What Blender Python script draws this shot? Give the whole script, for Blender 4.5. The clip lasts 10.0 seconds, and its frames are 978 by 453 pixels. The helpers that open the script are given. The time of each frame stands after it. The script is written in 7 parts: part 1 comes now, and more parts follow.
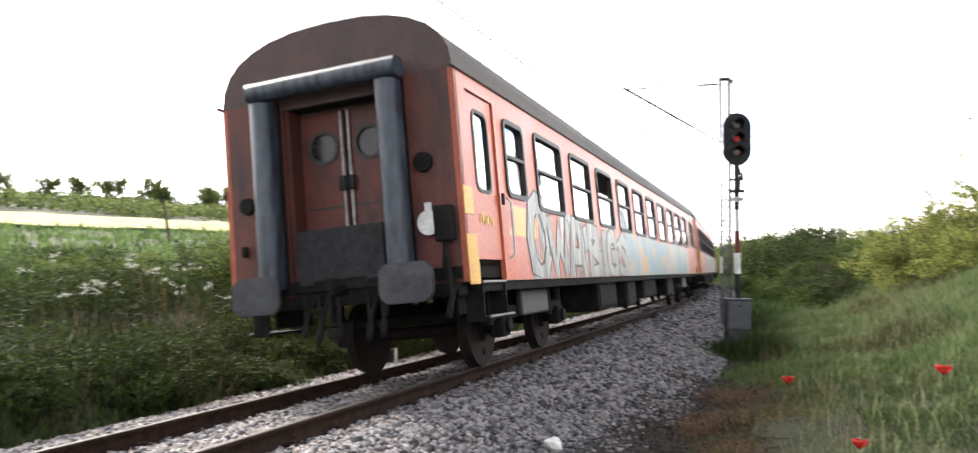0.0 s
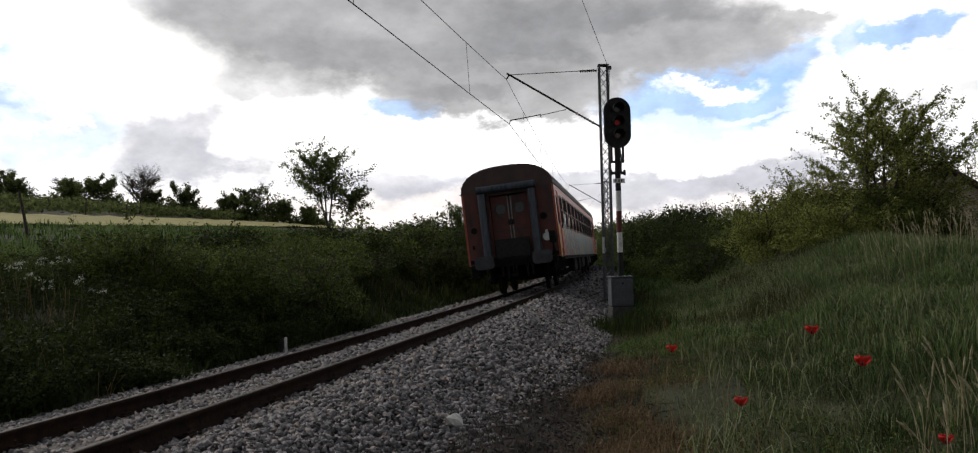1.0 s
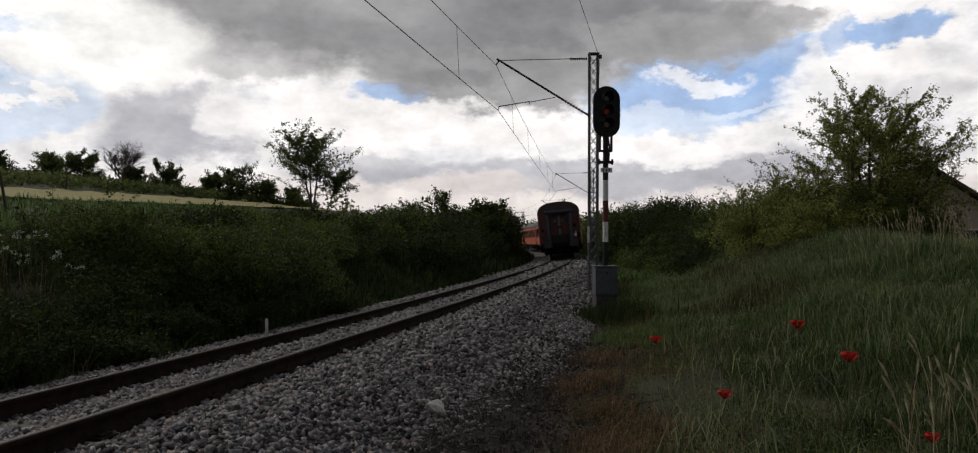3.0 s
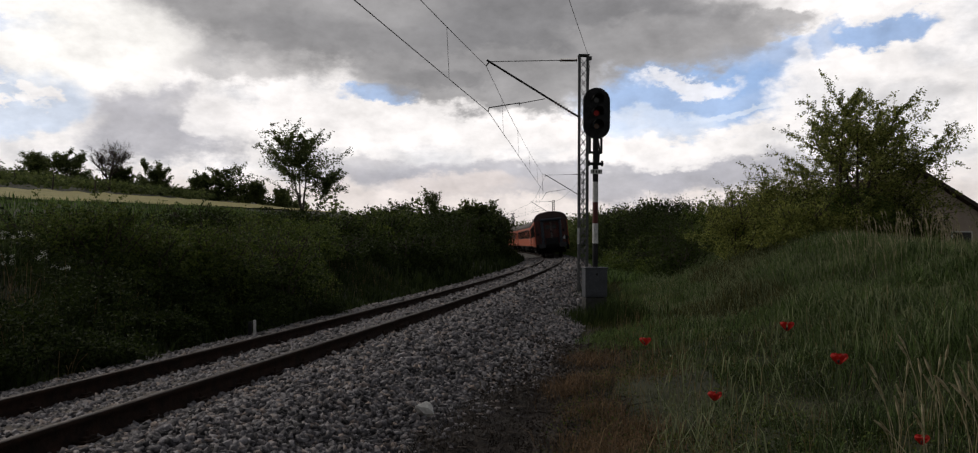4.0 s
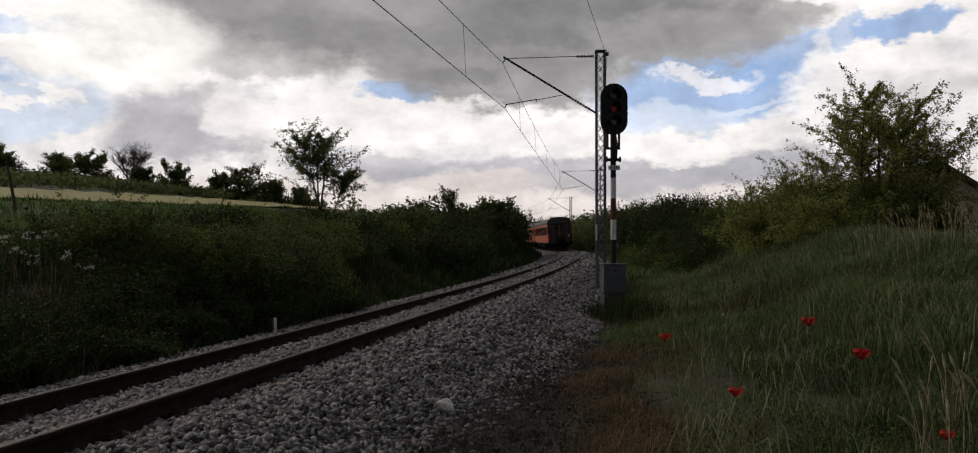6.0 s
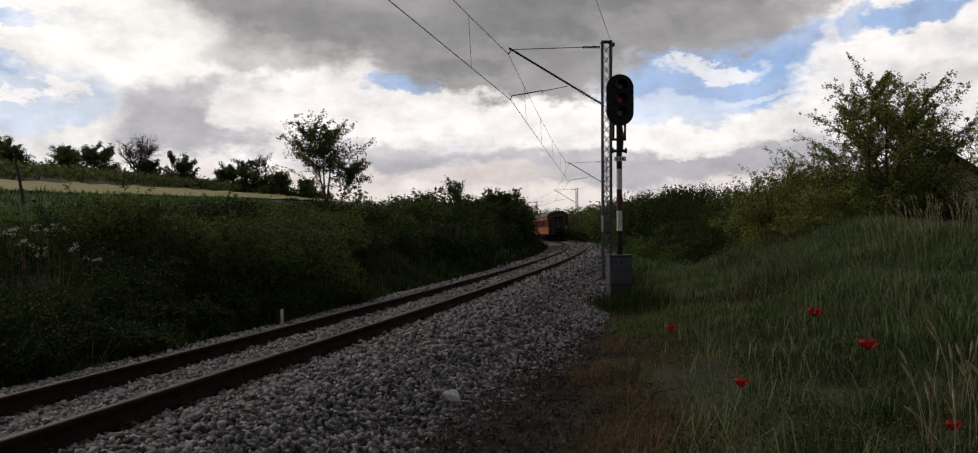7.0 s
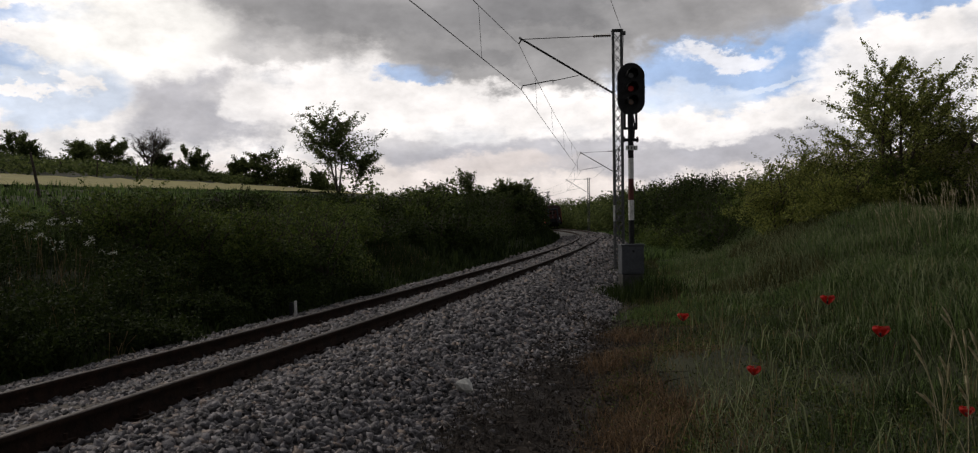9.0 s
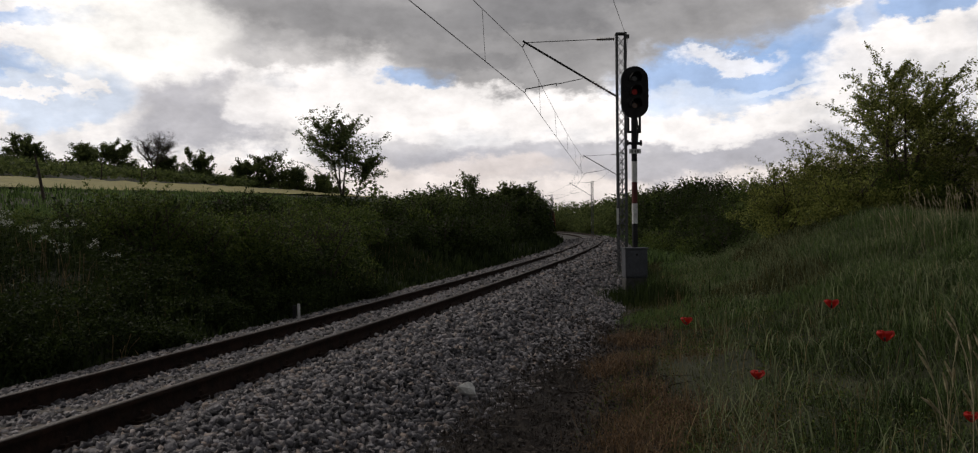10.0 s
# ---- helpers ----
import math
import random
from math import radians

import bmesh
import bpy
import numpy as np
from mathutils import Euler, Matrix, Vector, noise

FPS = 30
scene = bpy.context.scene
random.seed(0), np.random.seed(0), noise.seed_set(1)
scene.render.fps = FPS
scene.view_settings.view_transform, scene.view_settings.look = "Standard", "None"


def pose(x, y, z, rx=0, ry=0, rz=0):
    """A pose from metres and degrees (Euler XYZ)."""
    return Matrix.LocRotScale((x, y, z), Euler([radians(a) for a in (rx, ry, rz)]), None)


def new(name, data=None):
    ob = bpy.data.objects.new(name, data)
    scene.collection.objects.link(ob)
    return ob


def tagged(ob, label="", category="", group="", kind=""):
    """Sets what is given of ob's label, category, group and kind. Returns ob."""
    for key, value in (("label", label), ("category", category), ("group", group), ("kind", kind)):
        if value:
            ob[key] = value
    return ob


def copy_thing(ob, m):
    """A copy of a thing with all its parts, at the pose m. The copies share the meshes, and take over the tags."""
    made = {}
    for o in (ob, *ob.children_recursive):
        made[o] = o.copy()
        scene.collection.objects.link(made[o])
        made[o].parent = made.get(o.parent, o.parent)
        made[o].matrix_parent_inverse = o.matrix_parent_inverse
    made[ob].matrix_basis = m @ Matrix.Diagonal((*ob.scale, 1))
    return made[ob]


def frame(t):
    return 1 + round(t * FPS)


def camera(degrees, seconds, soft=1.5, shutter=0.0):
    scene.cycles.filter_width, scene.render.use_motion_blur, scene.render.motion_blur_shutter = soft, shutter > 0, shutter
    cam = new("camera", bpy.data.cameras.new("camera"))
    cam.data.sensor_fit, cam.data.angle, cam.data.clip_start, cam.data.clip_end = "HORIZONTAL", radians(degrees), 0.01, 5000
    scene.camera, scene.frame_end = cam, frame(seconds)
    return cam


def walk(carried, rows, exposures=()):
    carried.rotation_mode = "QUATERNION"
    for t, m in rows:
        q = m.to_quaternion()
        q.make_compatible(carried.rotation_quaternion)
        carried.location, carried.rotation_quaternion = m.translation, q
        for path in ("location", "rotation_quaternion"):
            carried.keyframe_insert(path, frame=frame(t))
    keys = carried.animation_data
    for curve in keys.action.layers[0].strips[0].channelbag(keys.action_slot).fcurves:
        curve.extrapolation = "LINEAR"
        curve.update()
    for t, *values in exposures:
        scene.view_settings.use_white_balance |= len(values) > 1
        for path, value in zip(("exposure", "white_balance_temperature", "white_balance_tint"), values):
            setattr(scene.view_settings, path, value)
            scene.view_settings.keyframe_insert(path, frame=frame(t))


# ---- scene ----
CAM_H = 1.175
PATH = [  # seconds, yaw, pitch, roll, and the small drift of the eye
    (0.0, 7.539, 3.107, -0.386, 0.125, -0.063, 0.088),
    (0.1, 4.220, 3.045, 0.203, 0.080, -0.055, 0.079),
    (0.2, 1.296, 3.120, 0.853, 0.046, -0.086, 0.081),
    (0.3, 0.584, 2.422, 1.092, 0.042, -0.076, 0.049),
    (0.4, 0.624, 1.935, 1.405, 0.015, -0.018, 0.044),
    (0.5, 0.510, 2.031, 1.735, 0.027, 0.007, 0.034),
    (0.6, 0.136, 2.051, 1.962, 0.017, -0.030, 0.064),
    (0.8, -0.435, 2.227, 1.703, 0.027, -0.045, 0.041),
    (1.0, -0.947, 2.115, 1.270, 0.016, -0.101, 0.017),
    (1.5, -1.315, 0.890, 0.923, 0.003, -0.033, 0.002),
    (2.0, -2.008, 0.605, 0.060, -0.010, -0.011, 0.004),
    (2.5, -1.801, 0.923, -0.205, -0.002, -0.016, 0.008),
    (4.0, -2.873, 1.222, -0.374, -0.000, 0.027, 0.008),
    (4.5, -2.463, 1.275, -0.025, -0.003, 0.028, 0.005),
    (5.0, -1.598, 1.298, 0.069, -0.003, 0.009, 0.004),
    (6.5, -1.578, 0.700, -0.041, -0.015, 0.019, 0.006),
    (7.0, -1.135, 0.386, 0.118, -0.008, 0.012, 0.003),
    (7.5, -0.707, 0.257, -0.089, -0.011, 0.015, 0.003),
    (8.0, -0.442, 0.433, 0.137, -0.004, 0.006, -0.000),
    (8.5, -1.021, 0.056, 0.337, -0.003, 0.007, 0.001),
    (9.0, -0.257, -0.300, 0.590, -0.004, -0.007, -0.003),
    (9.5, 0.163, -0.122, 0.606, -0.005, 0.005, 0.001),
    (10.0, -0.000, -0.071, 0.500, -0.000, -0.000, -0.000),
]
cam = camera(64.5, 10.0, soft=1.15, shutter=0.2)
EXPOSURES = [(0.0, 3.2, 6450, 10), (0.1, 2.98, 6430, 10), (0.2, 2.6, 6410, 10), (0.3, 2.2, 6390, 9), (0.4, 1.8, 6370, 9), (0.5, 1.52, 6350, 9), (0.6, 1.25, 6400, 9), (0.8, 0.8, 6420, 9),
             (1.0, 0.48, 6420, 9), (1.5, 0.08, 6420, 9), (2.0, -0.02, 6440, 9), (4.0, -0.02, 6550, 11), (6.5, -0.07, 6600, 11), (8.0, -0.02, 6600, 11), (10.0, 0.0, 6600, 11)]
walk(cam, [(t, pose(x, y, CAM_H + z, 90 + pitch, roll, yaw)) for t, yaw, pitch, roll, x, y, z in PATH], EXPOSURES)

# ---- world: broken cloud over a pale sky, sun veiled on the left ----
SUN_AZ, SUN_EL = radians(-52), radians(40)   # from +y towards +x


def tree_of(nt):
    nodes, links = nt.nodes, nt.links

    def node(kind, **sets):
        n = nodes.new(kind)
        for k, v in sets.items():
            if k in ("operation", "blend_type", "data_type", "noise_dimensions", "sky_type", "interpolation_type", "feature", "wave_type", "bands_direction", "distance"):
                exec_set(n, k, v)
            else:
                n.inputs[k].default_value = v
        return n
    return nodes, links, node


def exec_set(n, k, v):
    if k == "operation":
        n.operation = v
    elif k == "blend_type":
        n.blend_type = v
    elif k == "data_type":
        n.data_type = v
    elif k == "sky_type":
        n.sky_type = v
    elif k == "interpolation_type":
        n.interpolation_type = v
    elif k == "feature":
        n.feature = v
    elif k == "wave_type":
        n.wave_type = v
    elif k == "bands_direction":
        n.bands_direction = v


def make_world():
    w = bpy.data.worlds.new("sky")
    scene.world = w
    w.use_nodes = True
    nt = w.node_tree
    nt.nodes.clear()
    nodes, links, node = tree_of(nt)
    out, bg = nodes.new("ShaderNodeOutputWorld"), nodes.new("ShaderNodeBackground")
    links.new(bg.outputs[0], out.inputs[0])
    coord = nodes.new("ShaderNodeTexCoord").outputs["Generated"]
    sky = node("ShaderNodeTexSky", sky_type="NISHITA")
    sky.sun_disc, sky.sun_elevation, sky.sun_rotation = False, SUN_EL, SUN_AZ
    sky.air_density, sky.dust_density = 1.0, 1.5

    def math(op, a, b=None, c=None, clamp=False):
        n = nodes.new("ShaderNodeMath")
        n.operation, n.use_clamp = op, clamp
        for i, v in enumerate((a, b, c)):
            if v is None:
                continue
            if isinstance(v, (int, float)):
                n.inputs[i].default_value = v
            else:
                links.new(v, n.inputs[i])
        return n.outputs[0]

    def smooth(v, lo, hi, a=0.0, b=1.0):
        n = nodes.new("ShaderNodeMapRange")
        n.interpolation_type = "SMOOTHSTEP"
        links.new(v, n.inputs[0])
        for i, val in zip((1, 2, 3, 4), (lo, hi, a, b)):
            n.inputs[i].default_value = val
        return n.outputs[0]

    def mix(f, a, b):
        n = nodes.new("ShaderNodeMix")
        n.data_type = "RGBA"
        for sock, v in ((n.inputs[0], f), (n.inputs[6], a), (n.inputs[7], b)):
            if isinstance(v, (tuple, float)):
                sock.default_value = v
            else:
                links.new(v, sock)
        return n.outputs[2]

    def noise_of(vec, scale, detail=6, rough=0.55, dist=0.0):
        n = nodes.new("ShaderNodeTexNoise")
        n.inputs["Scale"].default_value, n.inputs["Detail"].default_value = scale, detail
        n.inputs["Roughness"].default_value, n.inputs["Distortion"].default_value = rough, dist
        links.new(vec, n.inputs["Vector"])
        return n.outputs["Fac"]

    def mapped(scale, loc):
        n = nodes.new("ShaderNodeMapping")
        n.inputs["Scale"].default_value, n.inputs["Location"].default_value = scale, loc
        links.new(coord, n.inputs["Vector"])
        return n.outputs[0]

    low = nodes.new("ShaderNodeSeparateXYZ")
    links.new(coord, low.inputs[0])
    # compass and height of the direction, in degrees
    east = math("MULTIPLY", math("ARCTAN2", low.outputs["X"], low.outputs["Y"]), 57.2958)
    rise = math("MULTIPLY", math("ARCSINE", low.outputs["Z"]), 57.2958)
    n1 = noise_of(mapped((1.0, 1.0, 2.3), (0.31, 0.2, 0.1)), 3.2, 6, 0.56, 0.25)

    def puffs(scale, loc, detail, rough):
        n = nodes.new("ShaderNodeTexNoise")
        n.inputs["Scale"].default_value, n.inputs["Detail"].default_value, n.inputs["Roughness"].default_value = scale, detail, rough
        links.new(mapped((1, 1, 1.7), loc), n.inputs["Vector"])
        sp = nodes.new("ShaderNodeSeparateColor")
        links.new(n.outputs["Color"], sp.inputs[0])
        return [math("SUBTRACT", o, 0.5) for o in sp.outputs]

    big, small, curl = puffs(5.0, (0.7, 0.2, 0.4), 3, 0.5), puffs(17.0, (1.3, 0.9, 0.1), 5, 0.6), puffs(48.0, (0.4, 0.1, 0.8), 4, 0.6)
    wob = math("ADD", math("MULTIPLY", big[2], 0.2), math("MULTIPLY", small[2], 0.08))
    east_w = math("ADD", east, math("ADD", math("MULTIPLY", big[0], 11.0), math("ADD", math("MULTIPLY", small[0], 5.0), math("MULTIPLY", curl[0], 1.6))))
    rise_w = math("ADD", rise, math("ADD", math("MULTIPLY", big[1], 4.5), math("ADD", math("MULTIPLY", small[1], 3.2), math("MULTIPLY", curl[1], 1.3))))

    def bank(az, el, raz, rel, soft):
        # a cloud or a gap round a direction, its edge broken into puffs
        dx = math("DIVIDE", math("SUBTRACT", east_w, az), raz)
        dy = math("DIVIDE", math("SUBTRACT", rise_w, el), rel)
        r = math("SQRT", math("ADD", math("MULTIPLY", dx, dx), math("MULTIPLY", dy, dy)))
        return smooth(r, 1.0 - 0.48 * soft, 1.0 + 0.42 * soft, 1.0, 0.0)

    WHITE, PALE, PALEG = (1.0, 0.97, 0.955, 1), (0.66, 0.74, 0.87, 1), (0.70, 0.70, 0.72, 1)
    BASE, GREY, DARK = (0.43, 0.43, 0.475, 1), (0.345, 0.34, 0.345, 1), (0.215, 0.215, 0.225, 1)
    BLUE, WARM, GLOW = (0.33, 0.50, 0.82, 1), (0.82, 0.74, 0.70, 1), (1.06, 1.04, 1.0, 1)
    tint = nodes.new("ShaderNodeMix")
    tint.data_type, tint.blend_type = "RGBA", "MULTIPLY"
    tint.inputs[0].default_value = 1.0
    links.new(sky.outputs[0], tint.inputs[6])
    tint.inputs[7].default_value = (0.09, 0.09, 0.09, 1)
    BLUE = mix(0.8, tint.outputs[2], BLUE)
    # a bright broken layer everywhere, with soft grey undersides
    fold = math("ADD", math("MULTIPLY", big[0], 0.9), small[1])
    col = mix(smooth(fold, -0.12, 0.30), WHITE, PALEG)
    for az, el, raz, rel, colour, k, soft in (
        (0.4, 2.0, 69.2, 2.8, WARM, 0.75, 1.0),
        (9.4, 5.0, 18.8, 1.5, BASE, 0.8, 0.7),
        (-6.2, 5.6, 7.7, 1.2, BASE, 0.55, 0.8),
        (19.8, 5.3, 6.1, 1.3, BASE, 0.5, 0.8),
        (-20.0, 7.7, 5.3, 2.3, BASE, 0.8, 0.6),
        (-29.8, 5.3, 4.2, 1.2, BASE, 0.12, 0.8),
        (1.2, 4.5, 5.1, 1.0, WARM, 0.7, 0.8),
        (1.2, 9.0, 19.4, 1.3, WHITE, 0.9, 0.6),
        (16.9, 7.1, 5.3, 1.3, WHITE, 0.75, 0.5),
        (-16.3, 8.5, 2.0, 1.5, WHITE, 0.7, 0.6),
        (-9.8, 7.8, 5.8, 1.1, WHITE, 0.6, 0.6),
        (-29.4, 8.9, 4.9, 1.8, PALE, 0.95, 0.5),
        (-30.8, 10.2, 2.4, 0.8, BLUE, 0.7, 0.6),
        (-30.5, 13.1, 2.4, 0.7, BLUE, 0.8, 0.6),
        (-30.8, 8.5, 2.7, 0.3, WHITE, 0.9, 0.7),
        (-27.5, 9.2, 1.0, 0.7, WHITE, 0.9, 0.5),
        (-5.3, 10.3, 2.9, 0.9, BLUE, 0.85, 0.5),
        (18.1, 10.7, 8.7, 2.3, BLUE, 0.9, 0.5),
        (23.0, 12.7, 5.1, 1.9, BLUE, 0.8, 0.5),
        (14.3, 9.1, 5.2, 1.0, PALE, 0.8, 0.6),
        (17.7, 11.7, 3.0, 0.6, WHITE, 0.7, 0.6),
        (20.6, 9.6, 4.8, 0.4, PALE, 0.8, 0.6),
        (28.3, 10.2, 5.4, 3.5, WHITE, 0.9, 0.4),
        (29.7, 8.9, 3.8, 2.0, PALEG, 0.6, 0.6),
        (26.1, 12.8, 2.2, 1.7, WHITE, 0.5, 0.5),
        (30.7, 14.2, 3.1, 1.0, BLUE, 0.9, 0.5),
        (26.8, 13.9, 1.5, 1.1, BLUE, 0.6, 0.5),
        (-0.7, 15.9, 22.1, 4.6, GREY, 0.98, 0.45),
        (8.0, 15.3, 10.8, 3.2, DARK, 0.7, 0.7),
        (-8.0, 14.4, 6.8, 1.6, DARK, 0.35, 0.8),
        (14.7, 14.3, 7.3, 1.9, GREY, 0.85, 0.5),
        (-15.9, 11.9, 4.7, 1.2, GREY, 0.5, 0.7),
        (2.1, 11.6, 8.7, 2.0, GREY, 0.9, 0.45),
        (-0.7, 11.7, 4.1, 0.7, DARK, 0.4, 0.8),
        (21.4, 15.2, 3.6, 0.9, GREY, 0.75, 0.6),
        (-24.7, 13.1, 5.7, 3.4, GLOW, 0.9, 0.8),
    ):
        col = mix(math("MULTIPLY", bank(az, el, raz, rel, soft), k), col, colour)
    # light and shade within the clouds
    relief = nodes.new("ShaderNodeMix")
    relief.data_type, relief.blend_type = "RGBA", "MULTIPLY"
    relief.inputs[0].default_value = 1.0
    links.new(col, relief.inputs[6])
    links.new(math("ADD", 1.0, math("ADD", math("ADD", math("MULTIPLY", small[0], 0.75), math("MULTIPLY", curl[2], 0.22)), math("MULTIPLY", big[1], 0.5))), relief.inputs[7])
    col = relief.outputs[2]
    # heavy grey cloud carried on unseen overhead and behind, to darken the shade
    heavy = mix(n1, (0.07, 0.075, 0.085, 1), (0.17, 0.175, 0.19, 1))
    col = mix(smooth(math("ADD", low.outputs["Z"], wob), 0.29, 0.45), col, heavy)
    behind = math("ADD", low.outputs["Y"], math("MULTIPLY", low.outputs["X"], -0.35))
    col = mix(math("MULTIPLY", smooth(math("ADD", behind, wob), 0.35, -0.25), 0.8), col, heavy)
    mix_out = col
    links.new(mix_out, bg.inputs[0])
    bg.inputs[1].default_value = 1.0
    return w


make_world()
sun = new("sun", bpy.data.lights.new("sun", "SUN"))
sun.data.energy, sun.data.angle, sun.data.color = 1.35, radians(28), (1.0, 0.94, 0.85)
sun.rotation_euler = (radians(90) - SUN_EL, 0, -SUN_AZ + math.pi)


# ---- materials ----
def material(name, c1, c2, scale=6.0, rough=0.7, bump=0.3, bump_scale=None, metal=0.0, c3=None, fine=40.0, spec=0.4, rrange=0.15, island=False, objrand=False, translucent=0.0, stretch=(1, 1, 1)):
    m = bpy.data.materials.new(name)
    m.use_nodes = True
    nt = m.node_tree
    N, K = nt.nodes, nt.links
    p = N["Principled BSDF"]
    co = N.new("ShaderNodeTexCoord")
    mp = N.new("ShaderNodeMapping")
    mp.inputs["Scale"].default_value = stretch
    K.new(co.outputs["Object"], mp.inputs["Vector"])
    n1, n2 = N.new("ShaderNodeTexNoise"), N.new("ShaderNodeTexNoise")
    for n, sc, det in ((n1, scale, 5), (n2, fine, 3)):
        n.inputs["Scale"].default_value, n.inputs["Detail"].default_value = sc, det
        n.inputs["Roughness"].default_value = 0.6
        K.new(mp.outputs[0], n.inputs["Vector"])
    ramp = N.new("ShaderNodeValToRGB")
    ramp.color_ramp.elements[0].position, ramp.color_ramp.elements[1].position = 0.32, 0.68
    ramp.color_ramp.elements[0].color, ramp.color_ramp.elements[1].color = (*c1, 1), (*c2, 1)
    if c3:
        e = ramp.color_ramp.elements.new(0.8)
        e.color = (*c3, 1)
    fac = n1.outputs["Fac"]
    if island or objrand:
        src = N.new("ShaderNodeNewGeometry").outputs["Random Per Island"] if island else N.new("ShaderNodeObjectInfo").outputs["Random"]
        a = N.new("ShaderNodeMath")
        a.operation = "MULTIPLY_ADD"
        K.new(src, a.inputs[0])
        a.inputs[1].default_value = 0.55
        b = N.new("ShaderNodeMath")
        b.operation = "MULTIPLY"
        K.new(fac, b.inputs[0])
        b.inputs[1].default_value = 0.5
        K.new(b.outputs[0], a.inputs[2])
        fac = a.outputs[0]
    K.new(fac, ramp.inputs[0])
    mul = N.new("ShaderNodeMix")
    mul.data_type, mul.blend_type = "RGBA", "MULTIPLY"
    mul.inputs[0].default_value = 0.5
    K.new(ramp.outputs[0], mul.inputs[6])
    fr = N.new("ShaderNodeMapRange")
    K.new(n2.outputs["Fac"], fr.inputs[0])
    fr.inputs[1].default_value, fr.inputs[2].default_value, fr.inputs[3].default_value, fr.inputs[4].default_value = 0.3, 0.7, 0.55, 1.25
    K.new(fr.outputs[0], mul.inputs[7])
    K.new(mul.outputs[2], p.inputs["Base Color"])
    rr = N.new("ShaderNodeMapRange")
    K.new(n1.outputs["Fac"], rr.inputs[0])
    rr.inputs[3].default_value, rr.inputs[4].default_value = max(0.05, rough - rrange), min(1, rough + rrange)
    K.new(rr.outputs[0], p.inputs["Roughness"])
    p.inputs["Metallic"].default_value = metal
    p.inputs["Specular IOR Level"].default_value = spec
    if bump:
        bn = N.new("ShaderNodeBump")
        bn.inputs["Strength"].default_value, bn.inputs["Distance"].default_value = bump, 0.02
        K.new(n2.outputs["Fac"], bn.inputs["Height"])
        K.new(bn.outputs[0], p.inputs["Normal"])
    if translucent:
        tr, mx = N.new("ShaderNodeBsdfTranslucent"), N.new("ShaderNodeMixShader")
        K.new(mul.outputs[2], tr.inputs["Color"])
        mx.inputs[0].default_value = translucent
        K.new(p.outputs[0], mx.inputs[1])
        K.new(tr.outputs[0], mx.inputs[2])
        K.new(mx.outputs[0], N["Material Output"].inputs["Surface"])
    return m


def glass(name, tint=(0.8, 0.85, 0.85), rough=0.03):
    m = bpy.data.materials.new(name)
    m.use_nodes = True
    p = m.node_tree.nodes["Principled BSDF"]
    p.inputs["Base Color"].default_value = (*tint, 1)
    p.inputs["Roughness"].default_value, p.inputs["IOR"].default_value = rough, 1.5
    p.inputs["Transmission Weight"].default_value = 1.0
    return m


def glow(name, colour, strength):
    m = bpy.data.materials.new(name)
    m.use_nodes = True
    p = m.node_tree.nodes["Principled BSDF"]
    p.inputs["Base Color"].default_value = (*colour, 1)
    p.inputs["Emission Color"].default_value, p.inputs["Emission Strength"].default_value = (*colour, 1), strength
    return m


M_GROUND = material("soil_and_grass", (0.020, 0.024, 0.010), (0.05, 0.053, 0.022), 1.2, 0.95, 0.5, fine=30)
M_DIRT = material("dry_dirt", (0.014, 0.010, 0.009), (0.045, 0.033, 0.025), 3.0, 0.95, 1.0, fine=60)
M_FIELD = material("ripening_field", (0.27, 0.245, 0.085), (0.38, 0.34, 0.125), 0.3, 0.95, 0.3, fine=8)
M_BALLAST = material("ballast_bed", (0.045, 0.043, 0.041), (0.11, 0.105, 0.10), 12.0, 0.95, 1.0, fine=35)
M_STONE = material("crushed_stone", (0.036, 0.034, 0.037), (0.285, 0.272, 0.285), 7.0, 0.85, 0.5, fine=60, island=True, c3=(0.29, 0.235, 0.205))
M_PALE = material("pale_limestone", (0.62, 0.61, 0.57), (0.82, 0.81, 0.77), 14.0, 0.85, 0.4)
M_RUST = material("rusty_steel", (0.012, 0.008, 0.006), (0.036, 0.020, 0.014), 9.0, 0.92, 0.4, spec=0.1)
M_RAILTOP = material("worn_rail_head", (0.04, 0.032, 0.028), (0.085, 0.066, 0.056), 6.0, 0.6, 0.15, metal=0.4, spec=0.3)
M_SLEEPER = material("weathered_sleeper", (0.05, 0.042, 0.035), (0.12, 0.1, 0.085), 8.0, 0.9, 0.5)
M_GALV = material("galvanised_steel", (0.07, 0.072, 0.075), (0.14, 0.142, 0.145), 10.0, 0.7, 0.15, metal=0.3)
M_DARKST = material("dark_painted_steel", (0.012, 0.012, 0.013), (0.03, 0.03, 0.031), 10.0, 0.75, 0.2, spec=0.2)
M_BLACK = material("sooty_underframe", (0.006, 0.006, 0.006), (0.018, 0.016, 0.015), 5.0, 0.92, 0.4, c3=(0.03, 0.023, 0.018), spec=0.15)
M_WIRE = material("overhead_wire_metal", (0.03, 0.03, 0.03), (0.06, 0.055, 0.05), 4.0, 0.6, 0.0, metal=0.5)
M_INSUL = material("brown_porcelain", (0.03, 0.015, 0.01), (0.06, 0.03, 0.02), 8.0, 0.3, 0.0)
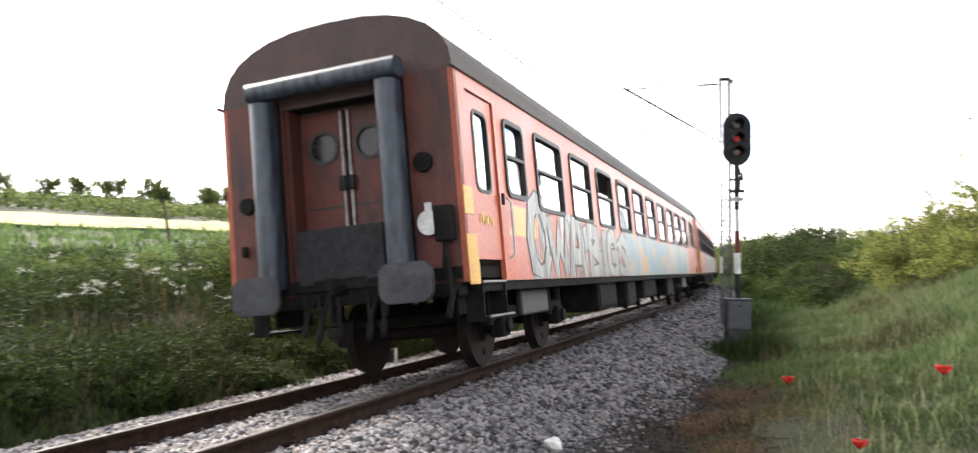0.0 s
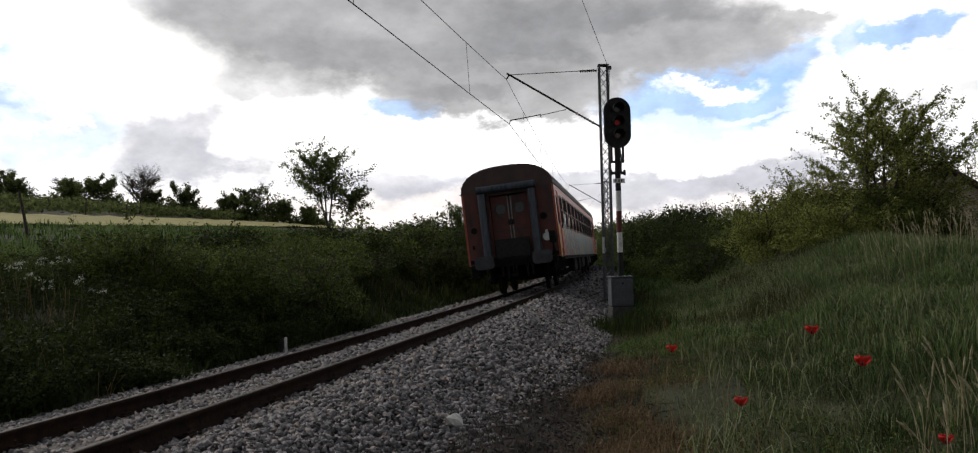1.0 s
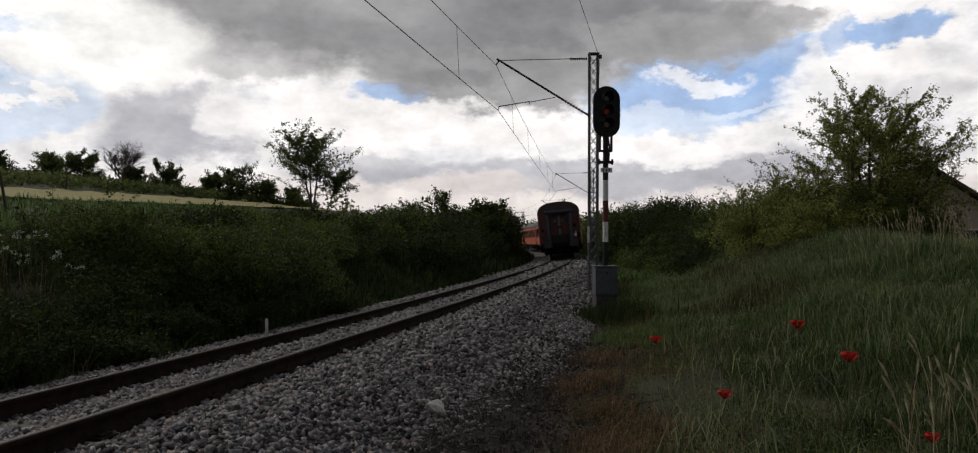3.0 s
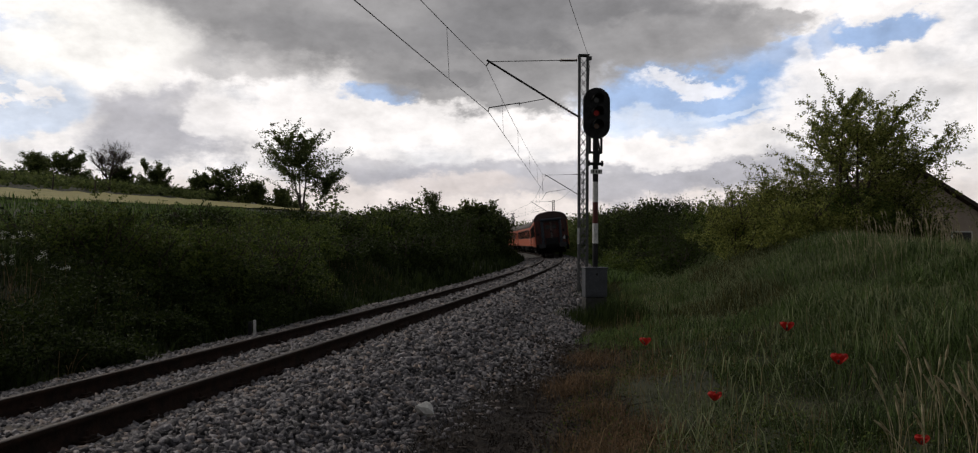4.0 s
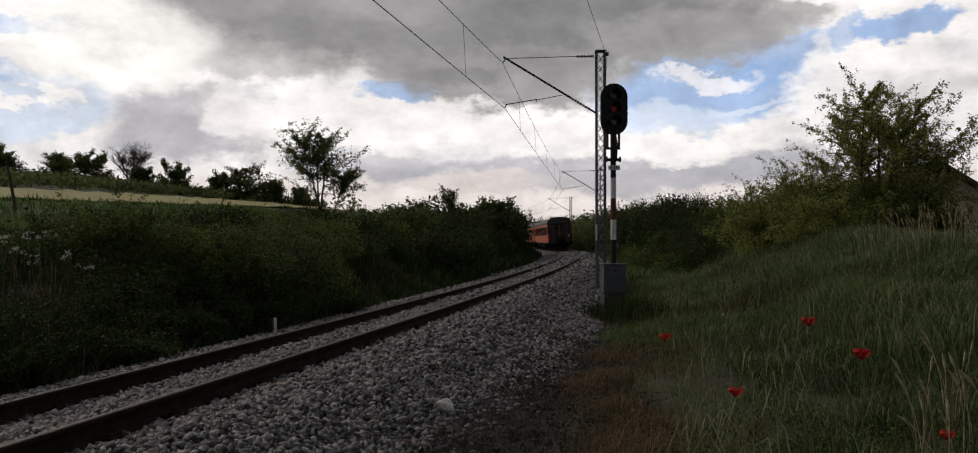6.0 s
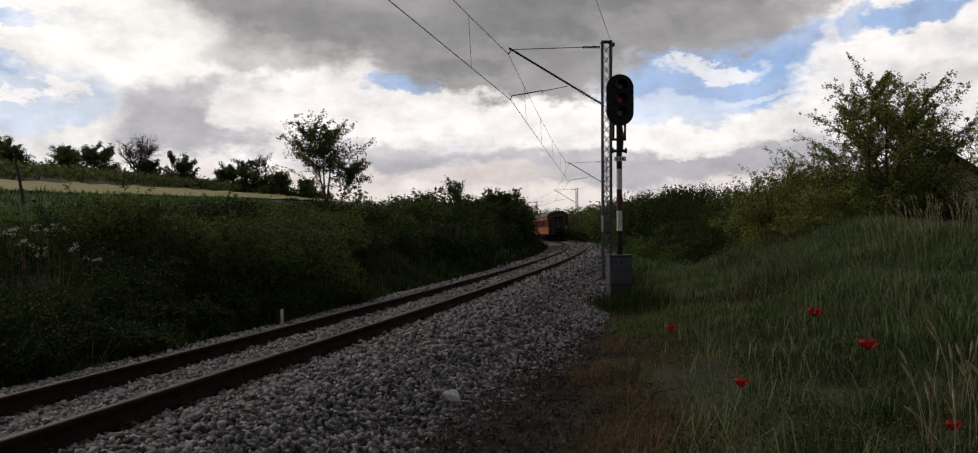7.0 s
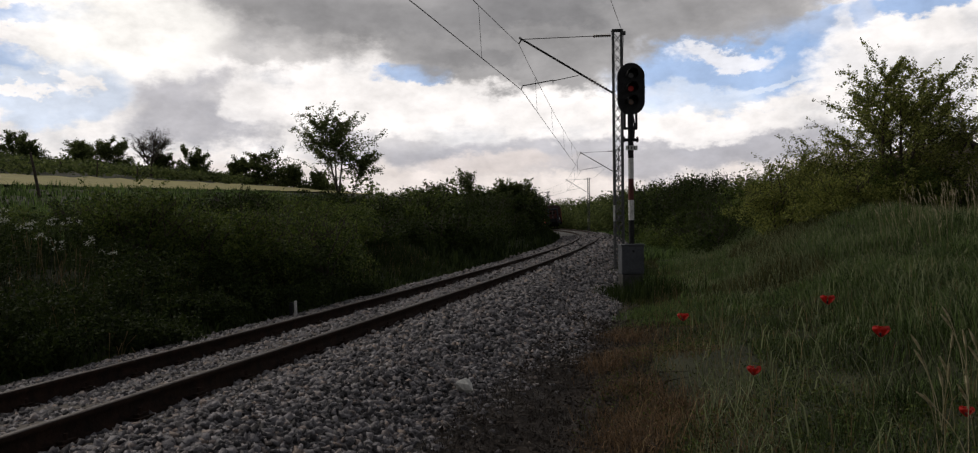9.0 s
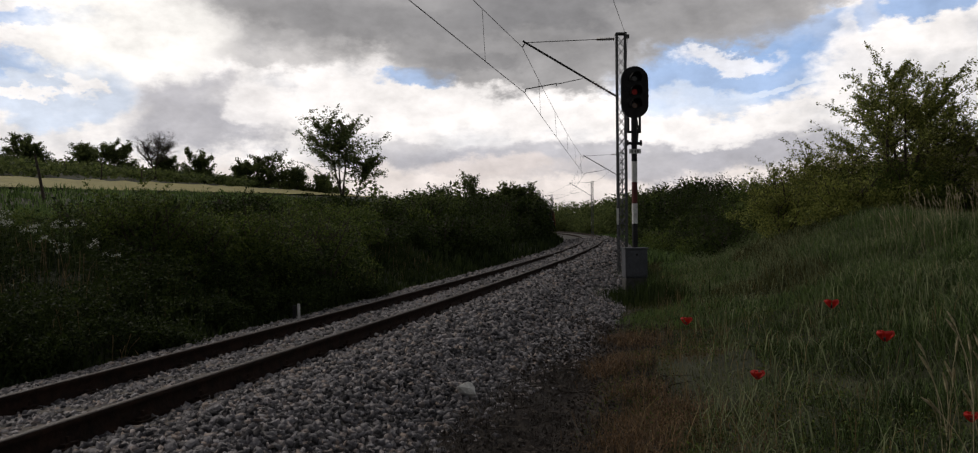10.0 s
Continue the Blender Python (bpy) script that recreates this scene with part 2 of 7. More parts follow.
M_WHITE = material("weathered_white_paint", (0.5, 0.5, 0.48), (0.72, 0.72, 0.7), 7.0, 0.6, 0.15)
M_REDP = material("faded_red_paint", (0.075, 0.02, 0.016), (0.13, 0.032, 0.025), 7.0, 0.7, 0.15)
M_CAB = material("grey_cabinet_paint", (0.05, 0.054, 0.064), (0.085, 0.09, 0.102), 5.0, 0.65, 0.15)
M_CONC = material("dark_concrete", (0.035, 0.034, 0.033), (0.075, 0.072, 0.07), 6.0, 0.95, 0.5)
M_BARK = material("bark", (0.035, 0.027, 0.02), (0.085, 0.065, 0.048), 10.0, 0.95, 0.6)
# darkened past the leaves' own green, standing for shade on the left bank
M_LEAF_D = material("shade_dark_leaves", (0.013, 0.024, 0.006), (0.054, 0.077, 0.017), 2.0, 0.75, 0.0, island=True, translucent=0.25, spec=0.15)
# lightened beyond its own yellow-green, standing for daylight on the right-hand trees
M_LEAF_Y = material("lit_yellow_green_leaves", (0.085, 0.11, 0.024), (0.31, 0.33, 0.085), 2.0, 0.7, 0.0, island=True, translucent=0.45, spec=0.25)
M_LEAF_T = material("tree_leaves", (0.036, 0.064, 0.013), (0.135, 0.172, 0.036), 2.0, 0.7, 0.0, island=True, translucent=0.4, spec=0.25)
M_LEAF_F = material("far_foliage", (0.055, 0.08, 0.025), (0.15, 0.18, 0.06), 0.5, 0.8, 0.0, island=True, translucent=0.45, spec=0.2)
M_GRASS = material("green_grass", (0.030, 0.058, 0.014), (0.145, 0.215, 0.066), 1.5, 0.7, 0.0, island=True, translucent=0.45, spec=0.25)
M_GRASS_P = material("pale_grass", (0.085, 0.115, 0.05), (0.29, 0.32, 0.17), 1.5, 0.7, 0.0, island=True, translucent=0.45, spec=0.25)
M_HERB = material("olive_herbs", (0.024, 0.030, 0.010), (0.118, 0.118, 0.042), 1.2, 0.8, 0.0, island=True, translucent=0.35, spec=0.15)
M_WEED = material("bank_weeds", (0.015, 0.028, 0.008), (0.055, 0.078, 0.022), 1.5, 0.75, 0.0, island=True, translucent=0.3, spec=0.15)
M_STRAW = material("dry_straw", (0.17, 0.115, 0.055), (0.33, 0.24, 0.12), 3.0, 0.8, 0.0, island=True, translucent=0.25)
M_BROWNG = material("withered_grass", (0.075, 0.046, 0.022), (0.22, 0.135, 0.066), 3.0, 0.85, 0.0, island=True, translucent=0.2)
M_SEED = material("pale_seed_heads", (0.32, 0.28, 0.16), (0.5, 0.44, 0.29), 5.0, 0.8, 0.0, island=True, translucent=0.3)
M_UMBEL = material("white_blossom", (0.36, 0.38, 0.32), (0.58, 0.6, 0.53), 5.0, 0.8, 0.0, island=True, translucent=0.3)
M_PETAL = material("poppy_petal", (0.42, 0.010, 0.007), (0.6, 0.025, 0.013), 14.0, 0.55, 0.0, translucent=0.4)
M_STEM = material("poppy_stem", (0.05, 0.075, 0.02), (0.1, 0.13, 0.04), 14.0, 0.7, 0.0)
M_TWIG = material("dead_twigs", (0.03, 0.024, 0.02), (0.075, 0.06, 0.05), 9.0, 0.95, 0.3)
M_PLASTER = material("beige_render", (0.36, 0.29, 0.23), (0.45, 0.37, 0.3), 2.0, 0.9, 0.2)
M_TILE = material("dark_roof_tiles", (0.05, 0.03, 0.025), (0.1, 0.055, 0.04), 3.0, 0.85, 0.4)
M_GLASS = glass("window_glass")
M_LENS_D = material("dark_lens", (0.01, 0.01, 0.01), (0.02, 0.015, 0.012), 5.0, 0.15, 0.0)
M_LENS_R = glow("lit_red_lens", (0.22, 0.008, 0.006), 0.09)
M_LENS_Y = material("amber_lens", (0.10, 0.03, 0.006), (0.16, 0.05, 0.01), 5.0, 0.15, 0.0)
# coach
M_RUBBER = material("worn_bellows_rubber", (0.012, 0.016, 0.024), (0.06, 0.076, 0.10), 4.0, 0.34, 0.25, stretch=(3, 3, 0.6))
M_ROOF = material("dusty_roof_paint", (0.06, 0.052, 0.048), (0.13, 0.115, 0.105), 2.0, 0.75, 0.2, stretch=(1, 0.25, 1))
M_END = material("grimy_end_paint", (0.024, 0.014, 0.013), (0.14, 0.038, 0.027), 1.5, 0.6, 0.15, c3=(0.33, 0.085, 0.05), stretch=(1.4, 1, 0.5))
M_ENDDOOR = material("end_door_paint", (0.045, 0.016, 0.014), (0.15, 0.037, 0.026), 3.0, 0.55, 0.1, stretch=(1, 1, 0.5))
M_CAP = material("sooty_end_cap", (0.03, 0.02, 0.019), (0.08, 0.042, 0.036), 1.6, 0.6, 0.2, c3=(0.17, 0.06, 0.045))
M_SPRAY = material("grey_white_spray_paint", (0.17, 0.17, 0.155), (0.5, 0.5, 0.46), 3.0, 0.5, 0.05, fine=9, stretch=(1, 2.5, 0.4))
M_SPRAYD = material("dark_spray_outline", (0.045, 0.04, 0.04), (0.1, 0.09, 0.085), 4.0, 0.5, 0.05)
M_ORANGE = material("faded_orange_paint", (0.47, 0.105, 0.05), (0.6, 0.15, 0.075), 2.5, 0.45, 0.08, stretch=(1, 0.7, 0.5))
M_YELLOW = material("yellow_paint", (0.62, 0.33, 0.035), (0.72, 0.42, 0.06), 5.0, 0.5, 0.1)
M_FRAME = material("dark_window_rubber", (0.02, 0.018, 0.018), (0.05, 0.045, 0.042), 9.0, 0.6, 0.1)
M_INTERIOR = material("coach_interior", (0.16, 0.14, 0.12), (0.25, 0.22, 0.19), 3.0, 0.8, 0.0)
M_SEAT = material("seat_cloth", (0.03, 0.045, 0.06), (0.06, 0.08, 0.1), 20.0, 0.9, 0.0)
M_BUFFER = material("greasy_buffer_steel", (0.025, 0.026, 0.029), (0.06, 0.062, 0.068), 5.0, 0.5, 0.2, metal=0.3)
M_WHEEL = material("wheel_steel", (0.010, 0.008, 0.007), (0.026, 0.020, 0.018), 8.0, 0.85, 0.2, metal=0.2, spec=0.2)
M_CHROME = material("bare_steel_rail", (0.16, 0.155, 0.15), (0.34, 0.33, 0.32), 9.0, 0.5, 0.0, metal=0.6)


def graffiti_material():
    # orange coach side with flat sprayed panels: grey-white strokes, then teal with yellow
    m = M_ORANGE.copy()
    m.name = "orange_side_with_spray_paint"
    N, K = m.node_tree.nodes, m.node_tree.links
    p = N["Principled BSDF"]
    base = p.inputs["Base Color"].links[0].from_socket
    co = N.new("ShaderNodeTexCoord").outputs["Object"]
    sep = N.new("ShaderNodeSeparateXYZ")
    K.new(co, sep.inputs[0])

    def rng(v, a, b, lo=0.0, hi=1.0):
        n = N.new("ShaderNodeMapRange")
        n.interpolation_type = "SMOOTHSTEP"
        K.new(v, n.inputs[0])
        for i, q in zip((1, 2, 3, 4), (a, b, lo, hi)):
            n.inputs[i].default_value = q
        return n.outputs[0]

    def mth(op, a, b):
        n = N.new("ShaderNodeMath")
        n.operation = op
        for i, v in enumerate((a, b)):
            if isinstance(v, (int, float)):
                n.inputs[i].default_value = v
            else:
                K.new(v, n.inputs[i])
        return n.outputs[0]

    def nz(scale, stretch, det=3, dist=0.0):
        mp, n = N.new("ShaderNodeMapping"), N.new("ShaderNodeTexNoise")
        mp.inputs["Scale"].default_value = stretch
        K.new(co, mp.inputs["Vector"])
        K.new(mp.outputs[0], n.inputs["Vector"])
        n.inputs["Scale"].default_value, n.inputs["Detail"].default_value, n.inputs["Distortion"].default_value = scale, det, dist
        return n.outputs["Fac"]

    def mx(f, a, b):
        n = N.new("ShaderNodeMix")
        n.data_type = "RGBA"
        K.new(f, n.inputs[0])
        for s, v in ((n.inputs[6], a), (n.inputs[7], b)):
            if isinstance(v, tuple):
                s.default_value = (*v, 1)
            else:
                K.new(v, s)
        return n.outputs[2]

    y, z = sep.outputs["Y"], sep.outputs["Z"]
    wob = nz(1.6, (1, 1, 0.35), 4, 0.6)
    yy = mth("ADD", y, mth("MULTIPLY", mth("SUBTRACT", wob, 0.5), 1.6))
    zz = mth("ADD", z, mth("MULTIPLY", mth("SUBTRACT", wob, 0.5), 0.9))
    right = rng(sep.outputs["X"], 1.2, 1.3)
    low = mth("MULTIPLY", rng(zz, 1.86, 1.95, 1, 0), right)
    # grey-white letters with dark outlines and drips
    strokes = nz(2.6, (1, 1.5, 0.28), 3, 1.3)
    letters = mth("MULTIPLY", rng(strokes, 0.47, 0.53), mth("MULTIPLY", low, mth("MULTIPLY", rng(yy, -9.9, -9.6), rng(yy, -4.2, -3.9, 1, 0))))
    edge = mth("MULTIPLY", rng(strokes, 0.455, 0.49), rng(strokes, 0.49, 0.54, 1, 0))
    outline = mth("MULTIPLY", edge, mth("MULTIPLY", low, mth("MULTIPLY", rng(yy, -9.9, -9.6), rng(yy, -4.2, -3.9, 1, 0))))
    tone = nz(5.0, (1, 2.5, 0.4), 4)
    col = mx(letters, base, mx(rng(tone, 0.38, 0.62), (0.15, 0.15, 0.135), (0.5, 0.5, 0.46)))
    col = mx(mth("MULTIPLY", outline, 0.8), col, (0.05, 0.05, 0.05))
    # yellow fill patch behind the first letter
    yp = mth("MULTIPLY", mth("MULTIPLY", rng(yy, -10.6, -10.5), rng(yy, -9.5, -9.4, 1, 0)), mth("MULTIPLY", mth("MULTIPLY", rng(z, 1.5, 1.54), rng(z, 1.86, 1.9, 1, 0)), right))
    col = mx(yp, col, (0.62, 0.36, 0.05))
    teal = mth("MULTIPLY", low, mth("MULTIPLY", rng(yy, -3.6, -3.2), rng(yy, 8.6, 9.2, 1, 0)))
    hue = nz(0.9, (1, 1, 0.8), 2, 0.4)
    tcol = mx(rng(hue, 0.42, 0.56), (0.16, 0.3, 0.33), (0.3, 0.32, 0.29))
    tcol = mx(rng(nz(1.3, (1, 1, 1), 2), 0.6, 0.64), tcol, (0.5, 0.3, 0.08))
    col = mx(mth("MULTIPLY", teal, 0.9), col, tcol)
    # dust towards the sole bar has its own ragged edge
    K.new(col, p.inputs["Base Color"])
    return m


M_SIDE = graffiti_material()


# ---- mesh helpers ----
def mesh_np(name, verts, faces):
    """A mesh from an array of corners and an array of faces that all have the same number of corners."""
    me = bpy.data.meshes.new(name)
    verts, faces = np.asarray(verts, np.float32), np.asarray(faces, np.int32)
    n = faces.shape[1]
    me.vertices.add(len(verts))
    me.vertices.foreach_set("co", verts.ravel())
    me.loops.add(faces.size)
    me.loops.foreach_set("vertex_index", faces.ravel())
    me.polygons.add(len(faces))
    me.polygons.foreach_set("loop_start", np.arange(0, faces.size, n, dtype=np.int32))
    me.update(calc_edges=True)
    me.validate()
    return me


def part_me(name, me, mat, parent=None, label=""):
    ob = new(name, me)
    if mat and not me.materials:
        me.materials.append(mat)
    if parent is not None:
        ob.parent = parent
    return tagged(ob, label)


def part(name, bm, mat, parent=None, label="", smooth=False):
    me = bpy.data.meshes.new(name)
    if smooth:
        for f in bm.faces:
            f.smooth = True
    bm.to_mesh(me)
    bm.free()
    return part_me(name, me, mat, parent, label)


def thing(name, m, label, category, group="", kind=""):
    ob = new(name)
    ob.matrix_basis = m
    ob.empty_display_size = 0.1
    return tagged(ob, label, category, group, kind)


def box(bm, cx, cy, cz, sx, sy, sz, rot=None, bevel=0.0):
    r = bmesh.ops.create_cube(bm, size=1.0)
    vs = r["verts"]
    m = Matrix.Translation((cx, cy, cz)) @ (rot.to_4x4() if rot else Matrix()) @ Matrix.Diagonal((sx, sy, sz, 1))
    bmesh.ops.transform(bm, matrix=m, verts=vs)
    if bevel:
        es = list({e for v in vs for e in v.link_edges})
        bmesh.ops.bevel(bm, geom=es, offset=bevel, segments=2, affect="EDGES", profile=0.5)
    return vs


def rod(bm, p0, p1, r0, r1=None, n=8, caps=True):
    p0, p1 = Vector(p0), Vector(p1)
    d = p1 - p0
    q = d.to_track_quat("Z", "Y").to_matrix().to_4x4()
    m = Matrix.Translation((p0 + p1) / 2) @ q
    bmesh.ops.create_cone(bm, cap_ends=caps, segments=n, radius1=r0, radius2=r0 if r1 is None else r1, depth=d.length, matrix=m)


def tube(bm, pts, r, n=6):
    """One bent tube through the points."""
    pts = [Vector(p) for p in pts]
    rings = []
    for i, p in enumerate(pts):
        d = (pts[min(i + 1, len(pts) - 1)] - pts[max(i - 1, 0)]).normalized()
        e = d.cross(Vector((0.31, 0.87, 0.38))).normalized()
        g = d.cross(e)
        rings.append([bm.verts.new(p + r * (math.cos(2 * math.pi * k / n) * e + math.sin(2 * math.pi * k / n) * g)) for k in range(n)])
    for a, b in zip(rings[:-1], rings[1:]):
        for k in range(n):
            bm.faces.new((a[k], a[(k + 1) % n], b[(k + 1) % n], b[k]))
    bm.faces.new(rings[0][::-1])
    bm.faces.new(rings[-1])


def prism(bm, outline, y0, y1):
    """A closed outline in x, z drawn out along y."""
    a = [bm.verts.new((x, y0, z)) for x, z in outline]
    b = [bm.verts.new((x, y1, z)) for x, z in outline]
    bm.faces.new(a)
    bm.faces.new(b[::-1])
    n = len(a)
    for i in range(n):
        bm.faces.new((a[i], b[i], b[(i + 1) % n], a[(i + 1) % n]))
    bmesh.ops.recalc_face_normals(bm, faces=bm.faces)


def round_rect(w, h, r, n=4, cx=0.0, cz=0.0):
    pts = []
    for qx, qz, a0 in ((1, 1, 0), (-1, 1, 90), (-1, -1, 180), (1, -1, 270)):
        for i in range(n + 1):
            a = radians(a0 + 90 * i / n)
            pts.append((cx + qx * (w / 2 - r) + r * math.cos(a), cz + qz * (h / 2 - r) + r * math.sin(a)))
    return pts


def ring(bm, outer, inner, y0, y1):
    """A frame between two outlines with equal counts, in x, z, from y0 to y1."""
    n = len(outer)
    v = [[bm.verts.new((x, y, z)) for x, z in o] for o in (outer, inner) for y in (y0, y1)]
    for i in range(n):
        j = (i + 1) % n
        bm.faces.new((v[0][i], v[0][j], v[2][j], v[2][i]))
        bm.faces.new((v[1][i], v[3][i], v[3][j], v[1][j]))
        bm.faces.new((v[0][i], v[1][i], v[1][j], v[0][j]))
        bm.faces.new((v[2][i], v[2][j], v[3][j], v[3][i]))
    bmesh.ops.recalc_face_normals(bm, faces=bm.faces)


# ---- the line of the track ----
X0, HEAD0, K0, S1, K1, TL, CANT = -4.3945, 0.2577, 0.0016744, 34.52, 0.002696, 21.89, radians(5.68)
_s = np.arange(-60, 420, 0.25)
_k = np.where(_s < S1, K0, np.where(_s < S1 + TL, K0 + (K1 - K0) * (_s - S1) / TL, K1))
_h = HEAD0 - np.cumsum(_k) * 0.25
_i0 = int(np.argmin(abs(_s)))
_h += HEAD0 - _h[_i0]
_x, _y = np.cumsum(np.sin(_h)) * 0.25, np.cumsum(np.cos(_h)) * 0.25
_x, _y = _x + X0 - _x[_i0], _y - _y[_i0]


def line(s):
    return np.interp(s, _s, _x), np.interp(s, _s, _y), np.interp(s, _s, _h)


def su(s, u, z=0.0):
    """World point at s metres along the track, u to its right, z up."""
    x, y, h = line(s)
    return Vector((x + u * math.cos(h), y - u * math.sin(h), z))


def canted(s, u, z):
    return su(s, u * math.cos(CANT) - z * math.sin(CANT), u * math.sin(CANT) + z * math.cos(CANT))


def lateral(x, y):
    """Metres to the right of the track, and along it, for arrays of points."""
    x, y = np.atleast_1d(np.asarray(x, float)), np.atleast_1d(np.asarray(y, float))
    u, s = np.empty_like(x), np.empty_like(x)
    for a in range(0, len(x), 4000):
        xs, ys = x[a:a + 4000, None], y[a:a + 4000, None]
        i = np.argmin((xs - _x[None, ::2]) ** 2 + (ys - _y[None, ::2]) ** 2, 1) * 2
        u[a:a + 4000] = (x[a:a + 4000] - _x[i]) * np.cos(_h[i]) - (y[a:a + 4000] - _y[i]) * np.sin(_h[i])
        s[a:a + 4000] = _s[i]
    return u, s


U_PROFILE = [-3000, -400, -150, -75, -53, -23, -12, -8, -5.5, -4, -2.7, -2.2, 0, 2.6, 3.2, 4.6, 5.6, 7, 9, 11, 14, 22, 60, 3000]
Z_PROFILE = [13, 13, 10, 7.2, 5.6, 2.5, 1.4, 1.05, 0.55, 0.05, -0.5, -0.62, -0.62, -0.62, -0.52, -0.44, -0.15, 0.55, 1.25, 1.2, 0.3, 0.2, 0.3, 0.3]


def ground_z(x, y):
    x, y = np.atleast_1d(np.asarray(x, float)), np.atleast_1d(np.asarray(y, float))
    u, s = lateral(x, y)
    z = np.interp(u, U_PROFILE, Z_PROFILE)
    left = np.clip((-u - 8) / 8, 0, 1)
    z = z + left * 0.028 * np.clip(y - 30, -40, 120)
    z = z - 0.5 * np.clip((u - 5.2) / 3, 0, 1) * np.clip((14 - u) / 3, 0, 1) * np.clip((22 - s) / 8, 0, 1)   # the bank sinks towards the near end
    off = np.clip((abs(u) - 3) / 2, 0, 1)
    z = z + off * (0.09 * np.sin(x * 1.1 + 0.6 * y) * np.cos(y * 0.9 - 0.4 * x) + 0.05 * np.sin(2.7 * x + 1.3) * np.sin(2.3 * y))
    return z


def gz(x, y):
    return float(ground_z(x, y)[0])


def grid_axis(lo, hi, centre, fine, n_fine, grow):
    out = [centre + fine * i for i in range(-n_fine, n_fine + 1)]
    d = fine
    while out[-1] < hi:
        d *= grow
        out.append(out[-1] + d)
    d = fine
    while out[0] > lo:
        d *= grow
        out.insert(0, out[0] - d)
    return np.array(out)


def build_ground():
    xs, ys = grid_axis(-2600, 2600, 2, 0.4, 45, 1.09), grid_axis(-2000, 2800, 16, 0.4, 55, 1.09)
    gx, gy = np.meshgrid(xs, ys)
    z = ground_z(gx.ravel(), gy.ravel())
    n, m = len(xs), len(ys)
    idx = np.arange(n * m).reshape(m, n)
    f = np.stack([idx[:-1, :-1], idx[:-1, 1:], idx[1:, 1:], idx[1:, :-1]], -1).reshape(-1, 4)
    me = mesh_np("ground", np.c_[gx.ravel(), gy.ravel(), z], f)
    me.polygons.foreach_set("use_smooth", np.ones(len(f), bool))
    tagged(part_me("ground", me, M_GROUND), "grassy earth ground with banks beside the track", "ground", kind="structure")


def strip(name, s0, s1, ds, profile, mat, label, lift=0.0, kind="structure", category="ground", jitter=0.0):
    ss = np.arange(s0, s1, ds)
    rows = []
    for s in ss:
        for u, z in profile:
            p = su(s, u, z + lift)
            rows.append((p.x, p.y, p.z + (jitter * noise.noise((p.x * 3, p.y * 3, 1.0)) if jitter else 0)))
    n, m = len(profile), len(ss)
    idx = np.arange(n * m).reshape(m, n)
    f = np.stack([idx[:-1, :-1], idx[:-1, 1:], idx[1:, 1:], idx[1:, :-1]], -1).reshape(-1, 4)
    return tagged(part_me(name, mesh_np(name, rows, f), mat), label, category, kind=kind)


def tc(u):
    return math.tan(CANT) * max(-1.5, min(1.5, u))


BED = [(-2.75, -0.56), (-2.35, -0.44), (-1.9, -0.23 + tc(-1.9)), (-1.3, -0.17 + tc(-1.3)), (-0.75, -0.17 + tc(-0.75)), (0, -0.18), (0.75, -0.17 + tc(0.75)),
       (1.35, -0.17 + tc(1.35)), (1.8, -0.24 + tc(1.8)), (2.4, -0.33), (3.05, -0.5), (3.3, -0.6)]


def bed_z(u):
    return np.interp(u, [b[0] for b in BED], [b[1] for b in BED])


def ballast_edge(s):
    """How far the stones reach out over the bank's foot."""
    return np.interp(s, [-2, 4, 6, 8.5, 11, 14], [2.9, 2.3, 2.5, 2.85, 3.05, 3.2]) + 0.12 * np.sin(np.asarray(s) * 1.3)


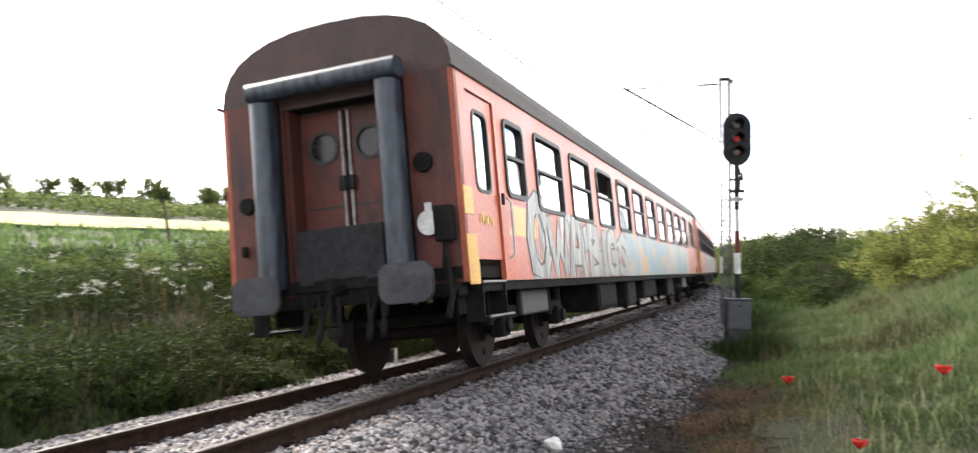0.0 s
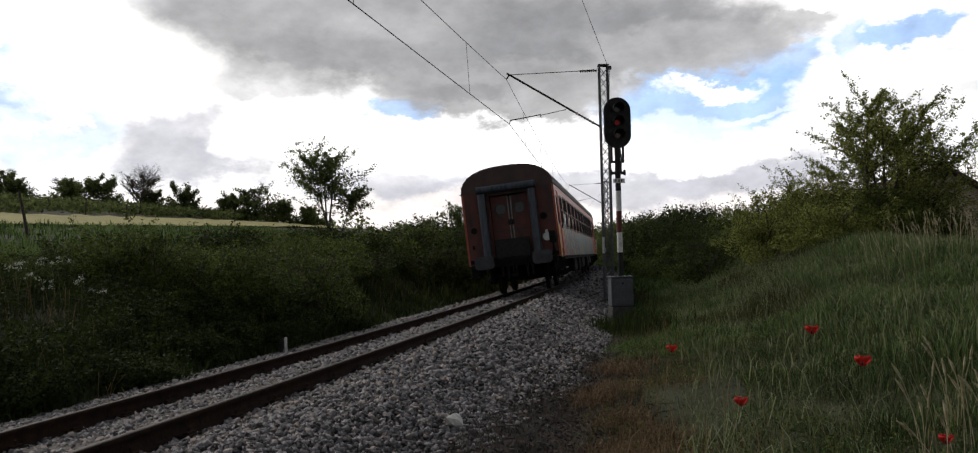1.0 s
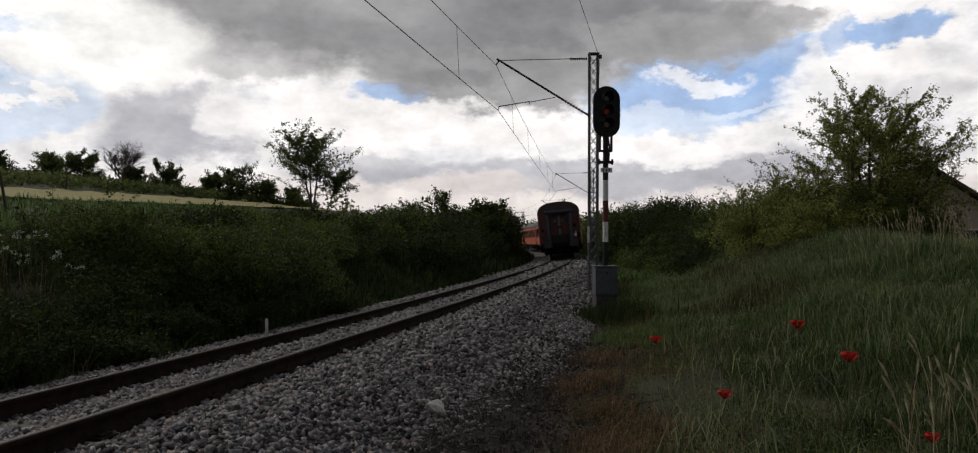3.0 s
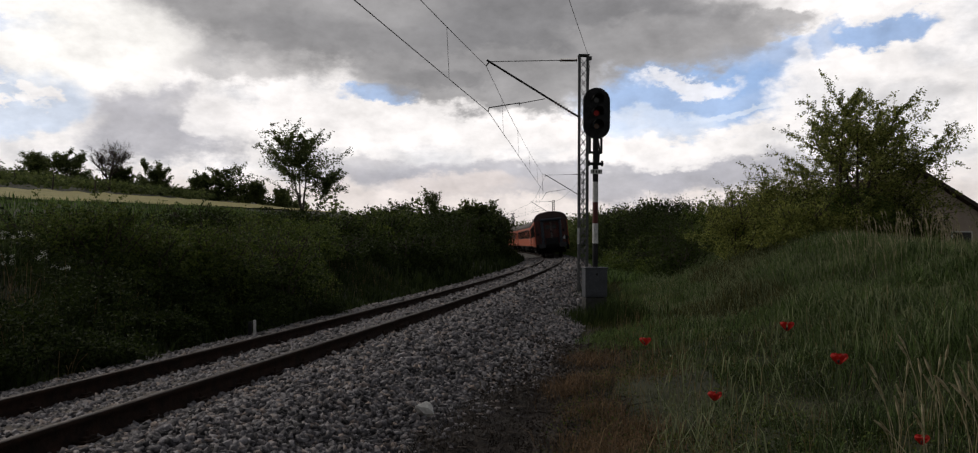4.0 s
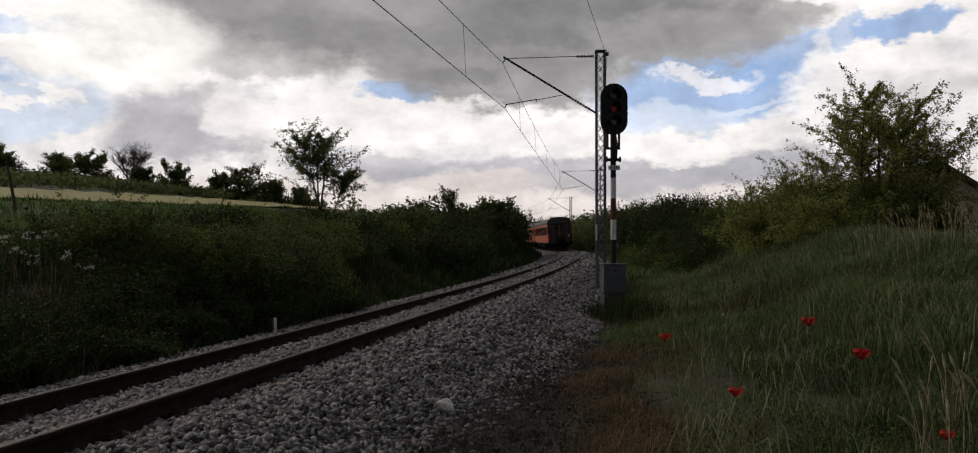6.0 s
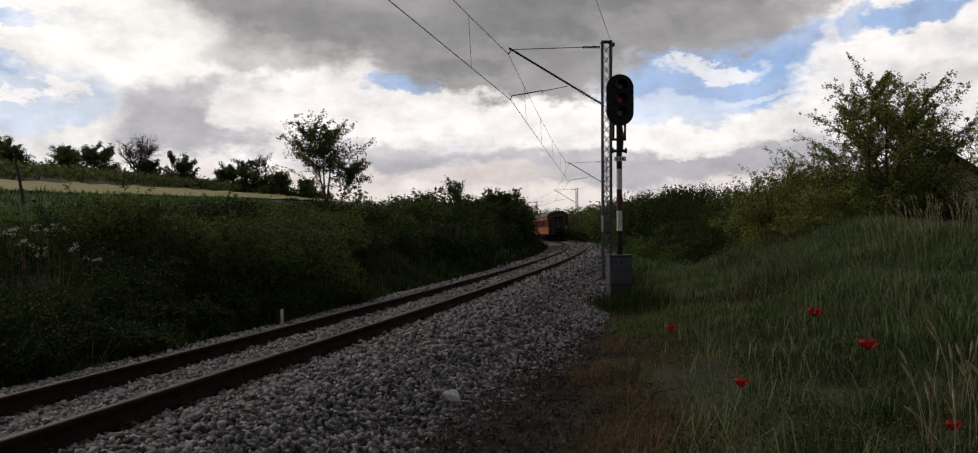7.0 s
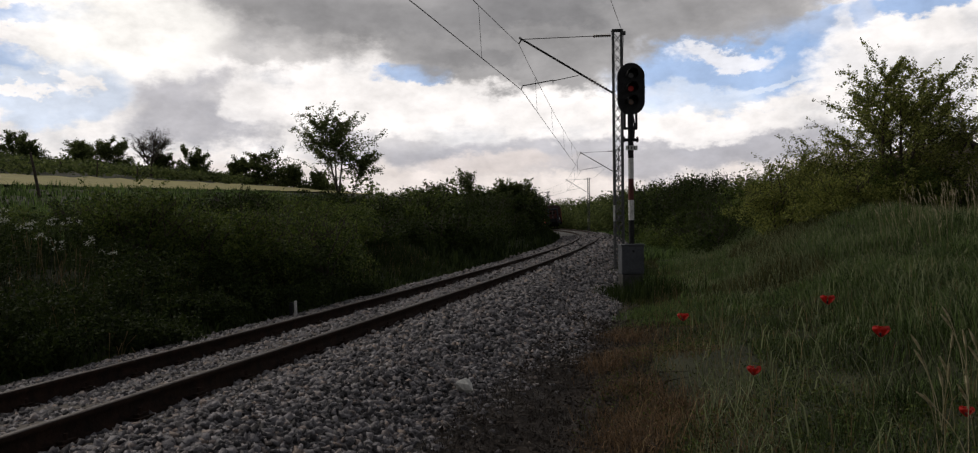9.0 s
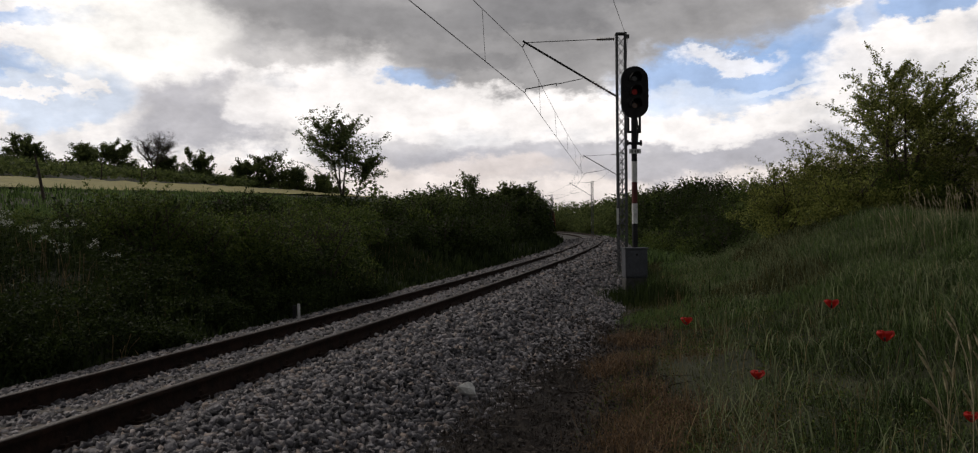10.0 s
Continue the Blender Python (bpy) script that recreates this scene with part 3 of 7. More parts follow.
def build_stones():
    """Crushed stones heaped over the bed, small and broken, one loose mass."""
    rng = np.random.default_rng(5)
    cube = np.array([(-1, -1, -1), (1, -1, -1), (1, 1, -1), (-1, 1, -1), (-1, -1, 1), (1, -1, 1), (1, 1, 1), (-1, 1, 1)], float)
    quads = np.array([(0, 3, 2, 1), (4, 5, 6, 7), (0, 1, 5, 4), (1, 2, 6, 5), (2, 3, 7, 6), (3, 0, 4, 7)])
    vs, fs, at = [], [], 0
    for s0, s1, count, size in ((-10, 1.5, 14000, 0.032), (1.5, 9, 66000, 0.0185), (9, 18, 42000, 0.023), (18, 34, 18000, 0.034), (34, 80, 8000, 0.06)):
        s, u = rng.uniform(s0, s1, count), rng.uniform(-2.6, 3.6, count)
        edge = rng.uniform(0, 1, count) < np.clip((ballast_edge(s) + 0.2 - u) / 0.45, 0.02, 1)
        s, u = s[edge], u[edge]
        k = len(s)
        x, y, h = line(s)
        px, py = x + u * np.cos(h), y - u * np.sin(h)
        sz = size * rng.uniform(0.5, 1.5, k)
        pz = bed_z(u) + sz * rng.uniform(-0.2, 0.8, k)
        near_rail = (abs(abs(u) - 0.7535) < 0.1)
        pz = np.where(near_rail, pz - 0.03, pz)
        v = cube[None] * (1 + rng.uniform(-0.45, 0.3, (k, 8, 3)))
        v *= (sz[:, None] * np.c_[rng.uniform(0.8, 1.45, k), rng.uniform(0.6, 1.1, k), rng.uniform(0.3, 0.7, k)])[:, None, :]
        q = rng.normal(size=(k, 4)) * np.array([1.3, 0.45, 0.45, 1.3])
        q /= np.linalg.norm(q, axis=1, keepdims=True)
        w, a, b, c = q.T
        R = np.stack([1 - 2 * (b * b + c * c), 2 * (a * b - c * w), 2 * (a * c + b * w), 2 * (a * b + c * w), 1 - 2 * (a * a + c * c), 2 * (b * c - a * w),
                      2 * (a * c - b * w), 2 * (b * c + a * w), 1 - 2 * (a * a + b * b)], -1).reshape(k, 3, 3)
        v = np.einsum("kij,kvj->kvi", R, v) + np.stack([px, py, pz], -1)[:, None]
        vs.append(v.reshape(-1, 3))
        fs.append((quads[None] + (np.arange(k) * 8)[:, None, None]).reshape(-1, 4) + at)
        at += k * 8
    tagged(part_me("ballast_stones", mesh_np("ballast_stones", np.concatenate(vs), np.concatenate(fs)), M_STONE), "loose grey crushed stone ballast under the rails", "gravel", kind="stuff")


RAIL = [(-0.07, -0.16), (0.07, -0.16), (0.07, -0.145), (0.012, -0.125), (0.010, -0.045), (0.036, -0.034), (0.036, -0.006), (0.026, 0.0), (-0.026, 0.0), (-0.036, -0.006),
        (-0.036, -0.034), (-0.010, -0.045), (-0.012, -0.125), (-0.07, -0.145)]


def build_track():
    track = thing("railway_track", Matrix(), "single curved railway track with rusty rails on ballast", "railway track", kind="structure")
    ss = np.arange(-14, 210, 0.8)
    n = len(RAIL)
    for side in (-0.7535, 0.7535):
        rows = [tuple(canted(s, side + a, b)) for s in ss for a, b in RAIL]
        idx = np.arange(len(rows)).reshape(len(ss), n)
        nxt = np.roll(idx, -1, 1)
        f = np.stack([idx[:-1], nxt[:-1], nxt[1:], idx[1:]], -1)
        me = mesh_np("rail", rows, f.reshape(-1, 4))
        me.materials.append(M_RUST)
        me.materials.append(M_RAILTOP)
        mi = np.zeros((len(ss) - 1, n), np.int32)
        mi[:, 6:9] = 1
        me.polygons.foreach_set("material_index", mi.ravel())
        part_me("rail", me, None, track, "rusty brown rail with a worn head")
    bm = bmesh.new()
    prism(bm, [(-1.27, -0.36), (1.27, -0.36), (1.25, -0.165), (1.15, -0.15), (-1.15, -0.15), (-1.25, -0.165)], -0.12, 0.12)
    me = bpy.data.meshes.new("sleeper")
    bm.to_mesh(me)
    bm.free()
    me.materials.append(M_SLEEPER)
    bm = bmesh.new()
    box(bm, 0, 0, -0.14, 0.3, 0.15, 0.02, bevel=0.004)
    for k in (-0.1, 0.1):
        box(bm, k, 0, -0.125, 0.05, 0.1, 0.03, bevel=0.006)
        rod(bm, (k, 0, -0.13), (k, 0, -0.075), 0.012, n=6)
    cl = bpy.data.meshes.new("rail_fastening")
    bm.to_mesh(cl)
    bm.free()
    cl.materials.append(M_RUST)
    for i in range(96):
        s = -2.1 + 0.62 * i
        p = canted(s, 0, 0)
        x, y, h = line(s)
        m = Matrix.Translation(p) @ Matrix.Rotation(-h, 4, "Z") @ Matrix.Rotation(-CANT, 4, "Y")
        sl = part_me("sleeper", me, None, track)
        sl.matrix_basis = m
        for side in (-0.7535, 0.7535) if i < 50 else ():
            c = part_me("rail_fastening", cl, None, sl)
            c.matrix_basis = Matrix.Translation((side, 0, 0))


build_ground()
strip("ballast_bed", -14, 210, 0.5, BED, M_BALLAST, "grey stone ballast bed of the railway track", category="ballast", jitter=0.03)
build_track()


def field():
    """The ripening crop on the slope above the bank."""
    us, ss = np.linspace(-27, -36, 12), np.linspace(-30, 105, 70)
    pts = [su(s, u) for s in ss for u in us]
    x, y = np.array([p.x for p in pts]), np.array([p.y for p in pts])
    z = ground_z(x, y) + 0.15
    idx = np.arange(len(pts)).reshape(len(ss), len(us))
    f = np.stack([idx[:-1, :-1], idx[1:, :-1], idx[1:, 1:], idx[:-1, 1:]], -1).reshape(-1, 4)
    tagged(part_me("crop_field", mesh_np("crop_field", np.c_[x, y, z], f), M_FIELD), "pale yellow ripening crop field on the slope", "field", kind="structure")


field()


# ---- the coaches ----
HALF, LEN, Z0, ZE, ZT = 1.42, 24.2, 1.0, 3.18, 3.93   # half width, length, sole bar, eaves, roof top
B0 = -LEN / 2
IN = 0.13   # the end walls stand this far in
WIN = [(1.55, 0.7, 2.0, 2.88)] + [(2.8 + 1.875 * i, 1.3, 1.93, 2.92) for i in range(10)] + [(21.95, 0.7, 2.0, 2.88)]   # start, width, sill, head
DOORS = [(0.42, 0.83), (22.95, 0.83)]


def roof_outline(inset=0.0, n=14):
    pts = []
    for i in range(n + 1):
        a = math.pi * i / n
        c, s = math.cos(a), math.sin(a)
        pts.append(((HALF - inset) * math.copysign(abs(c) ** 0.8, c), ZE + (ZT - ZE - inset) * abs(s) ** 0.85))
    return pts


def side_pieces():
    """Rectangles (b0, b1, z0, z1) of the coach side round its openings."""
    opens = sorted([(b, b + w, s, h) for b, w, s, h in WIN] + [(b, b + w, 0.6, 3.02) for b, w in DOORS])
    at, out = IN, []
    for b0, b1, s, h in opens:
        out.append((at, b0, Z0, ZE))
        if s > Z0:
            out.append((b0, b1, Z0, s))
        out.append((b0, b1, h, ZE))
        at = b1
    out.append((at, LEN - IN, Z0, ZE))
    return out


def side_wall(sign):
    bm = bmesh.new()
    for b0, b1, z0, z1 in side_pieces():
        box(bm, sign * (HALF - 0.03), B0 + (b0 + b1) / 2, (z0 + z1) / 2, 0.06, b1 - b0, z1 - z0)
    bmesh.ops.remove_doubles(bm, verts=bm.verts, dist=0.0005)
    return bm


def window_part(coach, sign, b, w, sill, head, opened=False):
    """A coach window with a rubber frame, a crossbar and two panes."""
    def at(bm):
        # outlines are drawn in x, z and turned on to the side
        bmesh.ops.transform(bm, matrix=Matrix.Translation((sign * HALF, B0 + b + w / 2, (sill + head) / 2)) @ Matrix.Rotation(radians(90 * sign), 4, "Z"), verts=bm.verts)
        return bm
    h = head - sill
    bm = bmesh.new()
    ring(bm, round_rect(w + 0.07, h + 0.07, 0.12), round_rect(w - 0.05, h - 0.05, 0.09), -0.022, 0.05)
    win = part("window", at(bm), M_FRAME, coach)
    bm = bmesh.new()
    box(bm, 0, 0, 0.02, w - 0.04, 0.04, 0.045, bevel=0.006)
    part("crossbar", at(bm), M_FRAME, win)
    for z, hh in ((-h / 4, h / 2), (h / 4, h / 2)):
        if opened and z > 0:
            z, hh = 0.06, 0.1
        bm = bmesh.new()
        box(bm, 0, 0.02 if z < 0 else 0.03, z + 0.01, w - 0.05, 0.006, hh - 0.05)
        pane = part("pane", at(bm), M_GLASS, win)
        pane.visible_shadow = False
    return win


def end_wall(coach, e):
    """e = -1 for the rear end, 1 for the front."""
    ye = e * (LEN / 2 - IN)
    top = roof_outline(0.0)
    bm = bmesh.new()
    # wall either side of the gangway opening, and above it
    n = len(top)
    w = 0.62
    for sgn in (1, -1):
        box(bm, sgn * (HALF + w) / 2, ye - e * 0.04, (Z0 + ZE) / 2, HALF - w, 0.08, ZE - Z0)
        part("end_wall", bm, M_END, coach, "grimy brownish red end wall")
        bm = bmesh.new()
    box(bm, 0, ye - e * 0.04, 3.12, 2 * w, 0.078, 0.14)
    prism(bm, [(x, z) for x, z in top], ye - e * 0.08, ye)
    part("end_cap", bm, M_CAP, coach, "sooty dark arched end under the roof")
    # recessed doors
    for sgn in (-1, 1):
        bm = bmesh.new()
        yd = ye - e * 0.28
        ring_pts = round_rect(0.34, 0.34, 0.165, 6, sgn * 0.29, 2.62)
        outer = round_rect(0.56, 1.9, 0.02, 6, sgn * 0.295, 2.08)
        ring(bm, outer, ring_pts, yd - 0.02, yd + 0.02)
        door = part("end_door", bm, M_ENDDOOR, coach, "reddish gangway door with a round window")
        bm = bmesh.new()
        ring(bm, round_rect(0.39, 0.39, 0.19, 6, sgn * 0.29, 2.62), round_rect(0.31, 0.31, 0.15, 6, sgn * 0.29, 2.62), yd - 0.035, yd + 0.035)
        part("porthole_rim", bm, M_FRAME, door)
        bm = bmesh.new()
        prism(bm, round_rect(0.33, 0.33, 0.16, 6, sgn * 0.29, 2.62), yd - 0.005, yd + 0.005)
        part("pane", bm, M_LENS_D, door)
        bm = bmesh.new()
        box(bm, sgn * 0.045, yd + e * 0.04, 2.08, 0.035, 0.03, 1.85, bevel=0.008)
        part("edge_strip", bm, M_CHROME, door, "worn bare metal strip")
        bm = bmesh.new()
        box(bm, sgn * 0.31, yd + e * 0.023, 1.95, 0.48, 0.012, 0.025)
        part("door_rib", bm, M_FRAME, door)
        bm = bmesh.new()
        box(bm, sgn * 0.06, yd + e * 0.06, 2.2, 0.07, 0.05, 0.16, bevel=0.015)
        rod(bm, (sgn * 0.02, yd + e * 0.09, 2.12), (sgn * 0.02, yd + e * 0.09, 2.28), 0.014)
        part("handle", bm, M_DARKST, door)
        bm = bmesh.new()
        box(bm, sgn * 0.6, ye - e * 0.16, 2.05, 0.05, 0.24, 2.1)
        part("doorway_jamb", bm, M_END, coach)
    bm = bmesh.new()
    box(bm, 0, ye - e * 0.16, 3.08, 1.24, 0.24, 0.06)
    part("doorway_head", bm, M_BLACK, coach)
    bm = bmesh.new()
    box(bm, 0, ye - e * 0.16, 1.08, 1.24, 0.24, 0.08)
    part("doorway_sill", bm, M_BLACK, coach)
    # folded bridge plate
    bm = bmesh.new()
    box(bm, 0, ye + e * 0.03, 1.42, 1.06, 0.04, 0.55, bevel=0.01)
    for k in (-0.4, 0.4):
        rod(bm, (k - 0.08, ye + e * 0.05, 1.13), (k + 0.08, ye + e * 0.05, 1.13), 0.03)
    part("bridge_plate", bm, M_DARKST, coach, "dark steel folded bridge plate")
    # rubber bellows: two uprights and a lintel
    for sgn in (-1, 1):
        bm = bmesh.new()
        prism(bm, round_rect(0.24, 0.30, 0.11, 5), -1.0, 1.0)
        bmesh.ops.transform(bm, matrix=Matrix.Translation((sgn * 0.76, ye + e * 0.16, 2.1)) @ Matrix.Rotation(radians(90), 4, "X"), verts=bm.verts)
        bel = part("bellows_tube", bm, M_RUBBER, coach, "worn blue-grey rubber gangway tube", smooth=False)
        bm = bmesh.new()
        for k in (-0.09, 0.09):
            box(bm, sgn * 0.76 + k, ye + e * 0.015, 2.1, 0.03, 0.03, 2.1)
        part("mounting_strip", bm, M_BLACK, bel)
    bm = bmesh.new()
    prism(bm, round_rect(0.25, 0.21, 0.09, 5), -0.9, 0.9)
    bmesh.ops.transform(bm, matrix=Matrix.Translation((0, ye + e * 0.17, 3.24)) @ Matrix.Rotation(radians(90), 4, "Z") @ Matrix.Rotation(radians(8 * e), 4, "Y"), verts=bm.verts)
    part("bellows_lintel", bm, M_RUBBER, coach, "worn rubber tube over the gangway")
    # headstock with buffers, hook and hoses
    bm = bmesh.new()
    box(bm, 0, ye - e * 0.12, 1.02, 2.6, 0.24, 0.3, bevel=0.02)
    part("headstock", bm, M_BLACK, coach)
    for sgn in (-1, 1):
        bm = bmesh.new()
        rod(bm, (sgn * 0.875, ye, 1.04), (sgn * 0.875, ye + e * 0.2, 1.04), 0.14, 0.12, 14)
        rod(bm, (sgn * 0.875, ye + e * 0.2, 1.04), (sgn * 0.875, ye + e * 0.3, 1.04), 0.10, 0.10, 14)
        buf = part("buffer", bm, M_BLACK, coach)
        bm = bmesh.new()
        prism(bm, round_rect(0.6, 0.40, 0.13, 5, sgn * 0.875, 1.04), ye + e * 0.29, ye + e * 0.33)
        bmesh.ops.bevel(bm, geom=[ed for ed in bm.edges if abs(ed.verts[0].co.y - ed.verts[1].co.y) < 1e-5], offset=0.012, segments=2, affect="EDGES")
        part("buffer_head", bm, M_BUFFER, buf, "broad greasy steel buffer head")
    bm = bmesh.new()
    box(bm, 0, ye + e * 0.12, 1.04, 0.08, 0.3, 0.12, bevel=0.02)
    rod(bm, (0, ye + e * 0.25, 1.04), (0, ye + e * 0.3, 1.16), 0.035)
    tube(bm, [(-0.05, ye + e * 0.2, 0.98), (-0.05, ye + e * 0.22, 0.7), (0.05, ye + e * 0.22, 0.66), (0.05, ye + e * 0.2, 0.95)], 0.025)
    box(bm, 0, ye + e * 0.22, 0.6, 0.2, 0.06, 0.1, bevel=0.02)
    part("coupling", bm, M_BLACK, coach, "screw coupling hanging from its hook")
    for k, drop in ((-0.45, 0.42), (-0.28, 0.5), (0.3, 0.5), (0.46, 0.45), (1.22, 0.5)):
        bm = bmesh.new()
        x1 = k + (0.16 if k < 1 else 0.1)
        pts = []
        for i in range(9):
            a = i / 8
            pts.append((k + (x1 - k) * a + 0.05 * math.sin(a * 6), ye + e * (0.06 + 0.18 * math.sin(a * math.pi)), 1.0 - drop * math.sin(a * math.pi) + (0.0 if k < 1 else 0.35 * (1 - a))))
        tube(bm, pts, 0.024)
        part("air_hose", bm, M_BLACK, coach)
    bm = bmesh.new()
    box(bm, 1.22, ye + e * 0.05, 1.6, 0.2, 0.12, 0.36, bevel=0.02)
    tube(bm, [(1.22, ye + e * 0.06, 1.42), (1.2, ye + e * 0.08, 1.15)], 0.03)
    part("cable_socket", bm, M_BLACK, coach)
    bm = bmesh.new()
    box(bm, -1.2, ye + e * 0.03, 1.55, 0.06, 0.05, 0.12, bevel=0.01)
    part("lamp_iron", bm, M_BLACK, coach)
    bm = bmesh.new()
    rod(bm, (1.02, ye, 2.25), (1.02, ye + e * 0.05, 2.25), 0.11, 0.1, 14)
    part("tail_light", bm, M_BLACK, coach, "unlit dark built-in tail light")
    bm = bmesh.new()
    rod(bm, (-1.14, ye, 2.05), (-1.14, ye + e * 0.05, 2.05), 0.1, 0.09, 14)
    part("tail_light", bm, M_BLACK, coach, "unlit dark built-in tail light")


def bogie(coach, b, axles):
    y = B0 + b
    bm = bmesh.new()
    for sgn in (-1, 1):
        box(bm, sgn * 1.0, y, 0.62, 0.14, 3.1, 0.16, bevel=0.03)
        box(bm, sgn * 1.0, y, 0.8, 0.16, 1.0, 0.25, bevel=0.04)
        for a in (-1.25, 1.25):
            for k in (-0.28, 0.28):
                rod(bm, (sgn * 1.0, y + a + k, 0.5), (sgn * 1.0, y + a + k, 0.95), 0.075, n=10)
    box(bm, 0, y, 0.7, 2.0, 0.5, 0.22, bevel=0.03)
    for k in (-1.62, 1.62):
        box(bm, 0, y + k, 0.62, 2.0, 0.1, 0.12, bevel=0.02)
    bo = part("bogie_frame", bm, M_BLACK, coach, "sooty steel bogie frame with coil springs")
    for sgn in (-1, 1):
        bm = bmesh.new()
        box(bm, sgn * 1.1, y, 0.72, 0.1, 1.2, 0.34, bevel=0.03)
        part("spring_beam", bm, M_BUFFER, bo, "dusty grey cast beam")
        for a in (-1.25, 1.25):
            bm = bmesh.new()
            box(bm, sgn * 1.05, y + a, 0.48, 0.2, 0.32, 0.28, bevel=0.05)
            rod(bm, (sgn * 1.14, y + a, 0.48), (sgn * 1.2, y + a, 0.48), 0.1, 0.08, 12)
            part("axle_box", bm, M_BLACK, bo)
    for a in (-1.25, 1.25):
        bm = bmesh.new()
        rod(bm, (-1.0, 0, 0), (1.0, 0, 0), 0.08, n=12)
        for sgn in (-1, 1):
            rod(bm, (sgn * 0.69, 0, 0), (sgn * 0.725, 0, 0), 0.49, 0.49, 28)
            rod(bm, (sgn * 0.725, 0, 0), (sgn * 0.815, 0, 0), 0.465, 0.455, 28)
            rod(bm, (sgn * 0.80, 0, 0), (sgn * 0.86, 0, 0), 0.16, 0.14, 12)
            for k in range(4):
                q = radians(90 * k)
                rod(bm, (sgn * 0.80, 0.28 * math.cos(q), 0.28 * math.sin(q)), (sgn * 0.835, 0.28 * math.cos(q), 0.28 * math.sin(q)), 0.05, 0.04, 8)
        ws = part("wheelset", bm, M_WHEEL, coach, "steel wheelset with two wheels")
        ws.location = (0, y + a, 0.46)
        axles.append((ws, y + a))


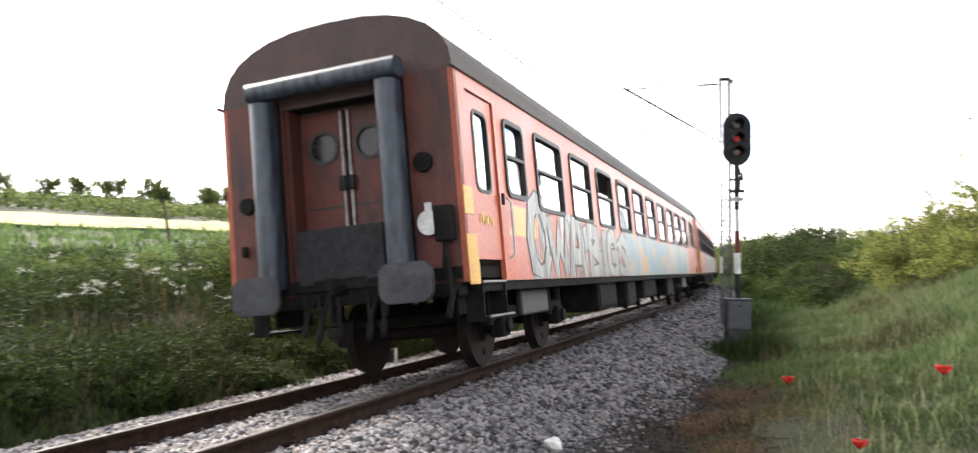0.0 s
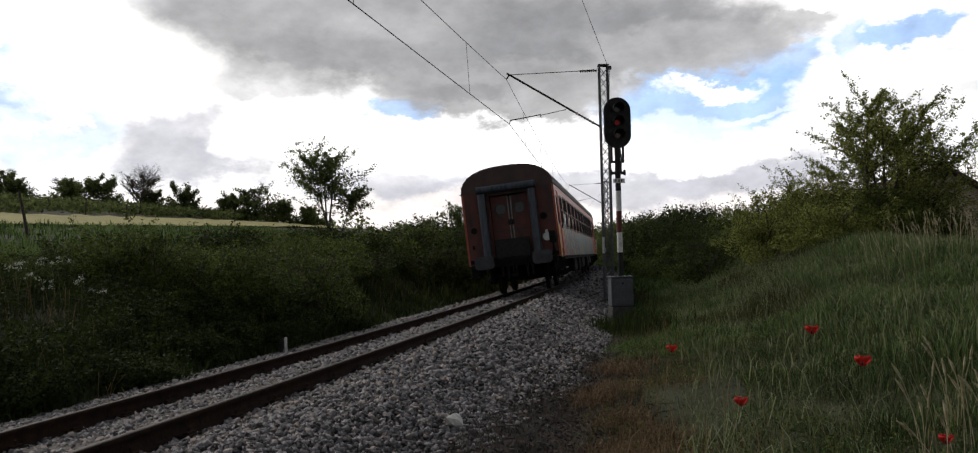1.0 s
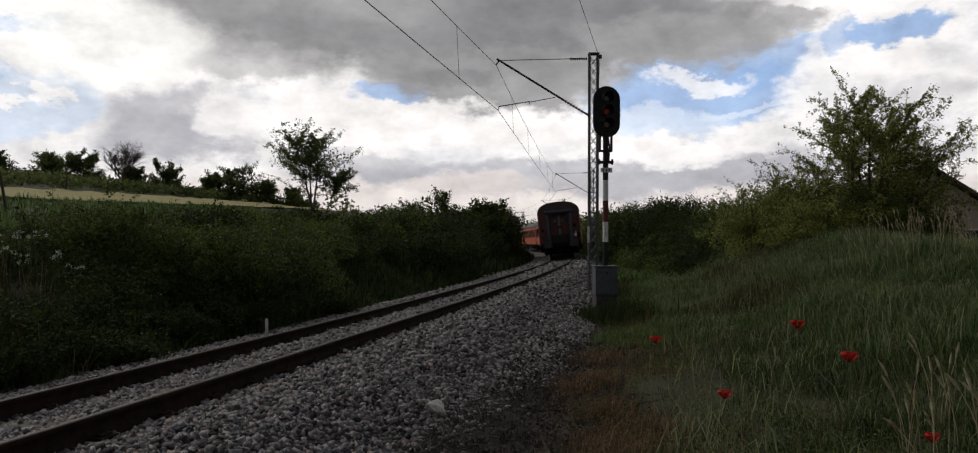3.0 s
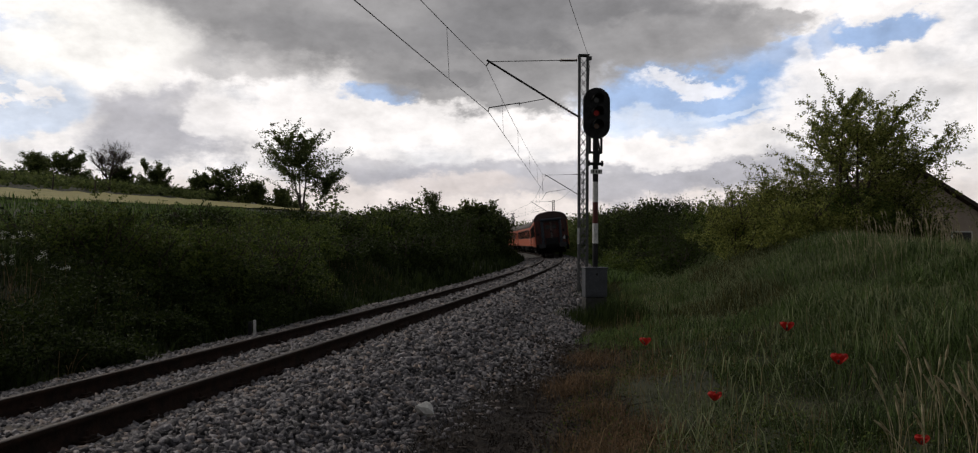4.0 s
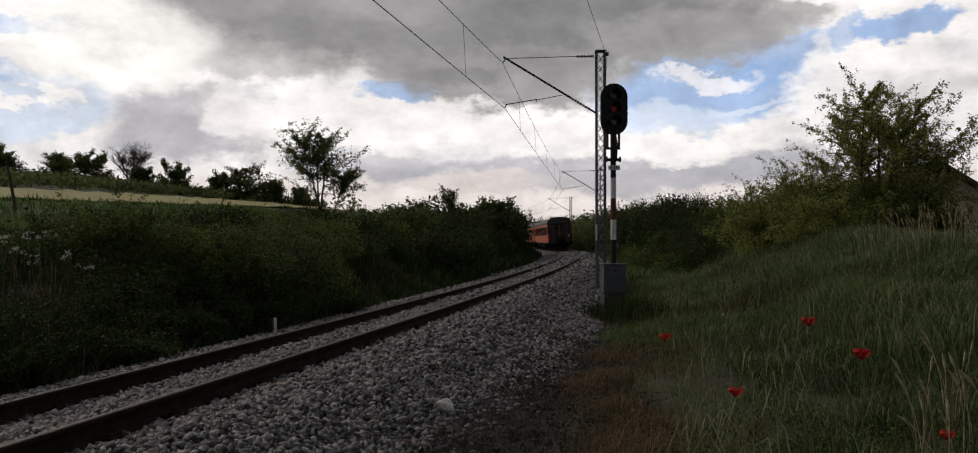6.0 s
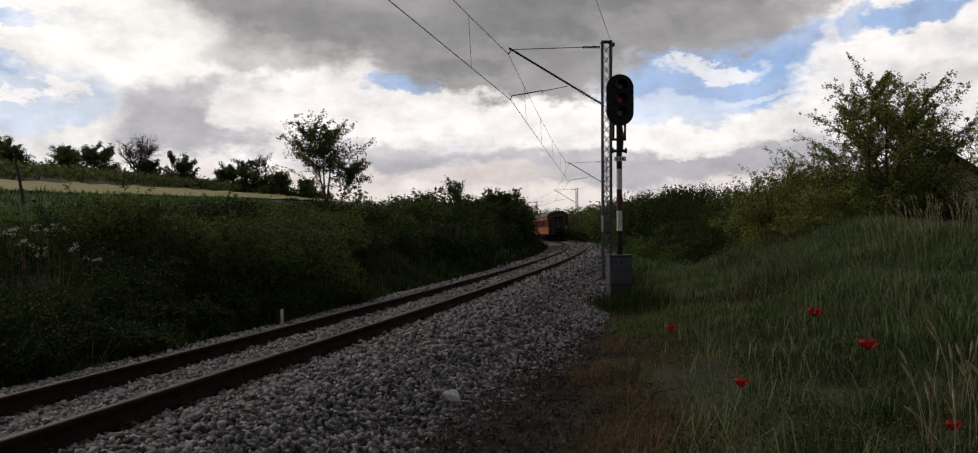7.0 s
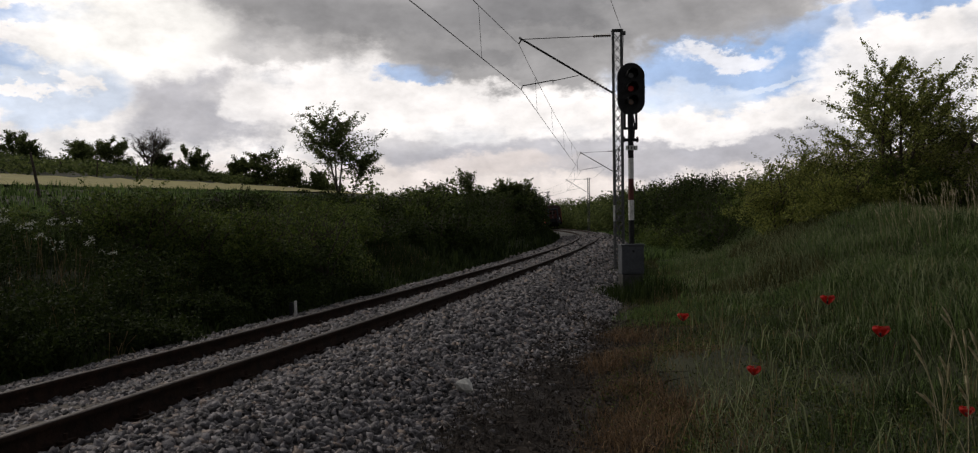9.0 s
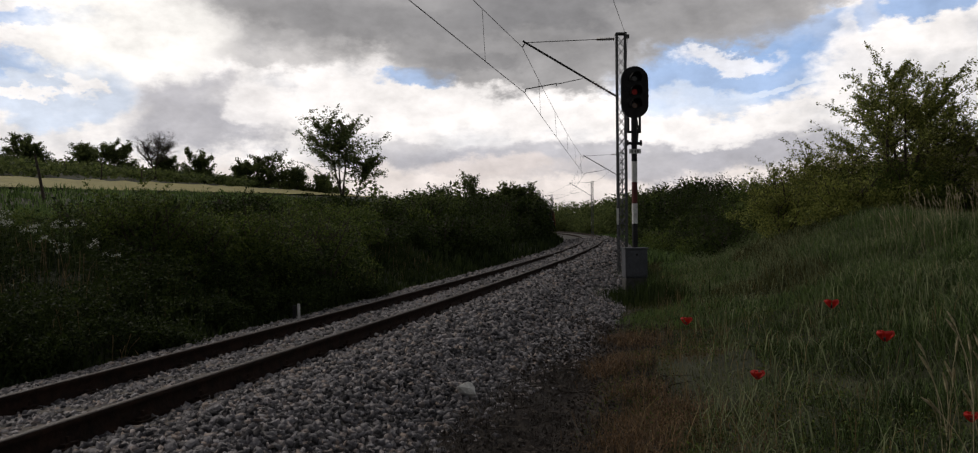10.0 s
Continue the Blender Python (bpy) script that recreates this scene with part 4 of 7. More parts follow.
def build_coach():
    coach = thing("railway_coach", Matrix(), "orange-red passenger coach with grey sprayed paint along its side", "railway coach", "coaches of the train")
    part("side_wall", side_wall(1), M_SIDE, coach, "orange side with grey and teal sprayed paint")
    part("side_wall", side_wall(-1), M_ORANGE, coach, "faded orange-red side")
    bm = bmesh.new()
    prism(bm, roof_outline(0.004) + roof_outline(0.05)[::-1], B0 + IN + 0.083, -B0 - IN - 0.083)
    roof = part("roof", bm, M_ROOF, coach, "dusty grey-brown rounded roof")
    for sgn in (-1, 1):
        bm = bmesh.new()
        box(bm, sgn * (HALF + 0.012), 0, ZE + 0.01, 0.03, LEN - 0.1, 0.035, bevel=0.008)
        part("gutter", bm, M_ROOF, roof)
    for i in range(9):
        bm = bmesh.new()
        box(bm, 0, B0 + 2.0 + 2.5 * i, ZT + 0.03, 0.34, 0.34, 0.1, bevel=0.04)
        part("roof_vent", bm, M_ROOF, roof)
    bm = bmesh.new()
    box(bm, 0, 0, 1.1, 2 * HALF - 0.14, LEN - 0.2, 0.12)
    part("floor_pan", bm, M_BLACK, coach)
    for sgn in (-1, 1):
        bm = bmesh.new()
        box(bm, sgn * (HALF - 0.08), 0, 0.95, 0.1, LEN - 0.9, 0.12, bevel=0.015)
        part("sole_bar", bm, M_BLACK, coach)
    # compartment partitions and corridor wall inside
    bm = bmesh.new()
    for i in range(11):
        box(bm, 0.42, B0 + 2.6 + 1.875 * i, 2.15, 1.7, 0.05, 1.95)
    box(bm, 0, 0, 3.22, 2.6, LEN - 0.5, 0.04)
    part("partition", bm, M_INTERIOR, coach)
    for i in range(10):
        for k in (0.28, 1.6):
            bm = bmesh.new()
            box(bm, 0.45, B0 + 2.6 + 1.875 * i + k, 1.85, 1.6, 0.14, 0.95, bevel=0.03)
            part("seat_back", bm, M_SEAT, coach)
    for sgn in (1, -1):
        for i, (b, w, s, h) in enumerate(WIN):
            window_part(coach, sgn, b, w, s, h, opened=(i == 3 and sgn == 1))
        for b, w in DOORS:
            rear = b < 5
            bm = bmesh.new()
            pts_o, pts_i = round_rect(w - 0.03, 1.78, 0.03, 4, 0, 2.12), round_rect(0.42, 0.86, 0.1, 4, 0, 2.40)
            ring(bm, pts_o, pts_i, -0.02, 0.02)
            mt = Matrix.Translation((sgn * (HALF - 0.045), B0 + b + w / 2, 0)) @ Matrix.Rotation(radians(90 * sgn), 4, "Z")
            bmesh.ops.transform(bm, matrix=mt, verts=bm.verts)
            door = part("door", bm, M_ORANGE, coach, "orange entrance door with a tall window")
            bm = bmesh.new()
            ring(bm, round_rect(0.47, 0.91, 0.12, 4, 0, 2.40), round_rect(0.39, 0.83, 0.09, 4, 0, 2.40), -0.03, 0.03)
            bmesh.ops.transform(bm, matrix=mt, verts=bm.verts)
            part("window_rubber", bm, M_FRAME, door)
            bm = bmesh.new()
            prism(bm, round_rect(0.41, 0.85, 0.09, 4, 0, 2.40), -0.003, 0.003)
            bmesh.ops.transform(bm, matrix=mt, verts=bm.verts)
            pn = part("pane", bm, M_GLASS, door)
            pn.visible_shadow = False
            bm = bmesh.new()
            rod(bm, (sgn * (HALF + 0.03), B0 + b + w + (0.02 if rear else -w - 0.02), 1.85), (sgn * (HALF + 0.03), B0 + b + w + (0.02 if rear else -w - 0.02), 1.98), 0.02)
            part("door_handle", bm, M_DARKST, door)
            bm = bmesh.new()
            yb = B0 + b + (w + 0.2 if rear else -0.2)
            tube(bm, [(sgn * (HALF + 0.005), yb, 1.95), (sgn * (HALF + 0.06), yb, 1.9), (sgn * (HALF + 0.06), yb, 1.3), (sgn * (HALF + 0.005), yb, 1.25)], 0.015)
            part("grab_rail", bm, M_WHITE, coach, "pale grab rail beside the door")
            # steps below the door
            bm = bmesh.new()
            for z, out in ((0.98, 0.0), (0.62, 0.06)):
                box(bm, sgn * (HALF - 0.14 + out), B0 + b + w / 2, z, 0.28, w - 0.1, 0.03, bevel=0.006)
            for k in (-1, 1):
                box(bm, sgn * (HALF - 0.1), B0 + b + w / 2 + k * (w / 2 - 0.06), 0.8, 0.2, 0.03, 0.42)
            box(bm, sgn * (HALF - 0.3), B0 + b + w / 2, 0.95, 0.03, w - 0.1, 0.55)
            st = part("steps", bm, M_BLACK, coach, "dark steel entrance steps")
            bm = bmesh.new()
            for z, out in ((0.995, 0.0), (0.635, 0.06)):
                box(bm, sgn * (HALF + 0.0 + out), B0 + b + w / 2, z, 0.03, w - 0.1, 0.02)
            part("step_edge", bm, M_CHROME, st, "pale worn step edge")
    # yellow corner panels at the door ends
    for e in (-1, 1):
        bm = bmesh.new()
        box(bm, HALF + 0.003, e * (LEN / 2 - IN - 0.145), 1.225, 0.012, 0.285, 0.51, bevel=0.004)
        part("yellow_panel", bm, M_YELLOW, coach, "yellow painted corner panel")
        bm = bmesh.new()
        box(bm, HALF + 0.003, e * (LEN / 2 - IN - 0.13), 1.825, 0.012, 0.25, 0.29, bevel=0.004)
        part("yellow_panel", bm, M_YELLOW, coach, "yellow painted corner panel")
    for e in (-1, 1):
        end_wall(coach, e)
    axles = []
    for b in (3.15, 21.05):
        bogie(coach, b, axles)
    for b, w, sgn, h in ((7.2, 1.6, 1, 0.5), (9.6, 1.1, 1, 0.55), (12.2, 2.0, 1, 0.45), (16.0, 1.4, 1, 0.5), (7.5, 1.4, -1, 0.5), (11, 2.2, -1, 0.5), (15.5, 1.4, -1, 0.5)):
        bm = bmesh.new()
        box(bm, sgn * 0.95, B0 + b, 0.92 - h / 2, 0.7, w, h, bevel=0.03)
        box(bm, sgn * 1.31, B0 + b, 0.92 - h / 2, 0.02, w - 0.15, h - 0.12, bevel=0.006)
        part("equipment_box", bm, M_BLACK, coach)
    return coach, axles


BOWL = ((0.92, 0.74), (0.78, 0.95), (0.5, 1.0), (0.22, 0.88), (0.08, 0.5), (0.2, 0.14), (0.5, 0.0), (0.8, 0.06), (0.95, 0.26))
LETTERS = [  # start along the side, width, foot, head, strokes
    (2.2, 0.85, 1.03, 2.0, (BOWL,)),
    (3.15, 1.0, 1.03, 1.78, (((0.0, 1.0), (0.22, 0.02), (0.48, 0.75), (0.74, 0.0), (1.0, 1.0)),)),
    (4.25, 0.85, 1.03, 1.8, (((0.0, 0.0), (0.36, 1.0), (0.62, 1.0), (1.0, 0.0)), ((0.22, 0.38), (0.8, 0.38)))),
    (5.2, 0.2, 1.5, 1.75, (((0.3, 1.0), (0.6, 0.0)),)),
    (5.5, 0.85, 1.03, 1.78, (((0.08, 0.0), (0.08, 1.0), (0.7, 0.94), (0.78, 0.68), (0.3, 0.54), (0.9, 0.4), (0.88, 0.1), (0.08, 0.0)),)),
    (6.55, 0.25, 1.03, 1.75, (((0.5, 0.0), (0.5, 1.0)),)),
    (6.95, 0.9, 1.03, 1.76, (BOWL, ((0.5, 0.46), (0.95, 0.46), (0.95, 0.2)))),
    (8.0, 0.9, 1.03, 1.74, (((0.95, 0.82), (0.55, 1.0), (0.12, 0.8), (0.5, 0.52), (0.92, 0.28), (0.5, 0.0), (0.05, 0.16)),)),
]


def ribbon(pts, half, x):
    """A flat band along a line of points on the coach side, mitred at its bends."""
    bm = bmesh.new()
    pts = [Vector(q) for q in pts]
    ds = [(b - a).normalized() for a, b in zip(pts[:-1], pts[1:])]
    pts[0], pts[-1] = pts[0] - ds[0] * half * 0.5, pts[-1] + ds[-1] * half * 0.5
    prev = None
    for i, q in enumerate(pts):
        d = (ds[max(0, i - 1)] + ds[min(i, len(ds) - 1)]).normalized()
        n = Vector((-d.y, d.x))
        c = abs(d.dot(ds[max(0, i - 1)]))
        w = half / max(0.55, c)
        row = [bm.verts.new((x + 0.0003 * i, q.x + k * n.x * w, max(1.01, q.y + k * n.y * w))) for k in (1, -1)]
        if prev:
            bm.faces.new((prev[0], prev[1], row[1], row[0]))
        prev = row
    return bm


def sprayed_shapes(coach):
    """Broad sprayed letters with dark outlines and runs of paint, flat on the side."""
    rng = np.random.default_rng(19)
    for b, w, z0, z1, strokes in LETTERS:
        for st in strokes:
            line_pts = [(B0 + b + y * w, z0 + z * (z1 - z0)) for y, z in st]
            part("spray_outline", ribbon(line_pts, 0.165, HALF + 0.002), M_SPRAYD, coach)
            part("sprayed_letter", ribbon(line_pts, 0.125, HALF + 0.006), M_SPRAY, coach)
            for y, z in line_pts[::2]:
                if z > 1.25 and rng.uniform() < 0.6:
                    part("paint_run", ribbon([(y, z), (y + 0.01, max(1.03, z - rng.uniform(0.25, 0.5)))], 0.03, HALF + 0.010), M_SPRAY, coach)
    # small yellow scrawl on the door, not to be read
    for k in range(6):
        bm = bmesh.new()
        box(bm, HALF - 0.018, B0 + 0.62 + 0.075 * k, 1.66 + 0.02 * math.sin(k * 2.1), 0.004, 0.03 + 0.02 * (k % 2), 0.09, Matrix.Rotation(radians(14 * math.sin(k * 1.9)), 3, "X"))
        part("scrawl_mark", bm, M_YELLOW, coach)


COACH, AXLES = build_coach()
# white tail disc on the last coach only
_bm = bmesh.new()
rod(_bm, (0, 0, 0), (0, -0.03, 0), 0.125, 0.125, 24)
box(_bm, 0, -0.015, 0.155, 0.07, 0.03, 0.1, bevel=0.008)
DISC_AT = (1.06, B0 + IN - 0.05, 1.62)


def coach_copy():
    c = copy_thing(COACH, Matrix())
    ax = [(o, y) for o in c.children if o.name.startswith("wheelset") for y in [o.location.y]]
    return c, ax


COACHES = [(COACH, AXLES), coach_copy(), coach_copy()]
sprayed_shapes(COACH)
_disc = part("tail_disc", _bm, M_WHITE, COACH, "round white tail disc")
_disc.location = DISC_AT


# ---- signal, cabinet, masts and wires ----
def build_signal():
    x, y = 3.2, 17.0
    g = gz(x, y)
    sig = thing("railway_signal", Matrix.Translation((x, y, g)) @ Matrix.Rotation(radians(4), 4, "Z"), "black three-lamp light signal on a banded post beside the track", "signal")
    zz = lambda z: z - g
    for name, z0, z1, m, lab in (("post_section", 0.55, 1.19, M_DARKST, "dark lower post"), ("post_section", 1.19, 1.63, M_WHITE, "white post band"), ("post_section", 1.63, 2.1, M_REDP, "dull red post band"),
                                 ("post_section", 2.1, 2.55, M_WHITE, "white post band"), ("post_section", 2.55, 3.6, M_DARKST, "dark upper post")):
        bm = bmesh.new()
        rod(bm, (0, 0, zz(z0)), (0, 0, zz(z1)), 0.062, n=16)
        part(name, bm, m, sig, lab)
    bm = bmesh.new()
    for s in (-1, 1):
        box(bm, s * 0.13, 0, zz(3.38), 0.045, 0.05, 0.4, bevel=0.008)
    box(bm, 0, 0, zz(3.2), 0.3, 0.06, 0.05, bevel=0.008)
    part("head_bracket", bm, M_DARKST, sig)
    bm = bmesh.new()
    box(bm, 0, 0, zz(2.95), 0.34, 0.1, 0.06, bevel=0.01)
    for s in (-0.15, 0.15):
        rod(bm, (s, 0, zz(2.9)), (s, 0, zz(3.02)), 0.025)
    tube(bm, [(0.08, 0.05, zz(2.95)), (0.1, 0.05, zz(3.3)), (0.06, 0.05, zz(3.55))], 0.02)
    part("post_clamp", bm, M_DARKST, sig)
    bm = bmesh.new()
    box(bm, 0, -0.075, zz(2.77), 0.26, 0.012, 0.1, bevel=0.003)
    plate = part("number_plate", bm, M_WHITE, sig, "small white plate with dark marks")
    for k in (-0.07, 0.0, 0.06):
        bm = bmesh.new()
        box(bm, k, -0.083, zz(2.77), 0.025, 0.006, 0.06)
        part("mark", bm, M_DARKST, plate)
    bm = bmesh.new()
    prism(bm, round_rect(0.6, 1.13, 0.295, 10, 0.01, zz(4.065)), -0.06, 0.0)
    head = part("signal_board", bm, M_DARKST, sig, "black oval backing board")
    bm = bmesh.new()
    box(bm, 0, 0.12, zz(4.065), 0.36, 0.24, 0.86, bevel=0.06)
    part("lamp_housing", bm, M_DARKST, sig)
    for k, m in ((0.29, M_LENS_D), (0.0, M_LENS_R), (-0.29, M_LENS_Y)):
        zc = zz(4.065) + k
        bm = bmesh.new()
        rod(bm, (0, -0.06, zc), (0, -0.075, zc), 0.06, n=20)
        lens = part("lamp_lens", bm, m, sig, "round signal lens")
        bm = bmesh.new()
        n = 14
        a = [bm.verts.new((0.125 * math.cos(radians(-25 + 230 * i / n)), -0.06, zc + 0.125 * math.sin(radians(-25 + 230 * i / n)))) for i in range(n + 1)]
        b = [bm.verts.new((0.12 * math.cos(radians(-25 + 230 * i / n)), -0.32 + 0.1 * (1 - math.sin(radians(180 * i / n))), zc + 0.12 * math.sin(radians(-25 + 230 * i / n)))) for i in range(n + 1)]
        for i in range(n):
            bm.faces.new((a[i], b[i], b[i + 1], a[i + 1]))
        r = bmesh.ops.solidify(bm, geom=bm.faces[:], thickness=0.006)
        part("lamp_hood", bm, M_DARKST, sig, "black half-round lamp hood")
    for k in (0.12, 0.0):
        bm = bmesh.new()
        box(bm, 0.31, 0.05, zz(4.0) + k, 0.07, 0.04, 0.03)
        part("hinge", bm, M_DARKST, sig)
    # cabinet on its concrete foot
    cab = thing("signal_cabinet", Matrix.Translation((3.17, 16.78, g)) @ Matrix.Rotation(radians(4), 4, "Z"), "grey metal cabinet on a concrete foot under the signal", "cabinet")
    bm = bmesh.new()
    box(bm, 0, 0.1, zz(0.33), 0.49, 0.34, 0.62, bevel=0.015)
    part("body", bm, M_CAB, cab)
    bm = bmesh.new()
    box(bm, 0, -0.078, zz(0.33), 0.43, 0.018, 0.54, bevel=0.006)
    d = part("door", bm, M_CAB, cab)
    bm = bmesh.new()
    rod(bm, (0, -0.085, zz(0.52)), (0, -0.115, zz(0.52)), 0.025, n=10)
    part("lock", bm, M_DARKST, d)
    bm = bmesh.new()
    box(bm, 0, 0.1, zz(0.655), 0.53, 0.4, 0.03, bevel=0.008)
    part("lid", bm, M_CAB, cab)
    bm = bmesh.new()
    box(bm, 0, 0.14, zz(0.01) / 2 - 0.15, 0.46, 0.4, zz(0.01) + 0.3, bevel=0.02)
    part("foot", bm, M_CONC, cab, "dark concrete foot")


def insulator(bm, p0, p1, r=0.055, n=7):
    p0, p1 = Vector(p0), Vector(p1)
    rod(bm, p0, p1, 0.02)
    for i in range(n):
        a, b = p0.lerp(p1, (i + 0.2) / n), p0.lerp(p1, (i + 0.75) / n)
        rod(bm, a, b, r, r * 0.5, 12)


def build_mast():
    """Lattice mast; its bracket arm reaches out along -x. Base at the origin, 7.6 m up."""
    mast = thing("catenary_mast", Matrix(), "grey lattice steel catenary mast with a bracket arm", "mast", "catenary masts")
    H, W, D = 7.65, 0.30, 0.22
    for sx in (-1, 1):
        for sy in (-1, 1):
            bm = bmesh.new()
            box(bm, sx * (W / 2 - 0.02), sy * D / 2, H / 2, 0.055, 0.008, H)
            box(bm, sx * W / 2, sy * (D / 2 - 0.022), H / 2, 0.008, 0.05, H)
            part("leg", bm, M_GALV, mast)
    for sy in (-1, 1):
        n = 24
        for s in (-1, 1):
            bm = bmesh.new()
            rod(bm, (-s * (W / 2 - 0.03), sy * (D / 2 + 0.006 * s), 0), (s * (W / 2 - 0.03), sy * (D / 2 + 0.006 * s), (H - 0.25) / n), 0.011, n=5)
            bar = part("lattice_bar", bm, M_GALV, mast)
            bar.location.z = 0.15
            for i in range(1, n):
                more = part_me("lattice_bar", bar.data, None, mast)
                more.location.z = 0.15 + (H - 0.25) * i / n
    bm = bmesh.new()
    box(bm, 0, 0, H, W + 0.04, D + 0.06, 0.04, bevel=0.006)
    box(bm, 0.2, 0, H - 0.08, 0.12, 0.1, 0.12, bevel=0.02)
    part("cap", bm, M_GALV, mast)
    bm = bmesh.new()
    box(bm, 0, 0, 0.05, 0.7, 0.7, 0.4, bevel=0.02)
    part("footing", bm, M_CONC, mast)
    bm = bmesh.new()
    box(bm, -W / 2 - 0.008, -0.11, 2.0, 0.07, 0.012, 0.5, bevel=0.002)
    part("marker_plate", bm, M_WHITE, mast, "narrow white marker plate")
    # strut, tie and registration arm
    root, tip = Vector((-0.2, 0, 5.75)), Vector((-2.95, 0, 7.42))
    bm = bmesh.new()
    rod(bm, root.lerp(tip, 0.26), tip + (tip - root) * 0.03, 0.032, n=10)
    rod(bm, root + Vector((0.06, 0, -0.03)), root.lerp(tip, 0.06), 0.03, n=8)
    part("strut", bm, M_WIRE, mast)
    bm = bmesh.new()
    insulator(bm, root.lerp(tip, 0.05), root.lerp(tip, 0.26))
    part("insulator", bm, M_INSUL, mast, "ribbed dark insulator")
    bm = bmesh.new()
    insulator(bm, (-0.2, 0, 7.5), (-0.75, 0, 7.49), 0.06, 8)
    part("insulator", bm, M_INSUL, mast, "ribbed dark insulator")
    bm = bmesh.new()
    rod(bm, (-0.75, 0, 7.49), tip, 0.012)
    part("tie_rod", bm, M_WIRE, mast)
    bm = bmesh.new()
    rod(bm, (-1.2, 0, 6.28), (-2.0, 0, 6.12), 0.012)
    rod(bm, (-2.0, 0, 6.16), (-2.0, 0, 6.06), 0.012)
    rod(bm, (-2.0, 0, 6.14), (-2.95, 0, 5.98), 0.016)
    rod(bm, (-2.95, 0, 5.98), (-2.98, 0, 5.86), 0.014)
    part("registration_arm", bm, M_WIRE, mast)
    bm = bmesh.new()
    rod(bm, tip, tip + Vector((-0.1, 0, -0.14)), 0.02)
    part("wire_clamp", bm, M_WIRE, mast)
    return mast


MASTS = [(-16.0, 2.75, -0.55), (25.0, 2.75, -0.55), (65.5, 2.35, -0.55), (105.5, 2.4, -0.65), (151.5, 2.7, -0.6)]
_mast = build_mast()
HOLD = []   # where each mast holds the messenger, the contact wire and the earth wire
for _n, (_a, _u, _z) in enumerate(MASTS):
    _p = su(_a, _u, _z)
    _hd = float(line(_a)[2])
    if _n == 1:
        _p, _hd = Vector((4.13, 24.0, -0.58)), 0.02
    _m = Matrix.Translation(_p) @ Matrix.Rotation(-_hd, 4, "Z")
    HOLD.append([_m @ Vector(v) for v in ((-3.05, 0, 7.28), (-2.98, 0, 5.86), (0.2, 0, 7.5))])
    if _n == 0:
        _mast.matrix_basis = _m
    else:
        copy_thing(_mast, _m)


def wire(name, pts, r, label):
    cu = bpy.data.curves.new(name, "CURVE")
    cu.dimensions, cu.bevel_depth, cu.bevel_resolution = "3D", r, 1
    sp = cu.splines.new("POLY")
    sp.points.add(len(pts) - 1)
    for q, p in zip(sp.points, pts):
        q.co = (*p, 1)
    ob = new(name, cu)
    cu.materials.append(M_WIRE)
    me = bpy.data.meshes.new_from_object(ob.evaluated_get(bpy.context.evaluated_depsgraph_get()))
    bpy.data.objects.remove(ob)
    return tagged(part_me(name, me, M_WIRE), label, "wire")


def build_wires():
    for k, name, sag, r, label in ((0, "messenger_wire", 0.28, 0.009, "dark sagging messenger wire over the track"), (1, "contact_wire", 0.03, 0.010, "taut dark contact wire over the track"),
                                   (2, "earth_wire", 0.4, 0.007, "thin wire along the mast tops")):
        pts = []
        for a, b in zip(HOLD[:-1], HOLD[1:]):
            for i in range(20):
                t = i / 20
                p = a[k].lerp(b[k], t)
                p.z -= sag * 4 * t * (1 - t)
                pts.append(p)
        pts.append(HOLD[-1][k])
        wire(name, pts, r, label)
    for a, b in zip(HOLD[:-1], HOLD[1:]):
        for t in (0.12, 0.3, 0.5, 0.7, 0.88):
            p, q = a[0].lerp(b[0], t), a[1].lerp(b[1], t)
            p.z -= 0.28 * 4 * t * (1 - t)
            q.z -= 0.03 * 4 * t * (1 - t)
            bm = bmesh.new()
            rod(bm, p, q, 0.006, n=5)
            tagged(part("dropper_wire", bm, M_WIRE), "thin dropper between the two overhead wires", "wire", "droppers")


build_signal()
build_wires()


